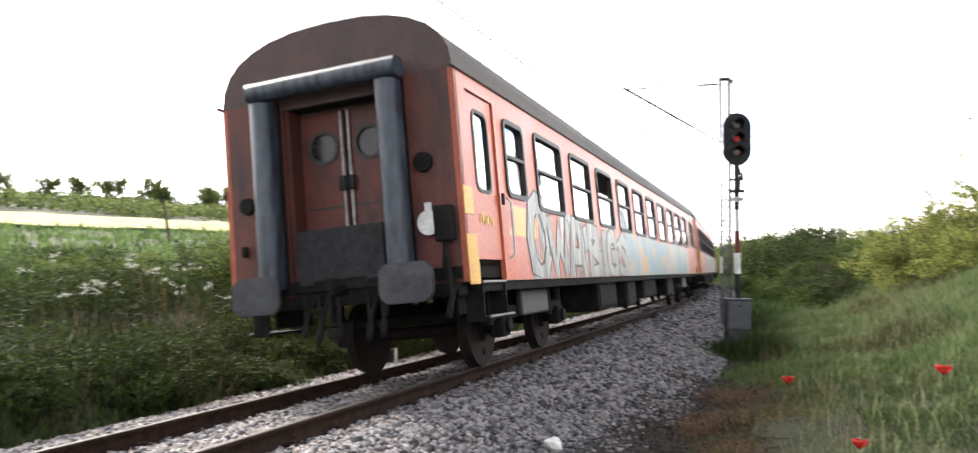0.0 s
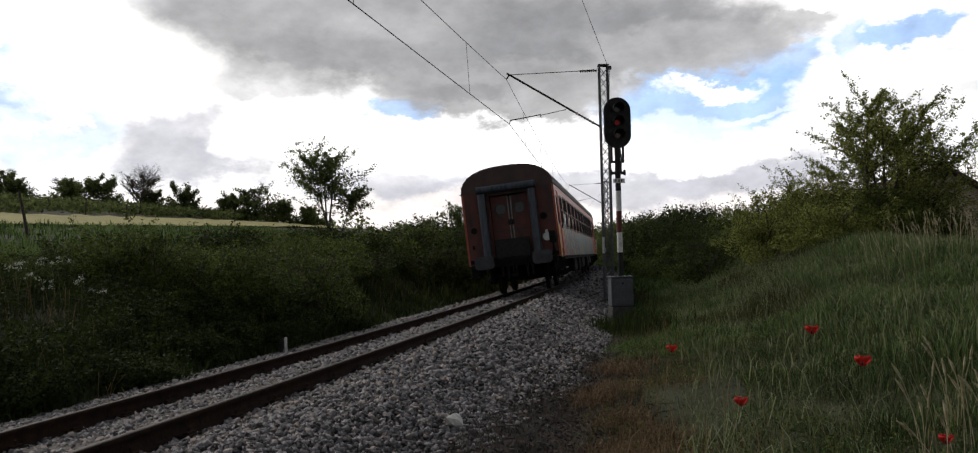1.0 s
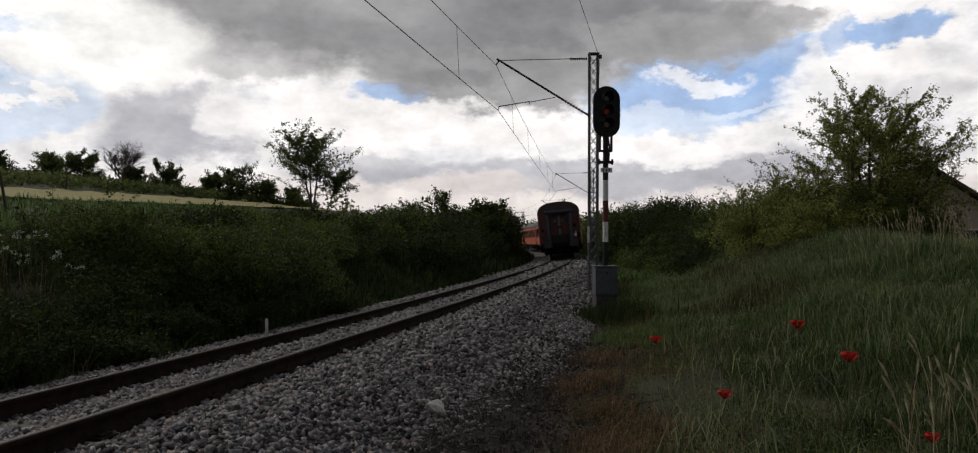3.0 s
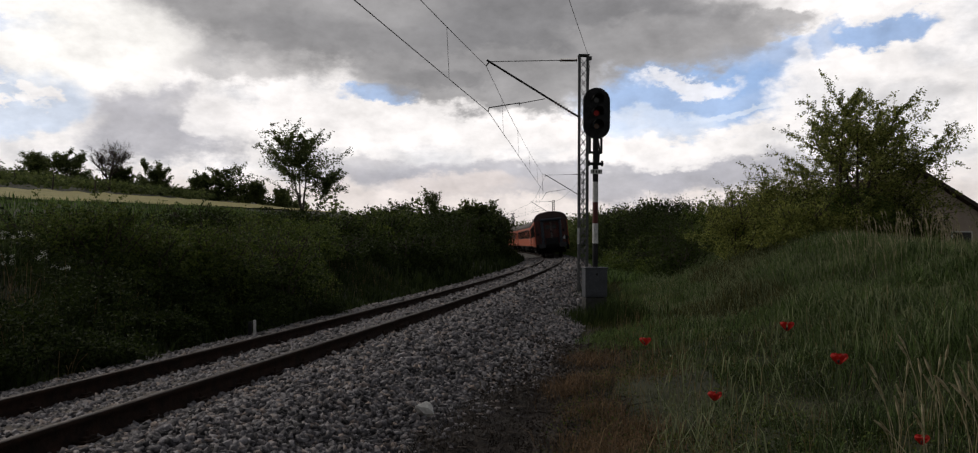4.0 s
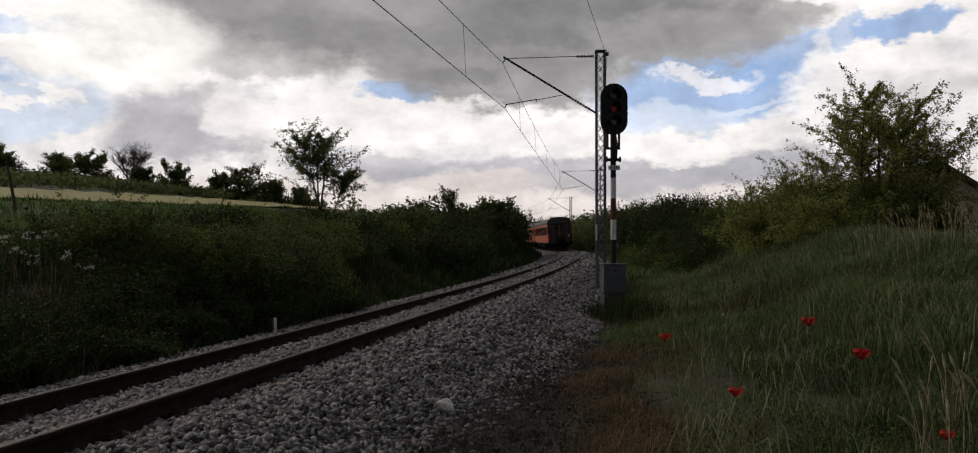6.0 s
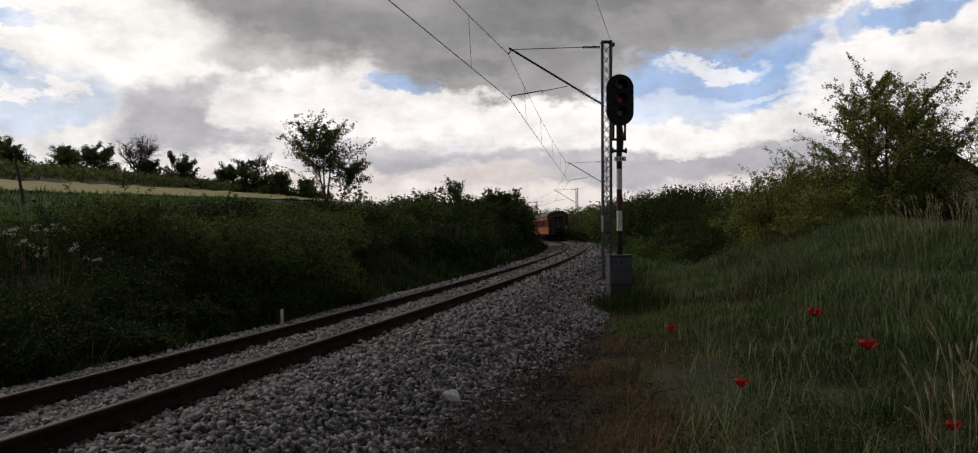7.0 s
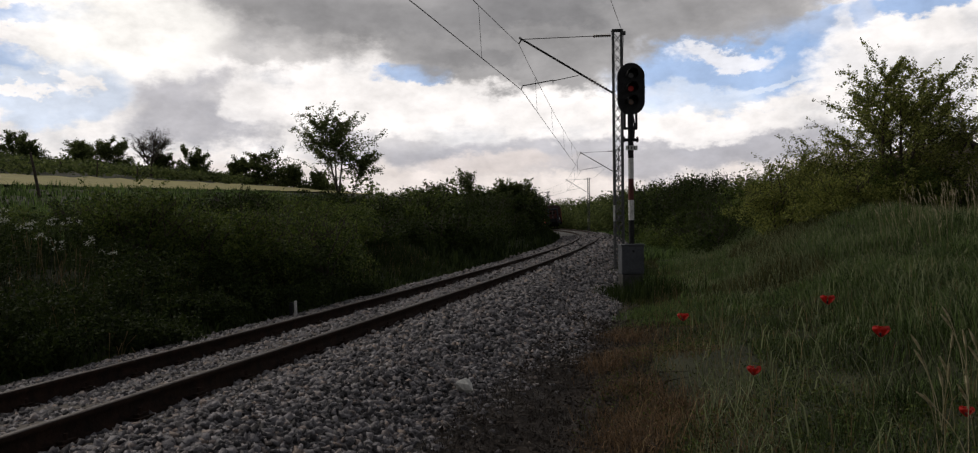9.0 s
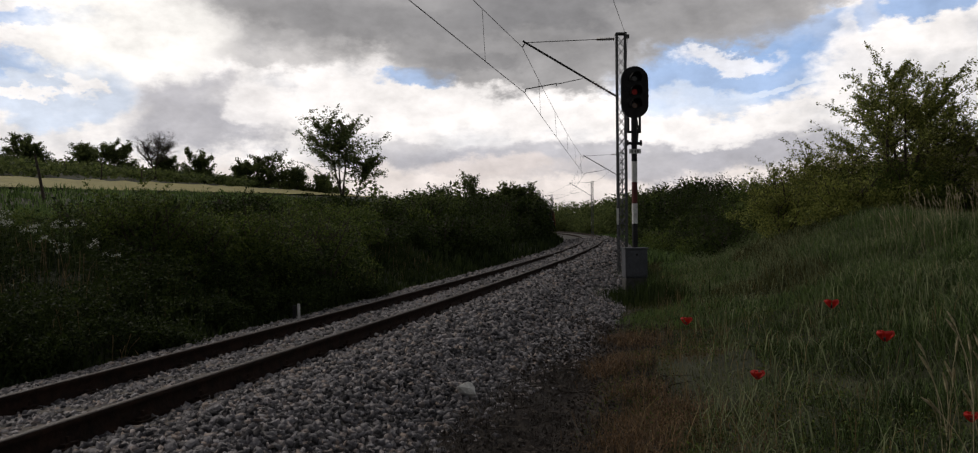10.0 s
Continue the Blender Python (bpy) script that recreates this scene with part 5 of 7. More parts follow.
def build_house():
    """A plain gabled house beyond the bushes."""
    h = thing("house", Matrix.Translation((25.3, 41.0, 0.1)) @ Matrix.Rotation(radians(-8), 4, "Z"), "beige rendered house with a dark gabled roof", "house")
    W, D, E, R = 8.0, 11.0, 2.45, 5.05
    bm = bmesh.new()
    out = [(-W / 2, -0.5), (W / 2, -0.5), (W / 2, E), (0, R), (-W / 2, E)]
    prism(bm, out, 0.0, D)
    part("wall", bm, M_PLASTER, h)
    for sgn in (-1, 1):
        bm = bmesh.new()
        sl = math.atan2(R - E, W / 2)
        ln = (W / 2) / math.cos(sl) + 0.5
        cx, cz = sgn * (W / 4 + 0.18), (E + R) / 2 - 0.02
        box(bm, cx, D / 2, cz + 0.1, ln, D + 0.9, 0.14, Matrix.Rotation(sgn * sl, 3, "Y"), bevel=0.02)
        rf = part("roof", bm, M_TILE, h, "dark tiled roof slope")
        bm = bmesh.new()
        box(bm, cx, -0.47, cz + 0.06, ln, 0.04, 0.2, Matrix.Rotation(sgn * sl, 3, "Y"), bevel=0.006)
        part("barge_board", bm, M_BARK, rf)
    for wx, wz, ww, wh in ((-1.2, 3.3, 0.7, 0.6), (-2.4, 1.3, 1.1, 1.2), (2.4, 1.3, 1.1, 1.2)):
        bm = bmesh.new()
        ring(bm, round_rect(ww, wh, 0.02, 1, wx, wz), round_rect(ww - 0.14, wh - 0.14, 0.02, 1, wx, wz), -0.05, 0.02)
        w = part("window", bm, M_WHITE, h)
        bm = bmesh.new()
        prism(bm, round_rect(ww - 0.13, wh - 0.13, 0.02, 1, wx, wz), -0.02, -0.012)
        part("pane", bm, M_LENS_D, w)
        bm = bmesh.new()
        box(bm, wx, -0.07, wz - wh / 2 - 0.03, ww + 0.14, 0.14, 0.05, bevel=0.008)
        part("sill", bm, M_CONC, w)


build_house()


# ---- plants ----
def leaf_mesh(name, centres, size, rng, up=0.3, aspect=0.55):
    """Many small pointed leaves, each a folded pair of triangles."""
    k = len(centres)
    a = rng.normal(size=(k, 3))
    a[:, 2] = a[:, 2] * 0.7 - 0.15
    a /= np.linalg.norm(a, axis=1, keepdims=True)
    n = rng.normal(size=(k, 3)) + np.array([0, 0, up * 3])
    b = np.cross(a, n)
    b /= np.linalg.norm(b, axis=1, keepdims=True) + 1e-9
    c = np.cross(a, b)
    L = (np.asarray(size) * rng.uniform(0.6, 1.3, k))[:, None]
    v = np.stack([centres - a * L * 0.5, centres + b * L * aspect * 0.5 + c * L * 0.08, centres + a * L * 0.5, centres - b * L * aspect * 0.5 + c * L * 0.08], 1).reshape(-1, 3)
    f = np.arange(k * 4).reshape(k, 4)
    return mesh_np(name, v, f)


def limbs_mesh(name, segs, n=6):
    vs, fs, at = [], [], 0
    ang = np.arange(n) * 2 * np.pi / n
    for p0, p1, r0, r1 in segs:
        d = np.array(p1) - np.array(p0)
        d = d / (np.linalg.norm(d) + 1e-9)
        e = np.cross(d, (0.3, 0.9, 0.1) if abs(d[2]) > 0.8 else (0, 0, 1.0))
        e /= np.linalg.norm(e) + 1e-9
        g = np.cross(d, e)
        circ = np.cos(ang)[:, None] * e + np.sin(ang)[:, None] * g
        vs += [np.array(p0) + circ * r0, np.array(p1) + circ * r1]
        i = np.arange(n)
        fs.append(np.stack([at + i, at + (i + 1) % n, at + n + (i + 1) % n, at + n + i], -1))
        at += 2 * n
    return mesh_np(name, np.concatenate(vs), np.concatenate(fs))


def grow(rng, base, height, spread, stems=1, lean=(0, 0), levels=4, first=0.35, kids=4, droop=0.0):
    """Limbs of a tree: segments, and the tips that carry leaves."""
    segs, tips = [], []

    def branch(p, d, length, r, lev):
        steps = 3 if lev < levels else 2
        q = np.array(p, float)
        for i in range(steps):
            d2 = d + rng.normal(size=3) * 0.16 + np.array([0, 0, 0.06 - droop * lev * 0.03])
            d2 /= np.linalg.norm(d2)
            e = q + d2 * length / steps
            r1 = r * (1 - 0.42 / steps)
            segs.append((tuple(q), tuple(e), r, r1))
            if lev >= 2:
                tips.append((e, lev))
            if lev < levels and (i > 0 or lev > 0):
                for _ in range(rng.integers(1, kids)):
                    az = rng.uniform(0, 2 * np.pi)
                    out = np.array([np.cos(az), np.sin(az), rng.uniform(0.05, 0.7)])
                    out[:2] *= spread
                    dd = d2 * 0.55 + out
                    dd /= np.linalg.norm(dd)
                    branch(e, dd, length * rng.uniform(0.5, 0.72), r1 * 0.6, lev + 1)
            q, d, r = e, d2, r1
        if lev < levels:
            branch(q, d, length * 0.6, r * 0.9, lev + 1)

    for k in range(stems):
        az = rng.uniform(0, 2 * np.pi)
        d = np.array([lean[0] + (0.35 * np.cos(az) if stems > 1 else 0), lean[1] + (0.35 * np.sin(az) if stems > 1 else 0), 1.0])
        branch(base, d / np.linalg.norm(d), height * first, height * 0.022, 0)
    return segs, tips


def tree(name, x, y, height, seed, leaf, n_leaves, size, label, mat, spread=0.8, stems=1, lean=(0, 0), levels=4, first=0.35, kids=4, sink=0.1, group="", puff=0.28):
    rng = np.random.default_rng(seed)
    z = gz(x, y) - sink
    t = thing(name, Matrix.Translation((x, y, z)), label, "tree" if "tree" in name else "shrub", group)
    segs, tips = grow(rng, (0, 0, 0), height, spread, stems, lean, levels, first, kids)
    top = max(e[2] for _, e, _, _ in segs)
    sc = height / top
    segs = [(tuple(np.array(a) * sc), tuple(np.array(b) * sc), r0, r1) for a, b, r0, r1 in segs]
    part_me("trunk", limbs_mesh("trunk", segs), M_BARK, t, "branching trunk with thin limbs")
    if n_leaves:
        pts = np.array([e * sc for e, lev in tips])
        c = pts[rng.integers(0, len(pts), n_leaves)] + np.clip(rng.normal(size=(n_leaves, 3)), -1.5, 1.5) * puff * height * 0.10
        part_me("crown", leaf_mesh("crown", c, size, rng), mat, t, leaf)
    return t


def shrub(x, y, ztop, radius, seed, mat, size, label, n=2600, group="", stretch=1.0, spikes=8, heap=None):
    """A bushy shrub: stems inside, and leaves in lumpy layers with shoots standing out of the top."""
    rng = np.random.default_rng(seed)
    z = gz(x, y) - 0.1
    h = max(0.7, ztop - z)
    segs = []
    for k in range(7):
        az = rng.uniform(0, 6.283)
        tip = np.array([np.cos(az) * radius * 0.6 * stretch, np.sin(az) * radius * 0.6, h * rng.uniform(0.6, 0.95)])
        mid = tip * np.array([0.4, 0.4, 0.55]) + rng.normal(size=3) * 0.08
        segs += [((0, 0, 0), tuple(mid), 0.035, 0.024), (tuple(mid), tuple(tip), 0.024, 0.008)]
    pts = []
    lumps = 15
    for k in range(lumps):
        az, rr = rng.uniform(0, 6.283), radius * rng.uniform(0.1, 0.85)
        top = 1 - 0.5 * (rr / radius) ** 2
        c = np.array([np.cos(az) * rr * stretch, np.sin(az) * rr, h * rng.uniform(0.2, 0.8) * top])
        rad = np.array([radius * 0.45, radius * 0.45, h * 0.24]) * rng.uniform(0.6, 1.1)
        q = rng.normal(size=(n // lumps, 3))
        q /= np.linalg.norm(q, axis=1, keepdims=True)
        q *= rng.uniform(0.55, 1.08, (len(q), 1)) ** 0.6
        pts.append(c + q * rad)
    for k in range(spikes):
        az, rr = rng.uniform(0, 6.283), radius * rng.uniform(0, 0.85)
        b = np.array([np.cos(az) * rr * stretch, np.sin(az) * rr, h * 0.6])
        tip = b + np.array([rng.normal() * 0.25, rng.normal() * 0.25, h * rng.uniform(0.2, 0.42)])
        segs.append((tuple(b), tuple(tip), 0.012, 0.004))
        s = rng.uniform(0, 1, (max(12, n // 90), 1))
        pts.append(b + (tip - b) * s + rng.normal(size=(len(s), 3)) * size * 0.9)
    pts = np.concatenate(pts)
    pts = pts[pts[:, 2] > 0.03]
    if heap is not None:   # growth that nobody could count goes into one mass
        heap.setdefault(mat.name, []).append(pts + np.array([x, y, z]))
        return None
    t = thing("shrub", Matrix.Translation((x, y, z)), label, "shrub", group)
    tagged(part_me("woody_base", limbs_mesh("woody_base", segs, 5), M_BARK, t), kind="stuff")
    part_me("crown", leaf_mesh("crown", pts, size, rng), mat, t)
    return t


def blades(name, x, y, height, width, mat, label, seed, bend=0.35, category="grass", z=None):
    """Loose grass: each blade a bent strip that narrows to its tip."""
    rng = np.random.default_rng(seed)
    k = len(x)
    zb = (ground_z(x, y) if z is None else z) - 0.03
    az = rng.uniform(0, 2 * np.pi, k)
    dx, dy = np.cos(az), np.sin(az)
    h = height * rng.uniform(0.45, 1.25, k) * (0.85 + 0.3 * np.sin(1.7 * x + 0.9 * y) * np.cos(1.3 * y - 0.6 * x) + 0.15 * np.sin(4.1 * x + 2.0) * np.sin(3.7 * y))
    lean = bend * rng.uniform(0.2, 1.4, k) * h
    la = az + 1.57 + rng.normal(size=k) * 0.5
    lx, ly = np.cos(la) * lean, np.sin(la) * lean
    w = width * rng.uniform(0.6, 1.4, k)
    droop = np.clip(bend * rng.uniform(0.0, 1.1, k), 0, 1.2)
    v = np.empty((k, 5, 3))
    for i, (sgn, f, up) in enumerate(((-1, 0, 0), (1, 0, 0), (1, 0.36, 0.66), (-1, 0.36, 0.66), (0, 1, 1))):
        ww = w * (1 if up == 0 else 0.7)
        v[:, i, 0] = x + sgn * dx * ww / 2 + lx * f
        v[:, i, 1] = y + sgn * dy * ww / 2 + ly * f
        v[:, i, 2] = zb + h * (up if up < 1 else 1.0 - 0.45 * droop)
    b = np.arange(k)[:, None] * 5
    f = np.concatenate([b + np.array([0, 1, 2]), b + np.array([0, 2, 3]), b + np.array([3, 2, 4])])
    return tagged(part_me(name, mesh_np(name, v.reshape(-1, 3), f), mat), label, category, kind="stuff")


def scatter(rng, n, s0, s1, u0, u1, power=1.0):
    s = s0 + (s1 - s0) * rng.uniform(0, 1, n) ** power
    u = rng.uniform(u0, u1, n)
    x, y, h = line(s)
    return x + u * np.cos(h), y - u * np.sin(h), s, u


def feathery(x, y, height, radius, seed, mat, size, label, shoots=60, per=110, stems=3, low=0.12, top_bias=1.0, lean=(0.0, 0.0), name="broadleaf_tree", group="", category="tree", rise=1.0, fork=0.22):
    """A ragged open tree: stems, rising shoots of uneven length, and leaves along every shoot and its side twigs."""
    rng = np.random.default_rng(seed)
    z = gz(x, y) - 0.1
    t = thing(name, Matrix.Translation((x, y, z)), label, category, group)
    segs, pts, axes = [], [], []
    for k in range(stems):
        az = rng.uniform(0, 6.283)
        q = np.zeros(3)
        d = np.array([np.cos(az) * fork + lean[0], np.sin(az) * fork + lean[1], 1.0])
        n = 7
        path = [q]
        hh = height * rng.uniform(0.68, 0.9)
        for i in range(n):
            d = d + rng.normal(size=3) * 0.07 * np.array([1, 1, 0.3])
            e = q + d / np.linalg.norm(d) * hh / n
            r0 = 0.016 * height * (1 - i / n) + 0.008
            segs.append((tuple(q), tuple(e), r0, 0.016 * height * (1 - (i + 1) / n) + 0.008))
            q = e
            path.append(q)
        axes.append(path)
    for k in range(shoots):
        path = axes[rng.integers(0, stems)]
        f = low + (1 - low) * rng.uniform(0, 1) ** (1 / top_bias)
        i = min(int(f * 7), 6)
        p = path[i] + (path[i + 1] - path[i]) * rng.uniform()
        env = math.sin(math.pi * min(1.0, 0.22 + 0.78 * f)) ** 0.7
        L = radius * (0.35 + 0.75 * env) * rng.uniform(0.55, 1.25)
        az = rng.uniform(0, 6.283)
        up = (0.15 + 1.1 * f) * rise + rng.normal() * 0.2
        d = np.array([np.cos(az), np.sin(az), up])
        d /= np.linalg.norm(d)
        q = p
        for j in range(4):
            d2 = d + rng.normal(size=3) * 0.13 + np.array([0, 0, 0.05])
            d2 /= np.linalg.norm(d2)
            e = q + d2 * L / 4
            segs.append((tuple(q), tuple(e), 0.014 * (1 - j / 4.5) * height / 5, 0.014 * (1 - (j + 1) / 4.5) * height / 5))
            if j > 0 or f > 0.6:
                for w in range(2):
                    td = d2 * 0.6 + rng.normal(size=3) * 0.5
                    td /= np.linalg.norm(td)
                    te = e + td * L * 0.22
                    segs.append((tuple(e), tuple(te), 0.005 * height / 5, 0.002 * height / 5))
                    m = per // 9
                    a = rng.uniform(0.1, 1.05, (m, 1))
                    pts.append(e + (te - e) * a + np.clip(rng.normal(size=(m, 3)), -1.6, 1.6) * size * 0.55)
                m = per // 8
                a = rng.uniform(0, 1, (m, 1))
                pts.append(q + (e - q) * a + np.clip(rng.normal(size=(m, 3)), -1.6, 1.6) * size * 0.6)
            q = e
    part_me("trunk", limbs_mesh("trunk", segs, 4 if y < 40 else 3), M_BARK, t, "branching trunk with thin limbs")
    part_me("crown", leaf_mesh("crown", np.concatenate(pts), size, rng), mat, t, "ragged open crown of small leaves")
    return t


RNG = np.random.default_rng(11)


def clumped(x, y, amount=0.5, freq=0.8, seed=3.0):
    """Keeps points in patches."""
    v = np.sin(x * freq * 1.7 + seed) * np.cos(y * freq * 1.3 - seed) + 0.6 * np.sin(x * freq * 3.9 - 1.1 * y * freq + seed)
    return v > (amount - 0.5) * 2 - 0.4


def build_grass():
    # right bank, near to far
    x, y, s, u = scatter(RNG, 120000, 1.5, 14, 3.3, 11, 1.1)
    keep = ((u > 4.0) | (RNG.uniform(0, 1, len(u)) < (u - 2.9) * 0.5)) & ((x ** 2 + y ** 2) > 1.6)
    x, y, u = x[keep], y[keep], u[keep]
    lush = clumped(x, y, 0.42, 0.75, 5.0) | (u > 6.2)
    tall = np.interp(u, [3.2, 4.6, 5.3, 6.5, 9], [0.06, 0.09, 0.17, 0.27, 0.30])
    tuft = 0.55 + 0.95 * np.clip(0.5 + 0.5 * np.sin(5.3 * x + 1.7 * np.sin(2.1 * y)) * np.sin(4.7 * y + 1.3 * np.sin(2.6 * x)), 0, 1)
    tall = tall * tuft
    deep = RNG.uniform(0, 1, len(x)) < np.interp(u, [4, 5.8, 7.2], [0.6, 0.6, 0.25])
    blades("bank_grass", x[lush & deep], y[lush & deep], tall[lush & deep] * 1.0, 0.008, M_WEED, "dark green grass low in the bank turf", 15, 0.8)
    lush &= ~deep
    blades("bank_grass", x[lush], y[lush], tall[lush] * 1.15, 0.0065, M_GRASS, "green uncut grass on the bank beside the track", 21, 0.9)
    blades("bank_grass", x[~lush & ~deep], y[~lush & ~deep], tall[~lush & ~deep] * 0.8, 0.006, M_HERB, "short olive grass on the bank beside the track", 24, 0.9)
    # long arching pale blades close by
    x, y, s, u = scatter(RNG, 3000, 2.2, 9, 4.3, 8.5)
    keep = clumped(x, y, 0.6, 1.6, 0.7)
    blades("tall_bank_grass", x[keep], y[keep], 0.46, 0.007, M_GRASS_P, "tall pale green grass arching on the bank", 20, 1.1)
    x, y, s, u = scatter(RNG, 90000, 13, 34, 3.0, 13, 1.2)
    lush = clumped(x, y, 0.5, 0.4, 2.0)
    tall = np.interp(u, [3.0, 4.5, 6, 10], [0.12, 0.26, 0.36, 0.38])
    blades("bank_grass", x[lush], y[lush], tall[lush], 0.013, M_GRASS, "green uncut grass on the bank beside the track", 22, 0.8)
    blades("bank_grass", x[~lush], y[~lush], tall[~lush], 0.012, M_HERB, "olive uncut grass on the bank beside the track", 19, 0.8)
    x, y, s, u = scatter(RNG, 66000, 6, 34, 4.4, 12, 1.0)
    keep = RNG.uniform(0, 1, len(s)) < np.interp(s, [6, 10, 16], [0.0, 0.35, 1.0]) * np.interp(u, [4.4, 6.5], [0.1, 1.0]) * np.where(clumped(x, y, 0.5, 0.6, 1.5), 1.0, 0.55)
    x, y = x[keep], y[keep]
    blades("bank_grass", x, y, 0.42, 0.012, M_GRASS_P, "pale feathery grass tops along the bank", 14, 0.8)
    x, y, s, u = scatter(RNG, 26000, 33, 110, 2.7, 9, 1.2)
    blades("bank_grass", x, y, 0.5, 0.045, M_GRASS, "green uncut grass on the bank beside the track", 23, 0.7)
    # the bank goes on behind
    x, y, s, u = scatter(RNG, 44000, -14, 2.2, 3.4, 11)
    keep = (x ** 2 + y ** 2) > 1.2
    blades("bank_grass", x[keep], y[keep], 0.2, 0.012, M_GRASS, "green uncut grass on the bank beside the track", 18, 0.8)
    # leafy herbs in drifts, olive and green
    x, y, s, u = scatter(RNG, 170000, 2, 26, 3.4, 10, 1.2)
    keep = (clumped(x, y, 0.55, 1.3, 1.0) | ((u < 5.5) & clumped(x, y, 0.25, 2.1, 0.3))) & (RNG.uniform(0, 1, len(u)) < np.interp(u, [3.4, 4.0, 5.2, 6.2, 10], [0.4, 1.0, 1.0, 0.35, 0.2]))
    x, y, u = x[keep], y[keep], u[keep]
    c = np.c_[x, y, ground_z(x, y) + RNG.uniform(0.02, 0.24, len(x)) * (0.6 + 0.6 * np.sin(2.2 * x) * np.sin(1.9 * y + 1))]
    half = RNG.uniform(0, 1, len(x)) < 0.72
    tagged(part_me("bank_herbs", leaf_mesh("bank_herbs", c[half], 0.021, RNG), M_HERB), "low olive herbs among the bank grass", "weeds", kind="stuff")
    tagged(part_me("bank_herbs", leaf_mesh("bank_herbs", c[~half], 0.026, RNG), M_LEAF_T), "leafy green herbs among the bank grass", "weeds", kind="stuff")
    # tiny pale seed heads held over the grass
    x, y, s, u = scatter(RNG, 15000, 3, 24, 3.9, 11, 1.2)
    keep = clumped(x, y, 0.6, 0.7, 4.0)
    x, y, u = x[keep], y[keep], u[keep]
    c = np.c_[x, y, ground_z(x, y) + np.interp(u, [3.9, 5, 8], [0.16, 0.26, 0.36]) * RNG.uniform(0.6, 1.3, len(x))]
    tagged(part_me("grass_seed_heads", leaf_mesh("grass_seed_heads", c, 0.016, RNG, 0.3, 0.35), M_GRASS_P), "tiny pale seed heads over the bank grass", "grass", kind="stuff")
    # dry pale stalks scattered in it
    x, y, s, u = scatter(RNG, 5000, 2.5, 26, 3.8, 12)
    blades("dry_grass", x, y, 0.42, 0.005, M_STRAW, "dry pale grass stalks on the bank", 25, 0.5)
    # withered brown patches at the foot of the bank
    x, y, s, u = scatter(RNG, 42000, 2, 22, 2.75, 4.9)
    keep = clumped(x, y, 0.62, 0.8, 2.2) & (RNG.uniform(0, 1, len(u)) < np.clip((u - 2.9) * 0.3, 0, 0.3))
    blades("withered_grass", x[keep], y[keep], 0.16, 0.007, M_BROWNG, "withered brown grass at the ballast edge", 26, 0.9)
    tufts = ((1.2, 6.2, 0.18), (1.5, 6.7, 0.16), (1.35, 7.5, 0.18), (1.3, 8.6, 0.16), (1.65, 9.2, 0.2), (0.95, 5.5, 0.16), (1.95, 10.8, 0.2))
    x = np.concatenate([RNG.normal(a, r, 900) for a, b, r in tufts])
    y = np.concatenate([RNG.normal(b, r * 1.5, 900) for a, b, r in tufts])
    blades("withered_grass", x, y, 0.24, 0.006, M_BROWNG, "dense tufts of withered rusty brown grass", 17, 1.0)
    # left bank weeds
    x, y, s, u = scatter(RNG, 34000, -6, 26, -14, -6.0, 1.0)
    blades("upland_grass", x, y, 0.55, 0.014, M_GRASS, "tall green grass on the upper bank", 16, 0.7)
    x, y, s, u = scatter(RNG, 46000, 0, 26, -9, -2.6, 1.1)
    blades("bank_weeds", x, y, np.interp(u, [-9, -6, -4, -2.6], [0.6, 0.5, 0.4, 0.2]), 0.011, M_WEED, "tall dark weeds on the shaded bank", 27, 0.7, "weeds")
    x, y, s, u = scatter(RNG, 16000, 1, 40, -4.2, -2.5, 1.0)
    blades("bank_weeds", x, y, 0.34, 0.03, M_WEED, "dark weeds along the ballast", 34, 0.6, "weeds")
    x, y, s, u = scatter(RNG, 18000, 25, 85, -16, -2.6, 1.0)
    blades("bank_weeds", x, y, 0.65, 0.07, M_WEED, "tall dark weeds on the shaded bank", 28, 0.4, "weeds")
    x, y, s, u = scatter(RNG, 24000, -10, 60, -27, -10, 1.0)
    blades("upland_grass", x, y, 0.4, 0.05, M_GRASS, "rough grass above the bank", 29, 0.4)
    x, y, s, u = scatter(RNG, 2200, 1, 26, -9, -3)
    blades("dry_grass", x, y, 0.6, 0.006, M_STRAW, "dry pale grass stalks on the shaded bank", 30, 0.25)


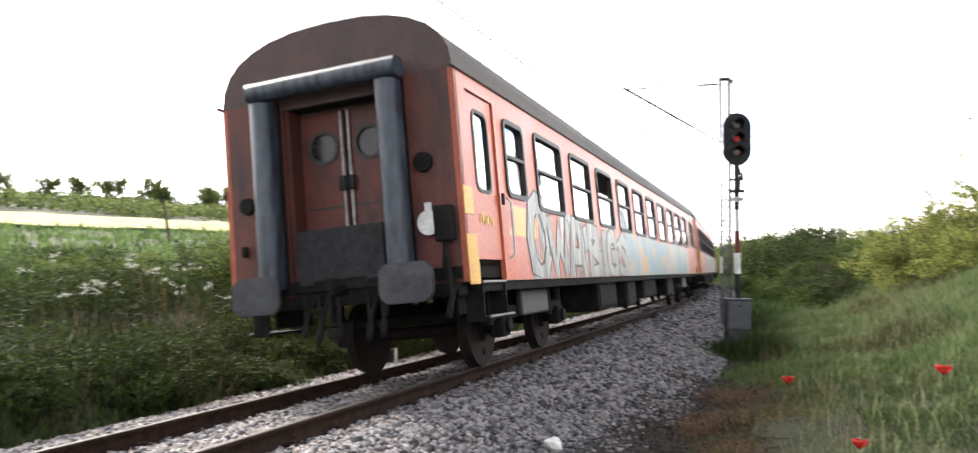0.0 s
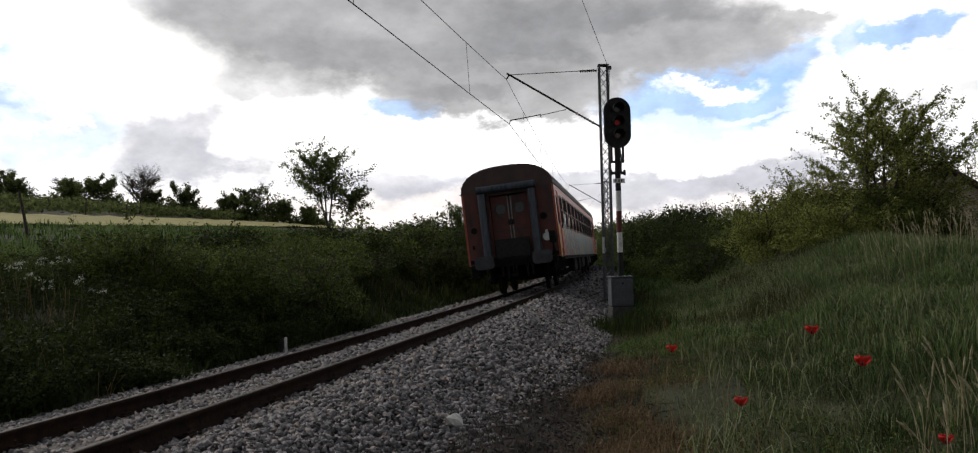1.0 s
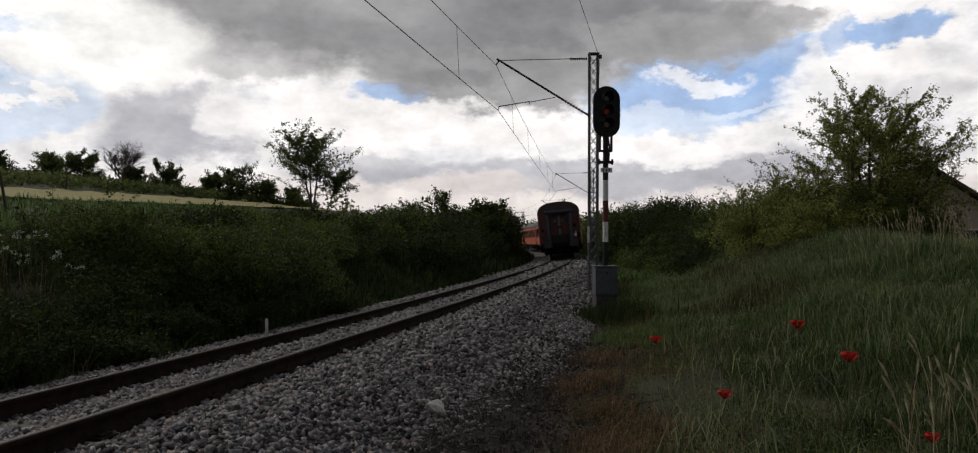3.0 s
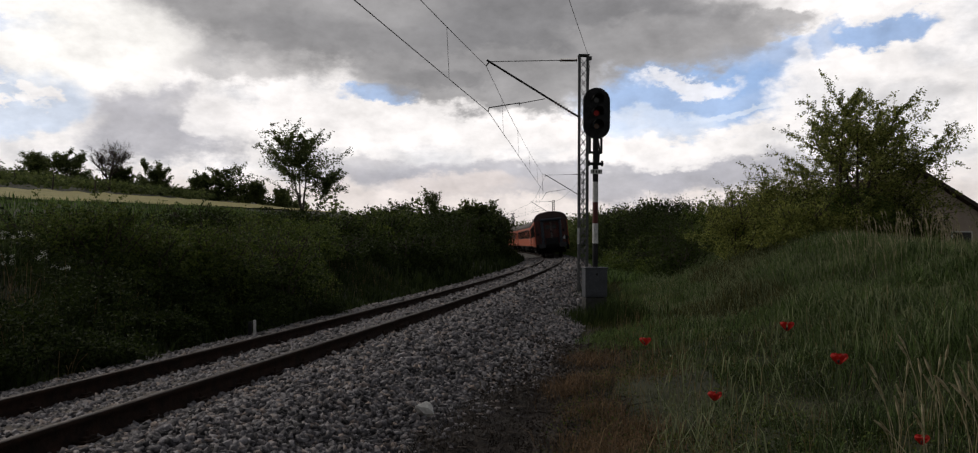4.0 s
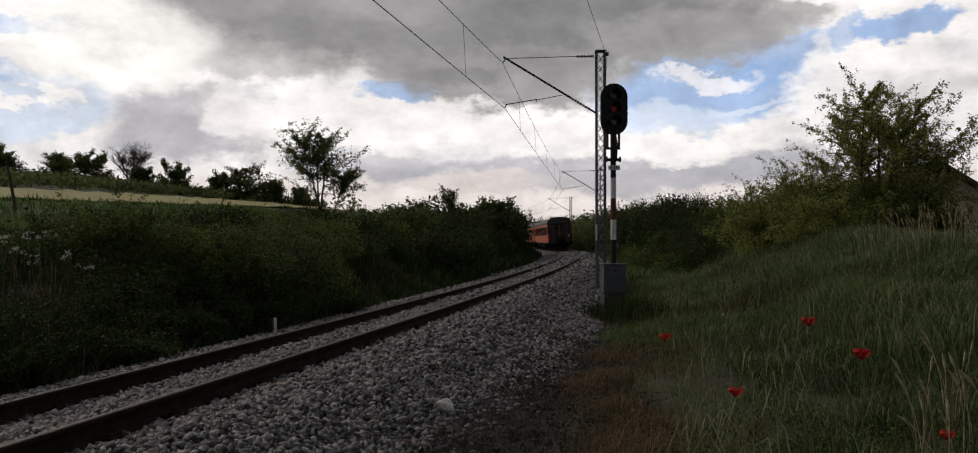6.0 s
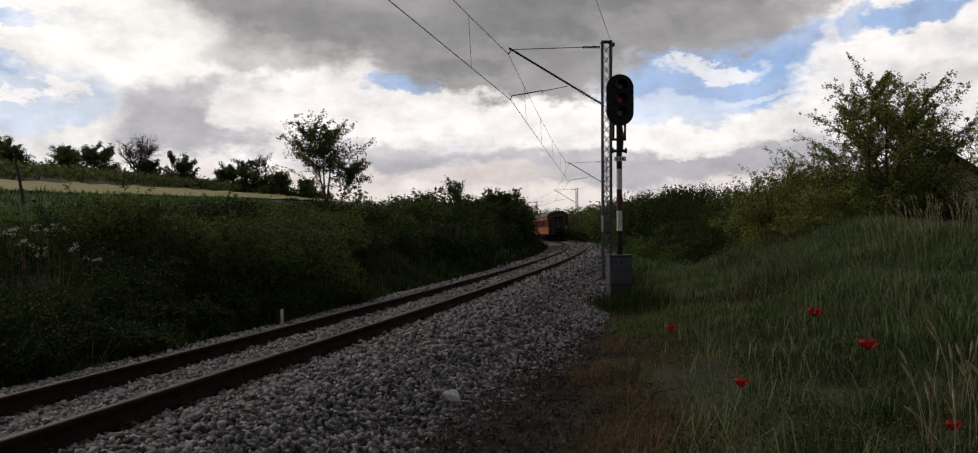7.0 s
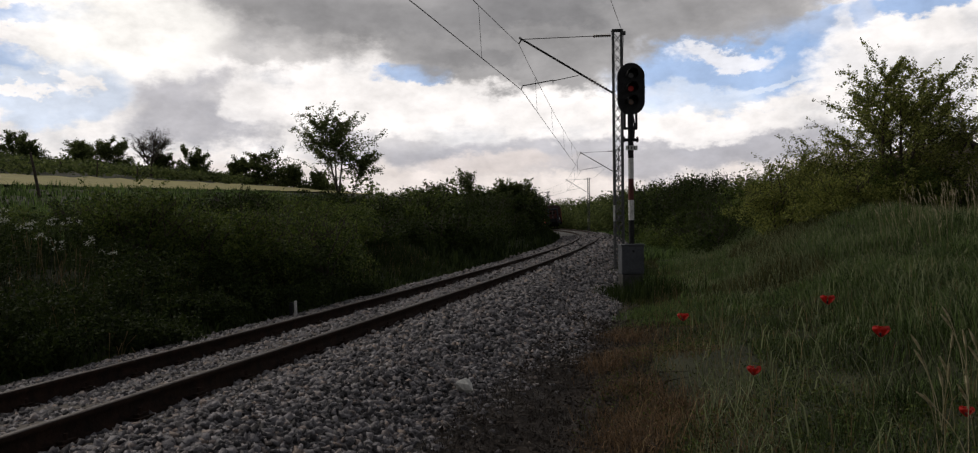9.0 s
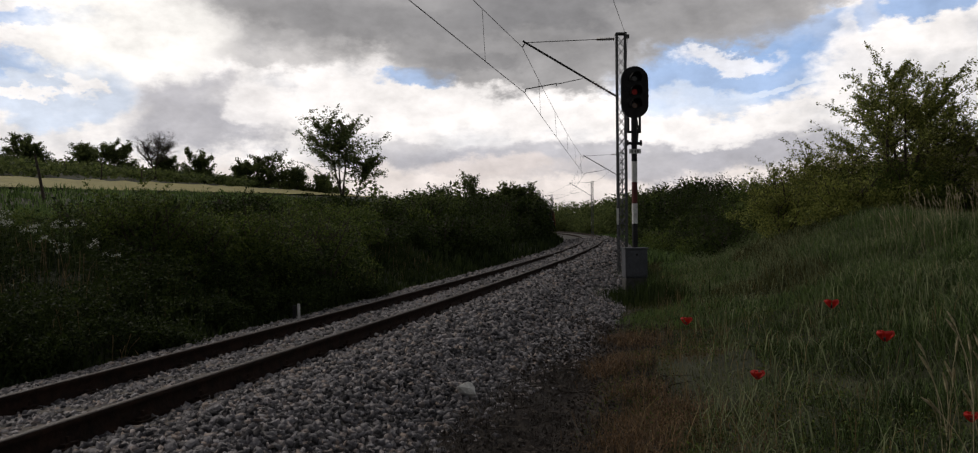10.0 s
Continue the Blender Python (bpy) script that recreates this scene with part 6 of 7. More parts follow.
def build_left_shrubs():
    lab = "dense dark green shrub on the railway bank, shade in its leaf colour"
    rng = np.random.default_rng(41)
    i = 0
    for s in np.arange(15, 82, 2.3):
        for u, back in ((-4.7, 0), (-7.2, 1), (-10.0, 2)):
            if back == 2 and s < 24:
                continue
            ss, uu = s + rng.uniform(-0.8, 0.8), u + rng.uniform(-0.6, 0.6)
            if back == 0 and s > 48:
                uu -= 0.8
            p = su(ss, uu)
            top = 1.12 + 0.042 * p.y + rng.uniform(-0.4, 0.25) - (0.8 if back == 0 and s < 45 else 0.25 if back == 0 else 0)
            if s > 60 and back < 2:
                top += 0.35
            i += 1
            size = 0.075 if s < 28 else 0.11 if s < 50 else 0.2
            # leaf colour gives the shaded face in front and the lit tops behind
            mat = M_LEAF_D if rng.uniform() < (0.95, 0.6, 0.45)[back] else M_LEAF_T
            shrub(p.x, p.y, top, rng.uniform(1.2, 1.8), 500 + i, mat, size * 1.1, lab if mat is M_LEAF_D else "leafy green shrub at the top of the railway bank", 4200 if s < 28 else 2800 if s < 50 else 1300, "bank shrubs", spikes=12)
    # low growth nearer the camera on the left bank
    low_growth = {}
    for s in np.arange(-2.0, 17, 1.25):
        for u in (-2.95, -3.8, -5.3, -7.0, -9.0):
            p = su(s + rng.uniform(-0.5, 0.5), u + rng.uniform(-0.6, 0.6))
            i += 1
            g = gz(p.x, p.y)
            # growth near the track takes the shade-darkened leaves, upper growth the greener
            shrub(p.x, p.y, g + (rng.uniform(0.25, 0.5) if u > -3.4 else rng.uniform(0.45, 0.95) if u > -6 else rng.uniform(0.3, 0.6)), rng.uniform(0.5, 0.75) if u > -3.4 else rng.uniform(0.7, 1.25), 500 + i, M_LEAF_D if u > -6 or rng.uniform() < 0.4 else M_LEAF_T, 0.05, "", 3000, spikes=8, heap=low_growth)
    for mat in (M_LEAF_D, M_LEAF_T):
        tagged(part_me("bank_undergrowth", leaf_mesh("bank_undergrowth", np.concatenate(low_growth[mat.name]), 0.05, rng), mat), "low dark leafy growth on the railway bank, shade in its leaf colour" if mat is M_LEAF_D else "low green leafy growth on the upper bank", "undergrowth", kind="stuff")
    # the lighter bush that arches out of the bank
    for x, y, top, r, n in ((-6.3, 14.2, 1.75, 1.0, 3200), (-5.3, 14.6, 1.6, 1.1, 3600), (-4.5, 15.6, 1.6, 1.1, 3600), (-7.3, 15.2, 1.7, 1.1, 3000), (-3.6, 17.2, 1.6, 1.1, 3200)):
        i += 1
        shrub(x, y, top, r, 500 + i, M_LEAF_T, 0.06, "lighter green arching bush on the railway bank", n, spikes=26)
    feathery(-6.2, 14.0, 1.7, 1.0, 68, M_LEAF_T, 0.055, "slender arching bush on the railway bank", 46, 90, 5, 0.2, 1.0, name="shrub", category="shrub", rise=0.8, fork=0.4)
    feathery(-4.6, 15.0, 1.4, 1.0, 69, M_LEAF_T, 0.055, "slender arching bush on the railway bank", 46, 90, 5, 0.2, 1.0, name="shrub", category="shrub", rise=0.8, fork=0.4)


def build_right_shrubs():
    rng = np.random.default_rng(77)
    lab = "yellow-green leafy shrub along the bank top"
    i = 0
    for s in np.arange(24, 100, 2.2):
        for row in (0, 1):
            u = (10.2 if row else 8.7) + rng.uniform(-0.6, 0.6) - float(np.interp(s, [45, 62], [0, 2.2]))
            p = su(s + rng.uniform(-0.7, 0.7), u)
            top = np.interp(s, [24, 28, 38, 50, 62, 80, 100], [3.3, 3.4, 3.4, 3.8, 4.7, 5.0, 5.5]) + rng.uniform(-0.35, 0.35) - (0 if row else 1.0)
            i += 1
            size = 0.075 if s < 36 else 0.12 if s < 60 else 0.22
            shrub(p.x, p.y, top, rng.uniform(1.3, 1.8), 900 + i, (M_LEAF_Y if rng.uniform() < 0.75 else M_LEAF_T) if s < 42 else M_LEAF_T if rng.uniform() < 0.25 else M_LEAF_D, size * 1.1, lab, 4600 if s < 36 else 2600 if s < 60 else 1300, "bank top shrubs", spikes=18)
    # lower dark growth coming down the bank towards the track
    for s in np.arange(29, 74, 1.9):
        for row in (0, 1):
            p = su(s + rng.uniform(-0.6, 0.6), (5.3 if row else 7.2) + rng.uniform(-0.5, 0.5) + float(np.interp(s, [29, 36, 50], [1.1, 0.2, -0.7])))
            g = gz(p.x, p.y)
            i += 1
            shrub(p.x, p.y, g + (rng.uniform(0.8, 1.3) if row else rng.uniform(1.2, 1.8)), rng.uniform(0.9, 1.4), 900 + i, M_LEAF_D if rng.uniform() < 0.75 else M_LEAF_T, 0.09 if s < 45 else 0.15, "dark low shrub coming down the bank", 2200 if s < 45 else 1300, "low shrubs down the bank", spikes=12)
    # the outer side of the curve, beyond the bank
    far_bushes = {}
    for s in np.arange(100, 190, 2.6):
        for row in (0, 1):
            p = su(s + rng.uniform(-1, 1), (8.0 if row else 4.9) + rng.uniform(-0.5, 0.8))
            i += 1
            shrub(p.x, p.y, (5.4 if row else 3.6) + rng.uniform(-0.6, 0.6), 2.2, 900 + i, M_LEAF_F, 0.42, "", 520, spikes=6, heap=far_bushes)
    tagged(part_me("far_bushes", leaf_mesh("far_bushes", np.concatenate(far_bushes[M_LEAF_F.name]), 0.42, rng), M_LEAF_F), "dark green bushes along the outside of the curve", "bushes", kind="stuff")
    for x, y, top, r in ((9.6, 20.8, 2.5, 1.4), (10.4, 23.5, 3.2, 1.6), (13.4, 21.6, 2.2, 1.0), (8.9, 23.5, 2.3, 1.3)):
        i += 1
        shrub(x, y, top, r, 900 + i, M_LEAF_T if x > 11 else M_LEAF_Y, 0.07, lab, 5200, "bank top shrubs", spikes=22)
    # the lightened leaves put the light on these crowns into their colour
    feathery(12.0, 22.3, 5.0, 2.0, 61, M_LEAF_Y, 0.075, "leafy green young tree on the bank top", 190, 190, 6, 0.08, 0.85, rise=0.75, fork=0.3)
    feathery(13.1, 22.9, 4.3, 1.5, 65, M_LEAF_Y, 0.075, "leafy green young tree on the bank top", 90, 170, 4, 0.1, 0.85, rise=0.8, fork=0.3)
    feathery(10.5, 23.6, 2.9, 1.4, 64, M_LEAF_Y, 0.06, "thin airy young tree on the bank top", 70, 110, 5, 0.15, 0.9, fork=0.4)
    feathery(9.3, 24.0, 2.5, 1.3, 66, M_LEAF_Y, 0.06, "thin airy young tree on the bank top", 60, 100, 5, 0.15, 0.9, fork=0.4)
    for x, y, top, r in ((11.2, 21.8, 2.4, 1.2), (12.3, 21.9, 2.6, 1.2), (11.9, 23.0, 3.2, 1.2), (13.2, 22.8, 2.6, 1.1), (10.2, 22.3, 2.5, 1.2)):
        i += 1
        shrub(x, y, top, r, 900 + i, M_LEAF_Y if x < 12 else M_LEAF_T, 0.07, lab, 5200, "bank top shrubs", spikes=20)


def build_trees():
    # lone walnut-like tree above the bank, with a second leaning stem
    feathery(-11.6, 62.0, 7.1, 3.4, 33, M_LEAF_F, 0.19, "lone broad-crowned tree at the field edge", 74, 110, 3, 0.42, 1.0, (0.0, 0), rise=0.62, fork=0.3)
    feathery(-10.9, 62.3, 4.6, 2.2, 38, M_LEAF_F, 0.19, "slender tree leaning away from its taller neighbour", 30, 90, 1, 0.5, 1.2, (0.5, 0), rise=0.6)
    feathery(-1.1, 55.0, 4.7, 1.3, 35, M_LEAF_F, 0.15, "small ragged tree rising out of the bank shrubs", 30, 60, 2, 0.45, 1.2)
    feathery(-3.7, 56.0, 2.9, 1.0, 36, M_LEAF_F, 0.15, "small ragged tree rising out of the bank shrubs", 26, 60, 3, 0.3, 1.2)
    feathery(2.1, 60.0, 3.7, 1.6, 37, M_LEAF_F, 0.24, "dense dark tree rising out of the bank shrubs", 60, 90, 4, 0.2, 1.0)
    lab = "dark round-crowned tree on the hillside"
    k = 0
    for x, y, h, n in ((-27.0, 95, 5.2, 2200), (-30.5, 96, 3.6, 1800), (-24.0, 97, 3.4, 1800), (-20.5, 96, 2.6, 1200), (-33.9, 90, 4.2, 2600), (-43.3, 90, 4.6, 2400), (-47.5, 92, 3.6, 2000), (-52.5, 100, 4.4, 2200),
                       (-57.0, 98, 3.8, 2200), (-61.0, 100, 5.0, 2600), (-66, 100, 5.2, 2600), (-72, 102, 5.4, 2600), (-38.6, 92, 3.0, 1500), (-78, 101, 5.2, 2200), (-86, 104, 6.0, 2400), (-95, 104, 5.5, 2400)):
        k += 1
        feathery(x, y, h * 0.95, h * 0.42, 200 + k, M_LEAF_F, 0.24, lab, 50, 110, 3, 0.15, 0.8, group="hillside trees", rise=0.8, fork=0.3)
        shrub(x + 1.2, y + 1, gz(x, y) + h * 0.42, 1.6, 3000 + k, M_LEAF_F, 0.27, "dark bush among the hillside trees", 700, "hillside bushes")
        shrub(x - 1.8, y + 2, gz(x, y) + h * 0.35, 1.4, 3100 + k, M_LEAF_F, 0.27, "dark bush among the hillside trees", 600, "hillside bushes")
    tree("broadleaf_tree", -35.2, 82, 5.6, 251, "few leaves on bare twigs", 120, 0.2, "nearly bare pale tree on the hillside", M_LEAF_F, 0.8, 2, (0, 0), 4, 0.36, 4)
    # hedge strip behind the field
    rng = np.random.default_rng(8)
    pts = []
    for s in np.arange(-25, 115, 0.55):
        u = -39 - rng.uniform(0, 16)
        p = su(s, u)
        g = gz(p.x, p.y)
        q = rng.normal(size=(110, 3)) * np.array([0.9, 0.9, 0.25])
        pts.append(q + np.array([p.x, p.y, g + 0.3 + rng.uniform(0, 0.5)]))
    tagged(part_me("hillside_scrub", leaf_mesh("hillside_scrub", np.concatenate(pts), 0.4, rng), M_LEAF_F), "dark rough scrub behind the crop field", "scrub", kind="stuff")
    # woods beyond the curve
    pts = []
    for k in range(300):
        s, u = rng.uniform(112, 330), rng.choice([-1, 1]) * rng.uniform(5, 60)
        p = su(s, u)
        if p.y < 112:
            continue
        g = gz(p.x, p.y) if u > 0 else min(gz(p.x, p.y), 3.0)
        h = rng.uniform(3.5, 5.8)
        q = rng.normal(size=(170, 3))
        q /= np.linalg.norm(q, axis=1, keepdims=True)
        pts.append(q * rng.uniform(0.5, 1.0, (170, 1)) * np.array([2.2, 2.2, h * 0.5]) + np.array([p.x, p.y, g + h * 0.5]))
    tagged(part_me("distant_woods", leaf_mesh("distant_woods", np.concatenate(pts), 0.7, rng), M_LEAF_F), "dark green woods beyond the curve of the track", "woods", kind="stuff")


def build_foot_weeds():
    """Taller dark growth round the foot of the signal and the mast."""
    rng = np.random.default_rng(31)
    x = np.r_[rng.normal(3.1, 0.5, 1800), rng.normal(4.1, 0.5, 1400)]
    y = np.r_[rng.normal(16.6, 0.6, 1800), rng.normal(23.6, 0.8, 1400)]
    blades("foot_weeds", x, y, 0.5, 0.014, M_WEED, "dark tall weeds round the signal foot", 33, 0.35, "weeds")


build_grass()
build_foot_weeds()
build_left_shrubs()
build_right_shrubs()
build_trees()


# ---- small things ----
def build_poppy(x, y, zc, r, seed):
    rng = np.random.default_rng(seed)
    g = gz(x, y)
    h = max(0.2, zc + 0.05 - g)
    t = thing("poppy", Matrix.Translation((x, y, g)), "bright red wild poppy in the bank grass", "flower", "poppies")
    bm = bmesh.new()
    r = r * 1.4
    lean = rng.uniform(-0.04, 0.04)
    tube(bm, [(0, 0, -0.03), (lean, 0.01, h * 0.5), (0, 0, h - 0.01)], 0.003, 5)
    part("stem", bm, M_STEM, t)
    for k in range(4):
        bm = bmesh.new()
        a = radians(90 * k + rng.uniform(-12, 12))
        n = 5
        grid = []
        for i in range(n + 1):
            row = []
            for j in range(n + 1):
                w, l = (j / n - 0.5) * 1.5, i / n
                rad = r * (0.1 + 0.9 * math.sin(l * 2.55)) * (1 - 0.25 * abs(w))
                zz = r * (1.05 * math.sin(l * 1.7) + 0.1 * math.sin(9 * w + k)) - 0.004
                ang = a + w * (0.35 + 0.65 * l)
                row.append(bm.verts.new((rad * math.cos(ang), rad * math.sin(ang), h + zz)))
            grid.append(row)
        for i in range(n):
            for j in range(n):
                bm.faces.new((grid[i][j], grid[i + 1][j], grid[i + 1][j + 1], grid[i][j + 1]))
        part("petal", bm, M_PETAL, t, smooth=True)
    bm = bmesh.new()
    bmesh.ops.create_icosphere(bm, subdivisions=2, radius=r * 0.22, matrix=Matrix.Translation((0, 0, h + r * 0.15)))
    part("seed_pod", bm, M_DARKST, t)


for _k, (_a, _b, _c, _d) in enumerate(((2.87, 6.5, 0.41, 0.046), (2.36, 9.3, -0.08, 0.055), (2.07, 6.0, -0.08, 0.043), (2.55, 5.0, 0.36, 0.043), (2.42, 3.9, 0.12, 0.03))):
    build_poppy(_a, _b, _c, _d, 40 + _k)


def build_seed_grass():
    """Tall pale grass with drooping seed heads, close by on the bank."""
    rng = np.random.default_rng(71)
    segs = []
    spots = [(rng.uniform(2.25, 3.7), rng.uniform(3.4, 5.4)) for _ in range(100)] + [(rng.uniform(7.0, 10.5), rng.uniform(12.5, 16.0)) for _ in range(130)]
    for x, y in spots:
        if x / y < (0.58 if y < 6 else 0.5):
            continue
        g = gz(x, y)
        h = rng.uniform(0.34, 0.6) * (1.0 if y < 6 else 1.5)
        bend = np.array([rng.uniform(-0.1, 0.03), rng.uniform(-0.08, 0.08), 0])
        p = [np.array([x, y, g - 0.02]) + bend * (i / 5) ** 2 * 1.2 + np.array([0, 0, h * i / 5 * (1 - 0.06 * (i / 5) ** 2)]) for i in range(6)]
        for a, b in zip(p[:-1], p[1:]):
            segs.append((tuple(a), tuple(b), 0.0028, 0.0022))
        d = p[-1] - p[-2]
        d /= np.linalg.norm(d)
        q = p[-1]
        for i in range(7):
            d = d + np.array([-0.03, 0.0, -0.04])
            d /= np.linalg.norm(d)
            e = q + d * 0.018
            r = 0.0085 * math.sin(math.pi * (i + 0.8) / 8)
            segs.append((tuple(q), tuple(e), r, r))
            q = e
    tagged(part_me("seed_grass", limbs_mesh("seed_grass", segs, 4), M_SEED), "tall pale grass with drooping seed heads", "grass", kind="stuff")


def build_umbels():
    rng = np.random.default_rng(72)
    segs, pts = [], []
    for k in range(18):
        s, u = rng.uniform(8.0, 11.2), rng.uniform(-5.3, -3.9)
        p = su(s, u)
        g = gz(p.x, p.y)
        h = rng.uniform(0.6, 1.1)
        segs.append(((p.x, p.y, g), (p.x + rng.normal() * 0.05, p.y, g + h), 0.006, 0.004))
        for j in range(4):
            c = np.array([p.x + rng.normal() * 0.07, p.y + rng.normal() * 0.07, g + h + rng.uniform(-0.06, 0.06)])
            q = rng.normal(size=(16, 3)) * np.array([0.024, 0.024, 0.014])
            pts.append(c + q)
    tagged(part_me("white_umbels", leaf_mesh("white_umbels", np.concatenate(pts), 0.02, rng, 0.0, 0.9), M_UMBEL), "white wild umbel flowers on the shaded bank", "flowers", kind="stuff")
    tagged(part_me("umbel_stalks", limbs_mesh("umbel_stalks", segs, 4), M_STEM), "green stalks of the white umbel flowers", "flowers", kind="stuff")


def build_small():
    # pale stone on the ballast
    bm = bmesh.new()
    bmesh.ops.create_icosphere(bm, subdivisions=1, radius=0.085)
    for v in bm.verts:
        v.co *= 1 + 0.6 * noise.noise(v.co * 17) + 0.15 * noise.noise(v.co * 41)
        v.co.z *= 0.8
    x, y = -0.19, 6.72
    u, _ = lateral(x, y)
    st = tagged(part("limestone_block", bm, M_PALE), "pale angular stone lying on the ballast", "stone")
    st.location = (x, y, float(bed_z(u)[0]) + 0.085)
    # white marker post across the track
    x, y = -3.2, 13.0
    g = float(bed_z(lateral(x, y)[0])[0])
    mp = thing("marker_post", Matrix.Translation((x, y, -0.5)), "short white marker post beside the rail", "post")
    bm = bmesh.new()
    box(bm, 0, 0, 0.17, 0.042, 0.042, 0.44, Matrix.Rotation(radians(-1.5), 3, "Y"), bevel=0.006)
    part("stake", bm, M_WHITE, mp)
    bm = bmesh.new()
    box(bm, -0.09, 0.05, 0.16, 0.06, 0.05, 0.4, bevel=0.008)
    part("back_stake", bm, M_DARKST, mp, "dark stake behind it")
    # leaning dead pole and a few fence posts by the field
    for k, (x, y, h, l) in enumerate(((-17.2, 30.0, 1.9, -11), (-31.0, 62, 1.3, 3), (-36.0, 66, 1.3, -4), (-41.0, 70, 1.3, 2), (-46.5, 73, 1.3, 0), (-26.0, 58, 1.2, 2))):
        g = gz(x, y)
        f = tagged(part_me("wooden_post", limbs_mesh("wooden_post", [((0, 0, -0.2), (0.02, 0, h * 0.5), 0.06, 0.055), ((0.02, 0, h * 0.5), (0, 0.02, h), 0.055, 0.04)], 8), M_BARK), "leaning weathered wooden post at the field edge" if k == 0 else "weathered wooden fence post at the field", "post", "" if k == 0 else "fence posts")
        f.matrix_basis = Matrix.Translation((x, y, g)) @ Matrix.Rotation(radians(l), 4, "Y")
    # dry twigs and dark litter at the ballast edge
    rng = np.random.default_rng(9)
    segs = []
    for k in range(260):
        s, u = rng.uniform(3.0, 11), rng.uniform(2.5, 4.0)
        p = su(s, u)
        z = max(gz(p.x, p.y), float(bed_z(np.array([u]))[0])) + rng.uniform(0.01, 0.06)
        a, l = rng.uniform(0, 6.28), rng.uniform(0.1, 0.4)
        q = (p.x + l * math.cos(a), p.y + l * math.sin(a), z + rng.uniform(-0.02, 0.08))
        segs.append(((p.x, p.y, z), q, rng.uniform(0.003, 0.008), 0.002))
    x, y, s, u = scatter(rng, 11000, 2.5, 14, 2.5, 4.1)
    keep = clumped(x, y, 0.35, 1.1, 0.4)
    x, y = x[keep], y[keep]
    c = np.c_[x, y, np.maximum(ground_z(x, y), bed_z(lateral(x, y)[0])) + rng.uniform(0.01, 0.07, len(x))]
    x, y, s, u = scatter(rng, 15000, 2.5, 12, 2.35, 3.9)
    keep = u > ballast_edge(s) - 0.15
    x, y, u = x[keep], y[keep], u[keep]
    blades("dead_straw", x, y, 0.13, 0.006, M_TWIG, "matted dark dead straw at the ballast edge", 13, 1.1, "straw", np.maximum(ground_z(x, y), bed_z(u)) + 0.03)
    tagged(part_me("dead_leaf_litter", leaf_mesh("dead_leaf_litter", c, 0.045, rng), M_TWIG), "dark dead leaves and litter at the ballast edge", "litter", kind="stuff")
    tagged(part_me("dead_twigs", limbs_mesh("dead_twigs", segs, 5), M_TWIG), "dead twigs lying at the ballast edge", "twigs", kind="stuff")


def build_bank_stalks():
    """A few pale dry stalks that stand out of the dark bank."""
    rng = np.random.default_rng(73)
    segs = []
    for cx, cy, n, h0 in ((-6.4, 11.4, 20, 0.6), (-5.9, 10.6, 10, 0.5), (-5.05, 9.4, 5, 0.5), (-4.6, 9.7, 6, 0.3)):
        for k in range(n):
            x, y = cx + rng.normal() * 0.28, cy + rng.normal() * 0.22
            g = gz(x, y)
            h, lx = h0 * rng.uniform(0.6, 1.2), rng.normal() * 0.1
            a, m, b = (x, y, g - 0.02), (x + lx * 0.4, y, g + h * 0.6), (x + lx, y + rng.normal() * 0.03, g + h)
            segs += [(a, m, 0.005, 0.004), (m, b, 0.004, 0.006)]
    tagged(part_me("dry_stalks", limbs_mesh("dry_stalks", segs, 4), M_STRAW), "pale dry stalks standing in the dark bank", "stalks", kind="stuff")


build_seed_grass()
build_bank_stalks()
build_umbels()
build_small()


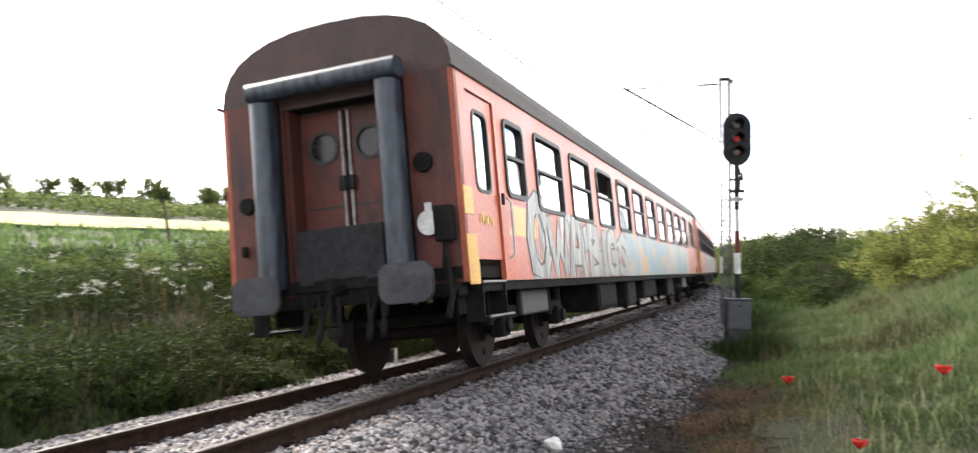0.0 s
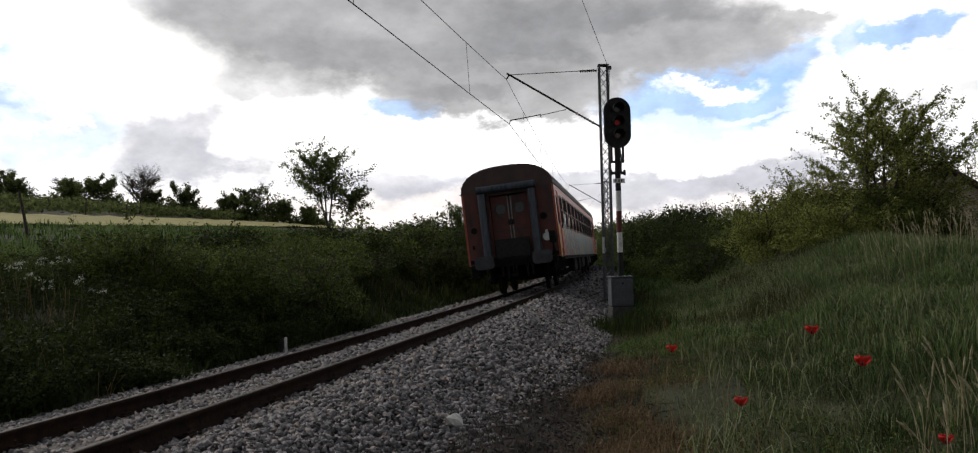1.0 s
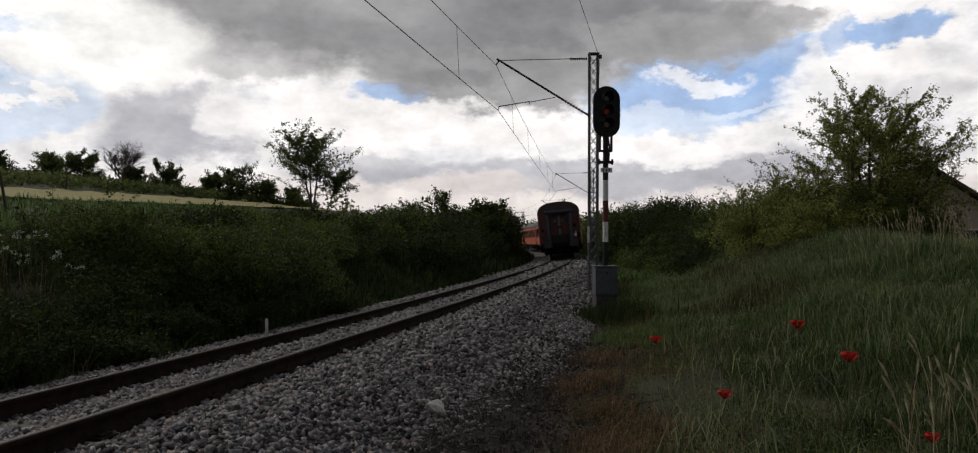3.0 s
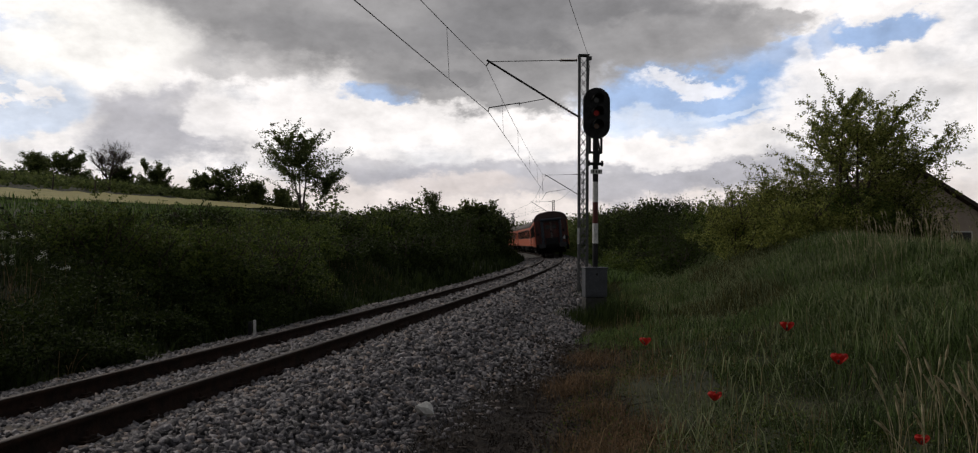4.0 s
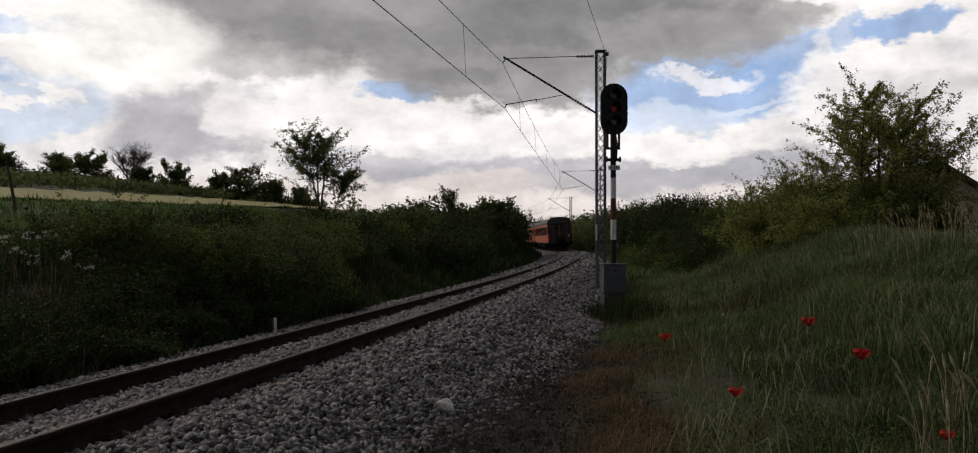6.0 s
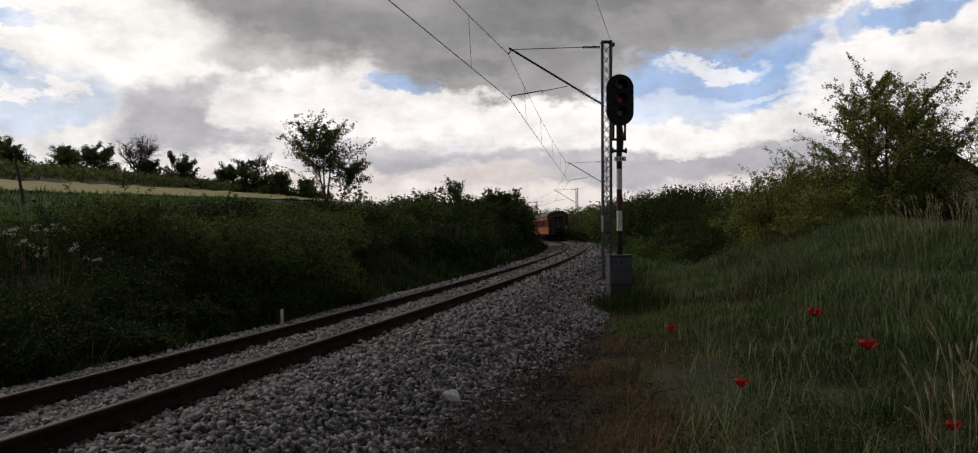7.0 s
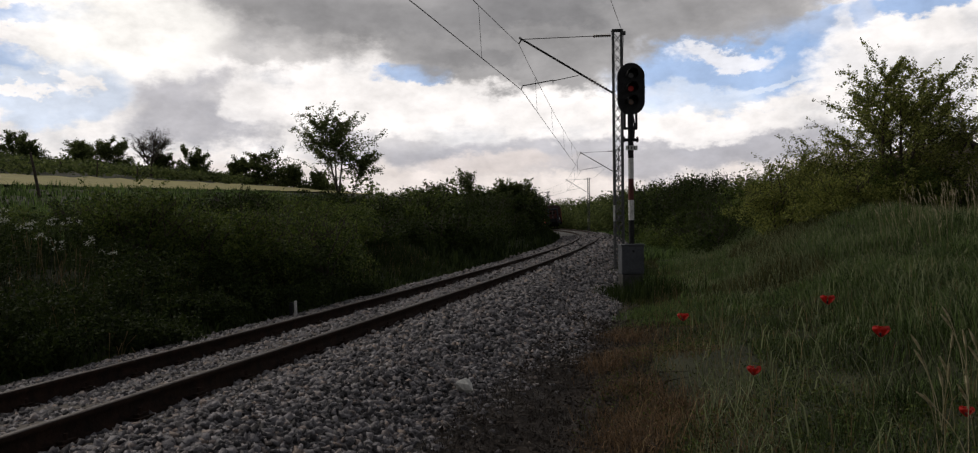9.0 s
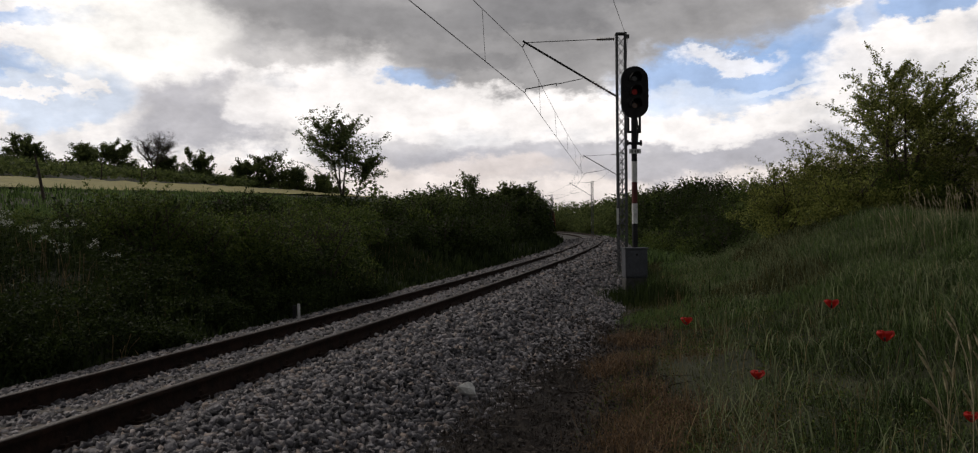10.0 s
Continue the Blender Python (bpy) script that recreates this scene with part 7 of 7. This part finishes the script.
def build_soil():
    """Bare dark earth between the ballast and the grass, with a ragged edge."""
    ss, n = np.arange(-12, 26, 0.15), 9
    pts = []
    for s in ss:
        w0, w1 = float(ballast_edge(s)) - 0.1, 3.75 + 0.35 * noise.noise((s * 0.7, 1.0, 0.0)) + 0.25 * noise.noise((s * 2.3, 4.0, 0.0)) - 0.02 * s
        pts += [su(s, w0 + (w1 - w0) * j / (n - 1)) for j in range(n)]
    x, y = np.array([p.x for p in pts]), np.array([p.y for p in pts])
    z = np.maximum(ground_z(x, y), bed_z(lateral(x, y)[0])) + 0.022 + np.array([0.03 * noise.noise((a * 6, b * 6, 2.0)) for a, b in zip(x, y)])
    idx = np.arange(len(pts)).reshape(len(ss), n)
    f = np.stack([idx[:-1, :-1], idx[:-1, 1:], idx[1:, 1:], idx[1:, :-1]], -1).reshape(-1, 4)
    tagged(part_me("bank_foot_soil", mesh_np("bank_foot_soil", np.c_[x, y, z], f), M_DIRT), "dark bare soil between the ballast and the bank", "ground", kind="structure")


build_soil()
build_stones()


# ---- the train's run ----
def run(t):
    """Metres along the track of the last coach's rear end."""
    ts = np.array([0, 0.2, 0.4, 0.6, 1.0, 2.5, 4.5, 6.5, 7.5])
    ds = np.array([7.91, 11.06, 14.34, 17.57, 23.93, 46.07, 73.31, 99.12, 110.8])
    return float(np.polyval(np.polyfit(ts, ds, 3), t))


def coach_pose(s):
    a, b = su(s + 3.15, 0), su(s + 21.05, 0)
    f = (b - a).normalized()
    r = Vector((f.y, -f.x, 0)) * math.cos(CANT) + Vector((0, 0, math.sin(CANT)))
    up = r.cross(f)
    m = Matrix((r, f, up)).transposed().to_4x4()
    return Matrix.Translation((a + b) / 2) @ m


def motions():
    for k, (coach, axles) in enumerate(COACHES):
        walk(coach, [(t, coach_pose(run(t) + k * 24.7)) for t in np.arange(0, 10.01, 0.1)])
        for ws, y in axles:
            rows = []
            for i in range(301):
                t = i / 30
                rows.append((t, Matrix.Translation((0, y, 0.46)) @ Matrix.Rotation(-run(t) / 0.46, 4, "X")))
            walk(ws, rows)


motions()
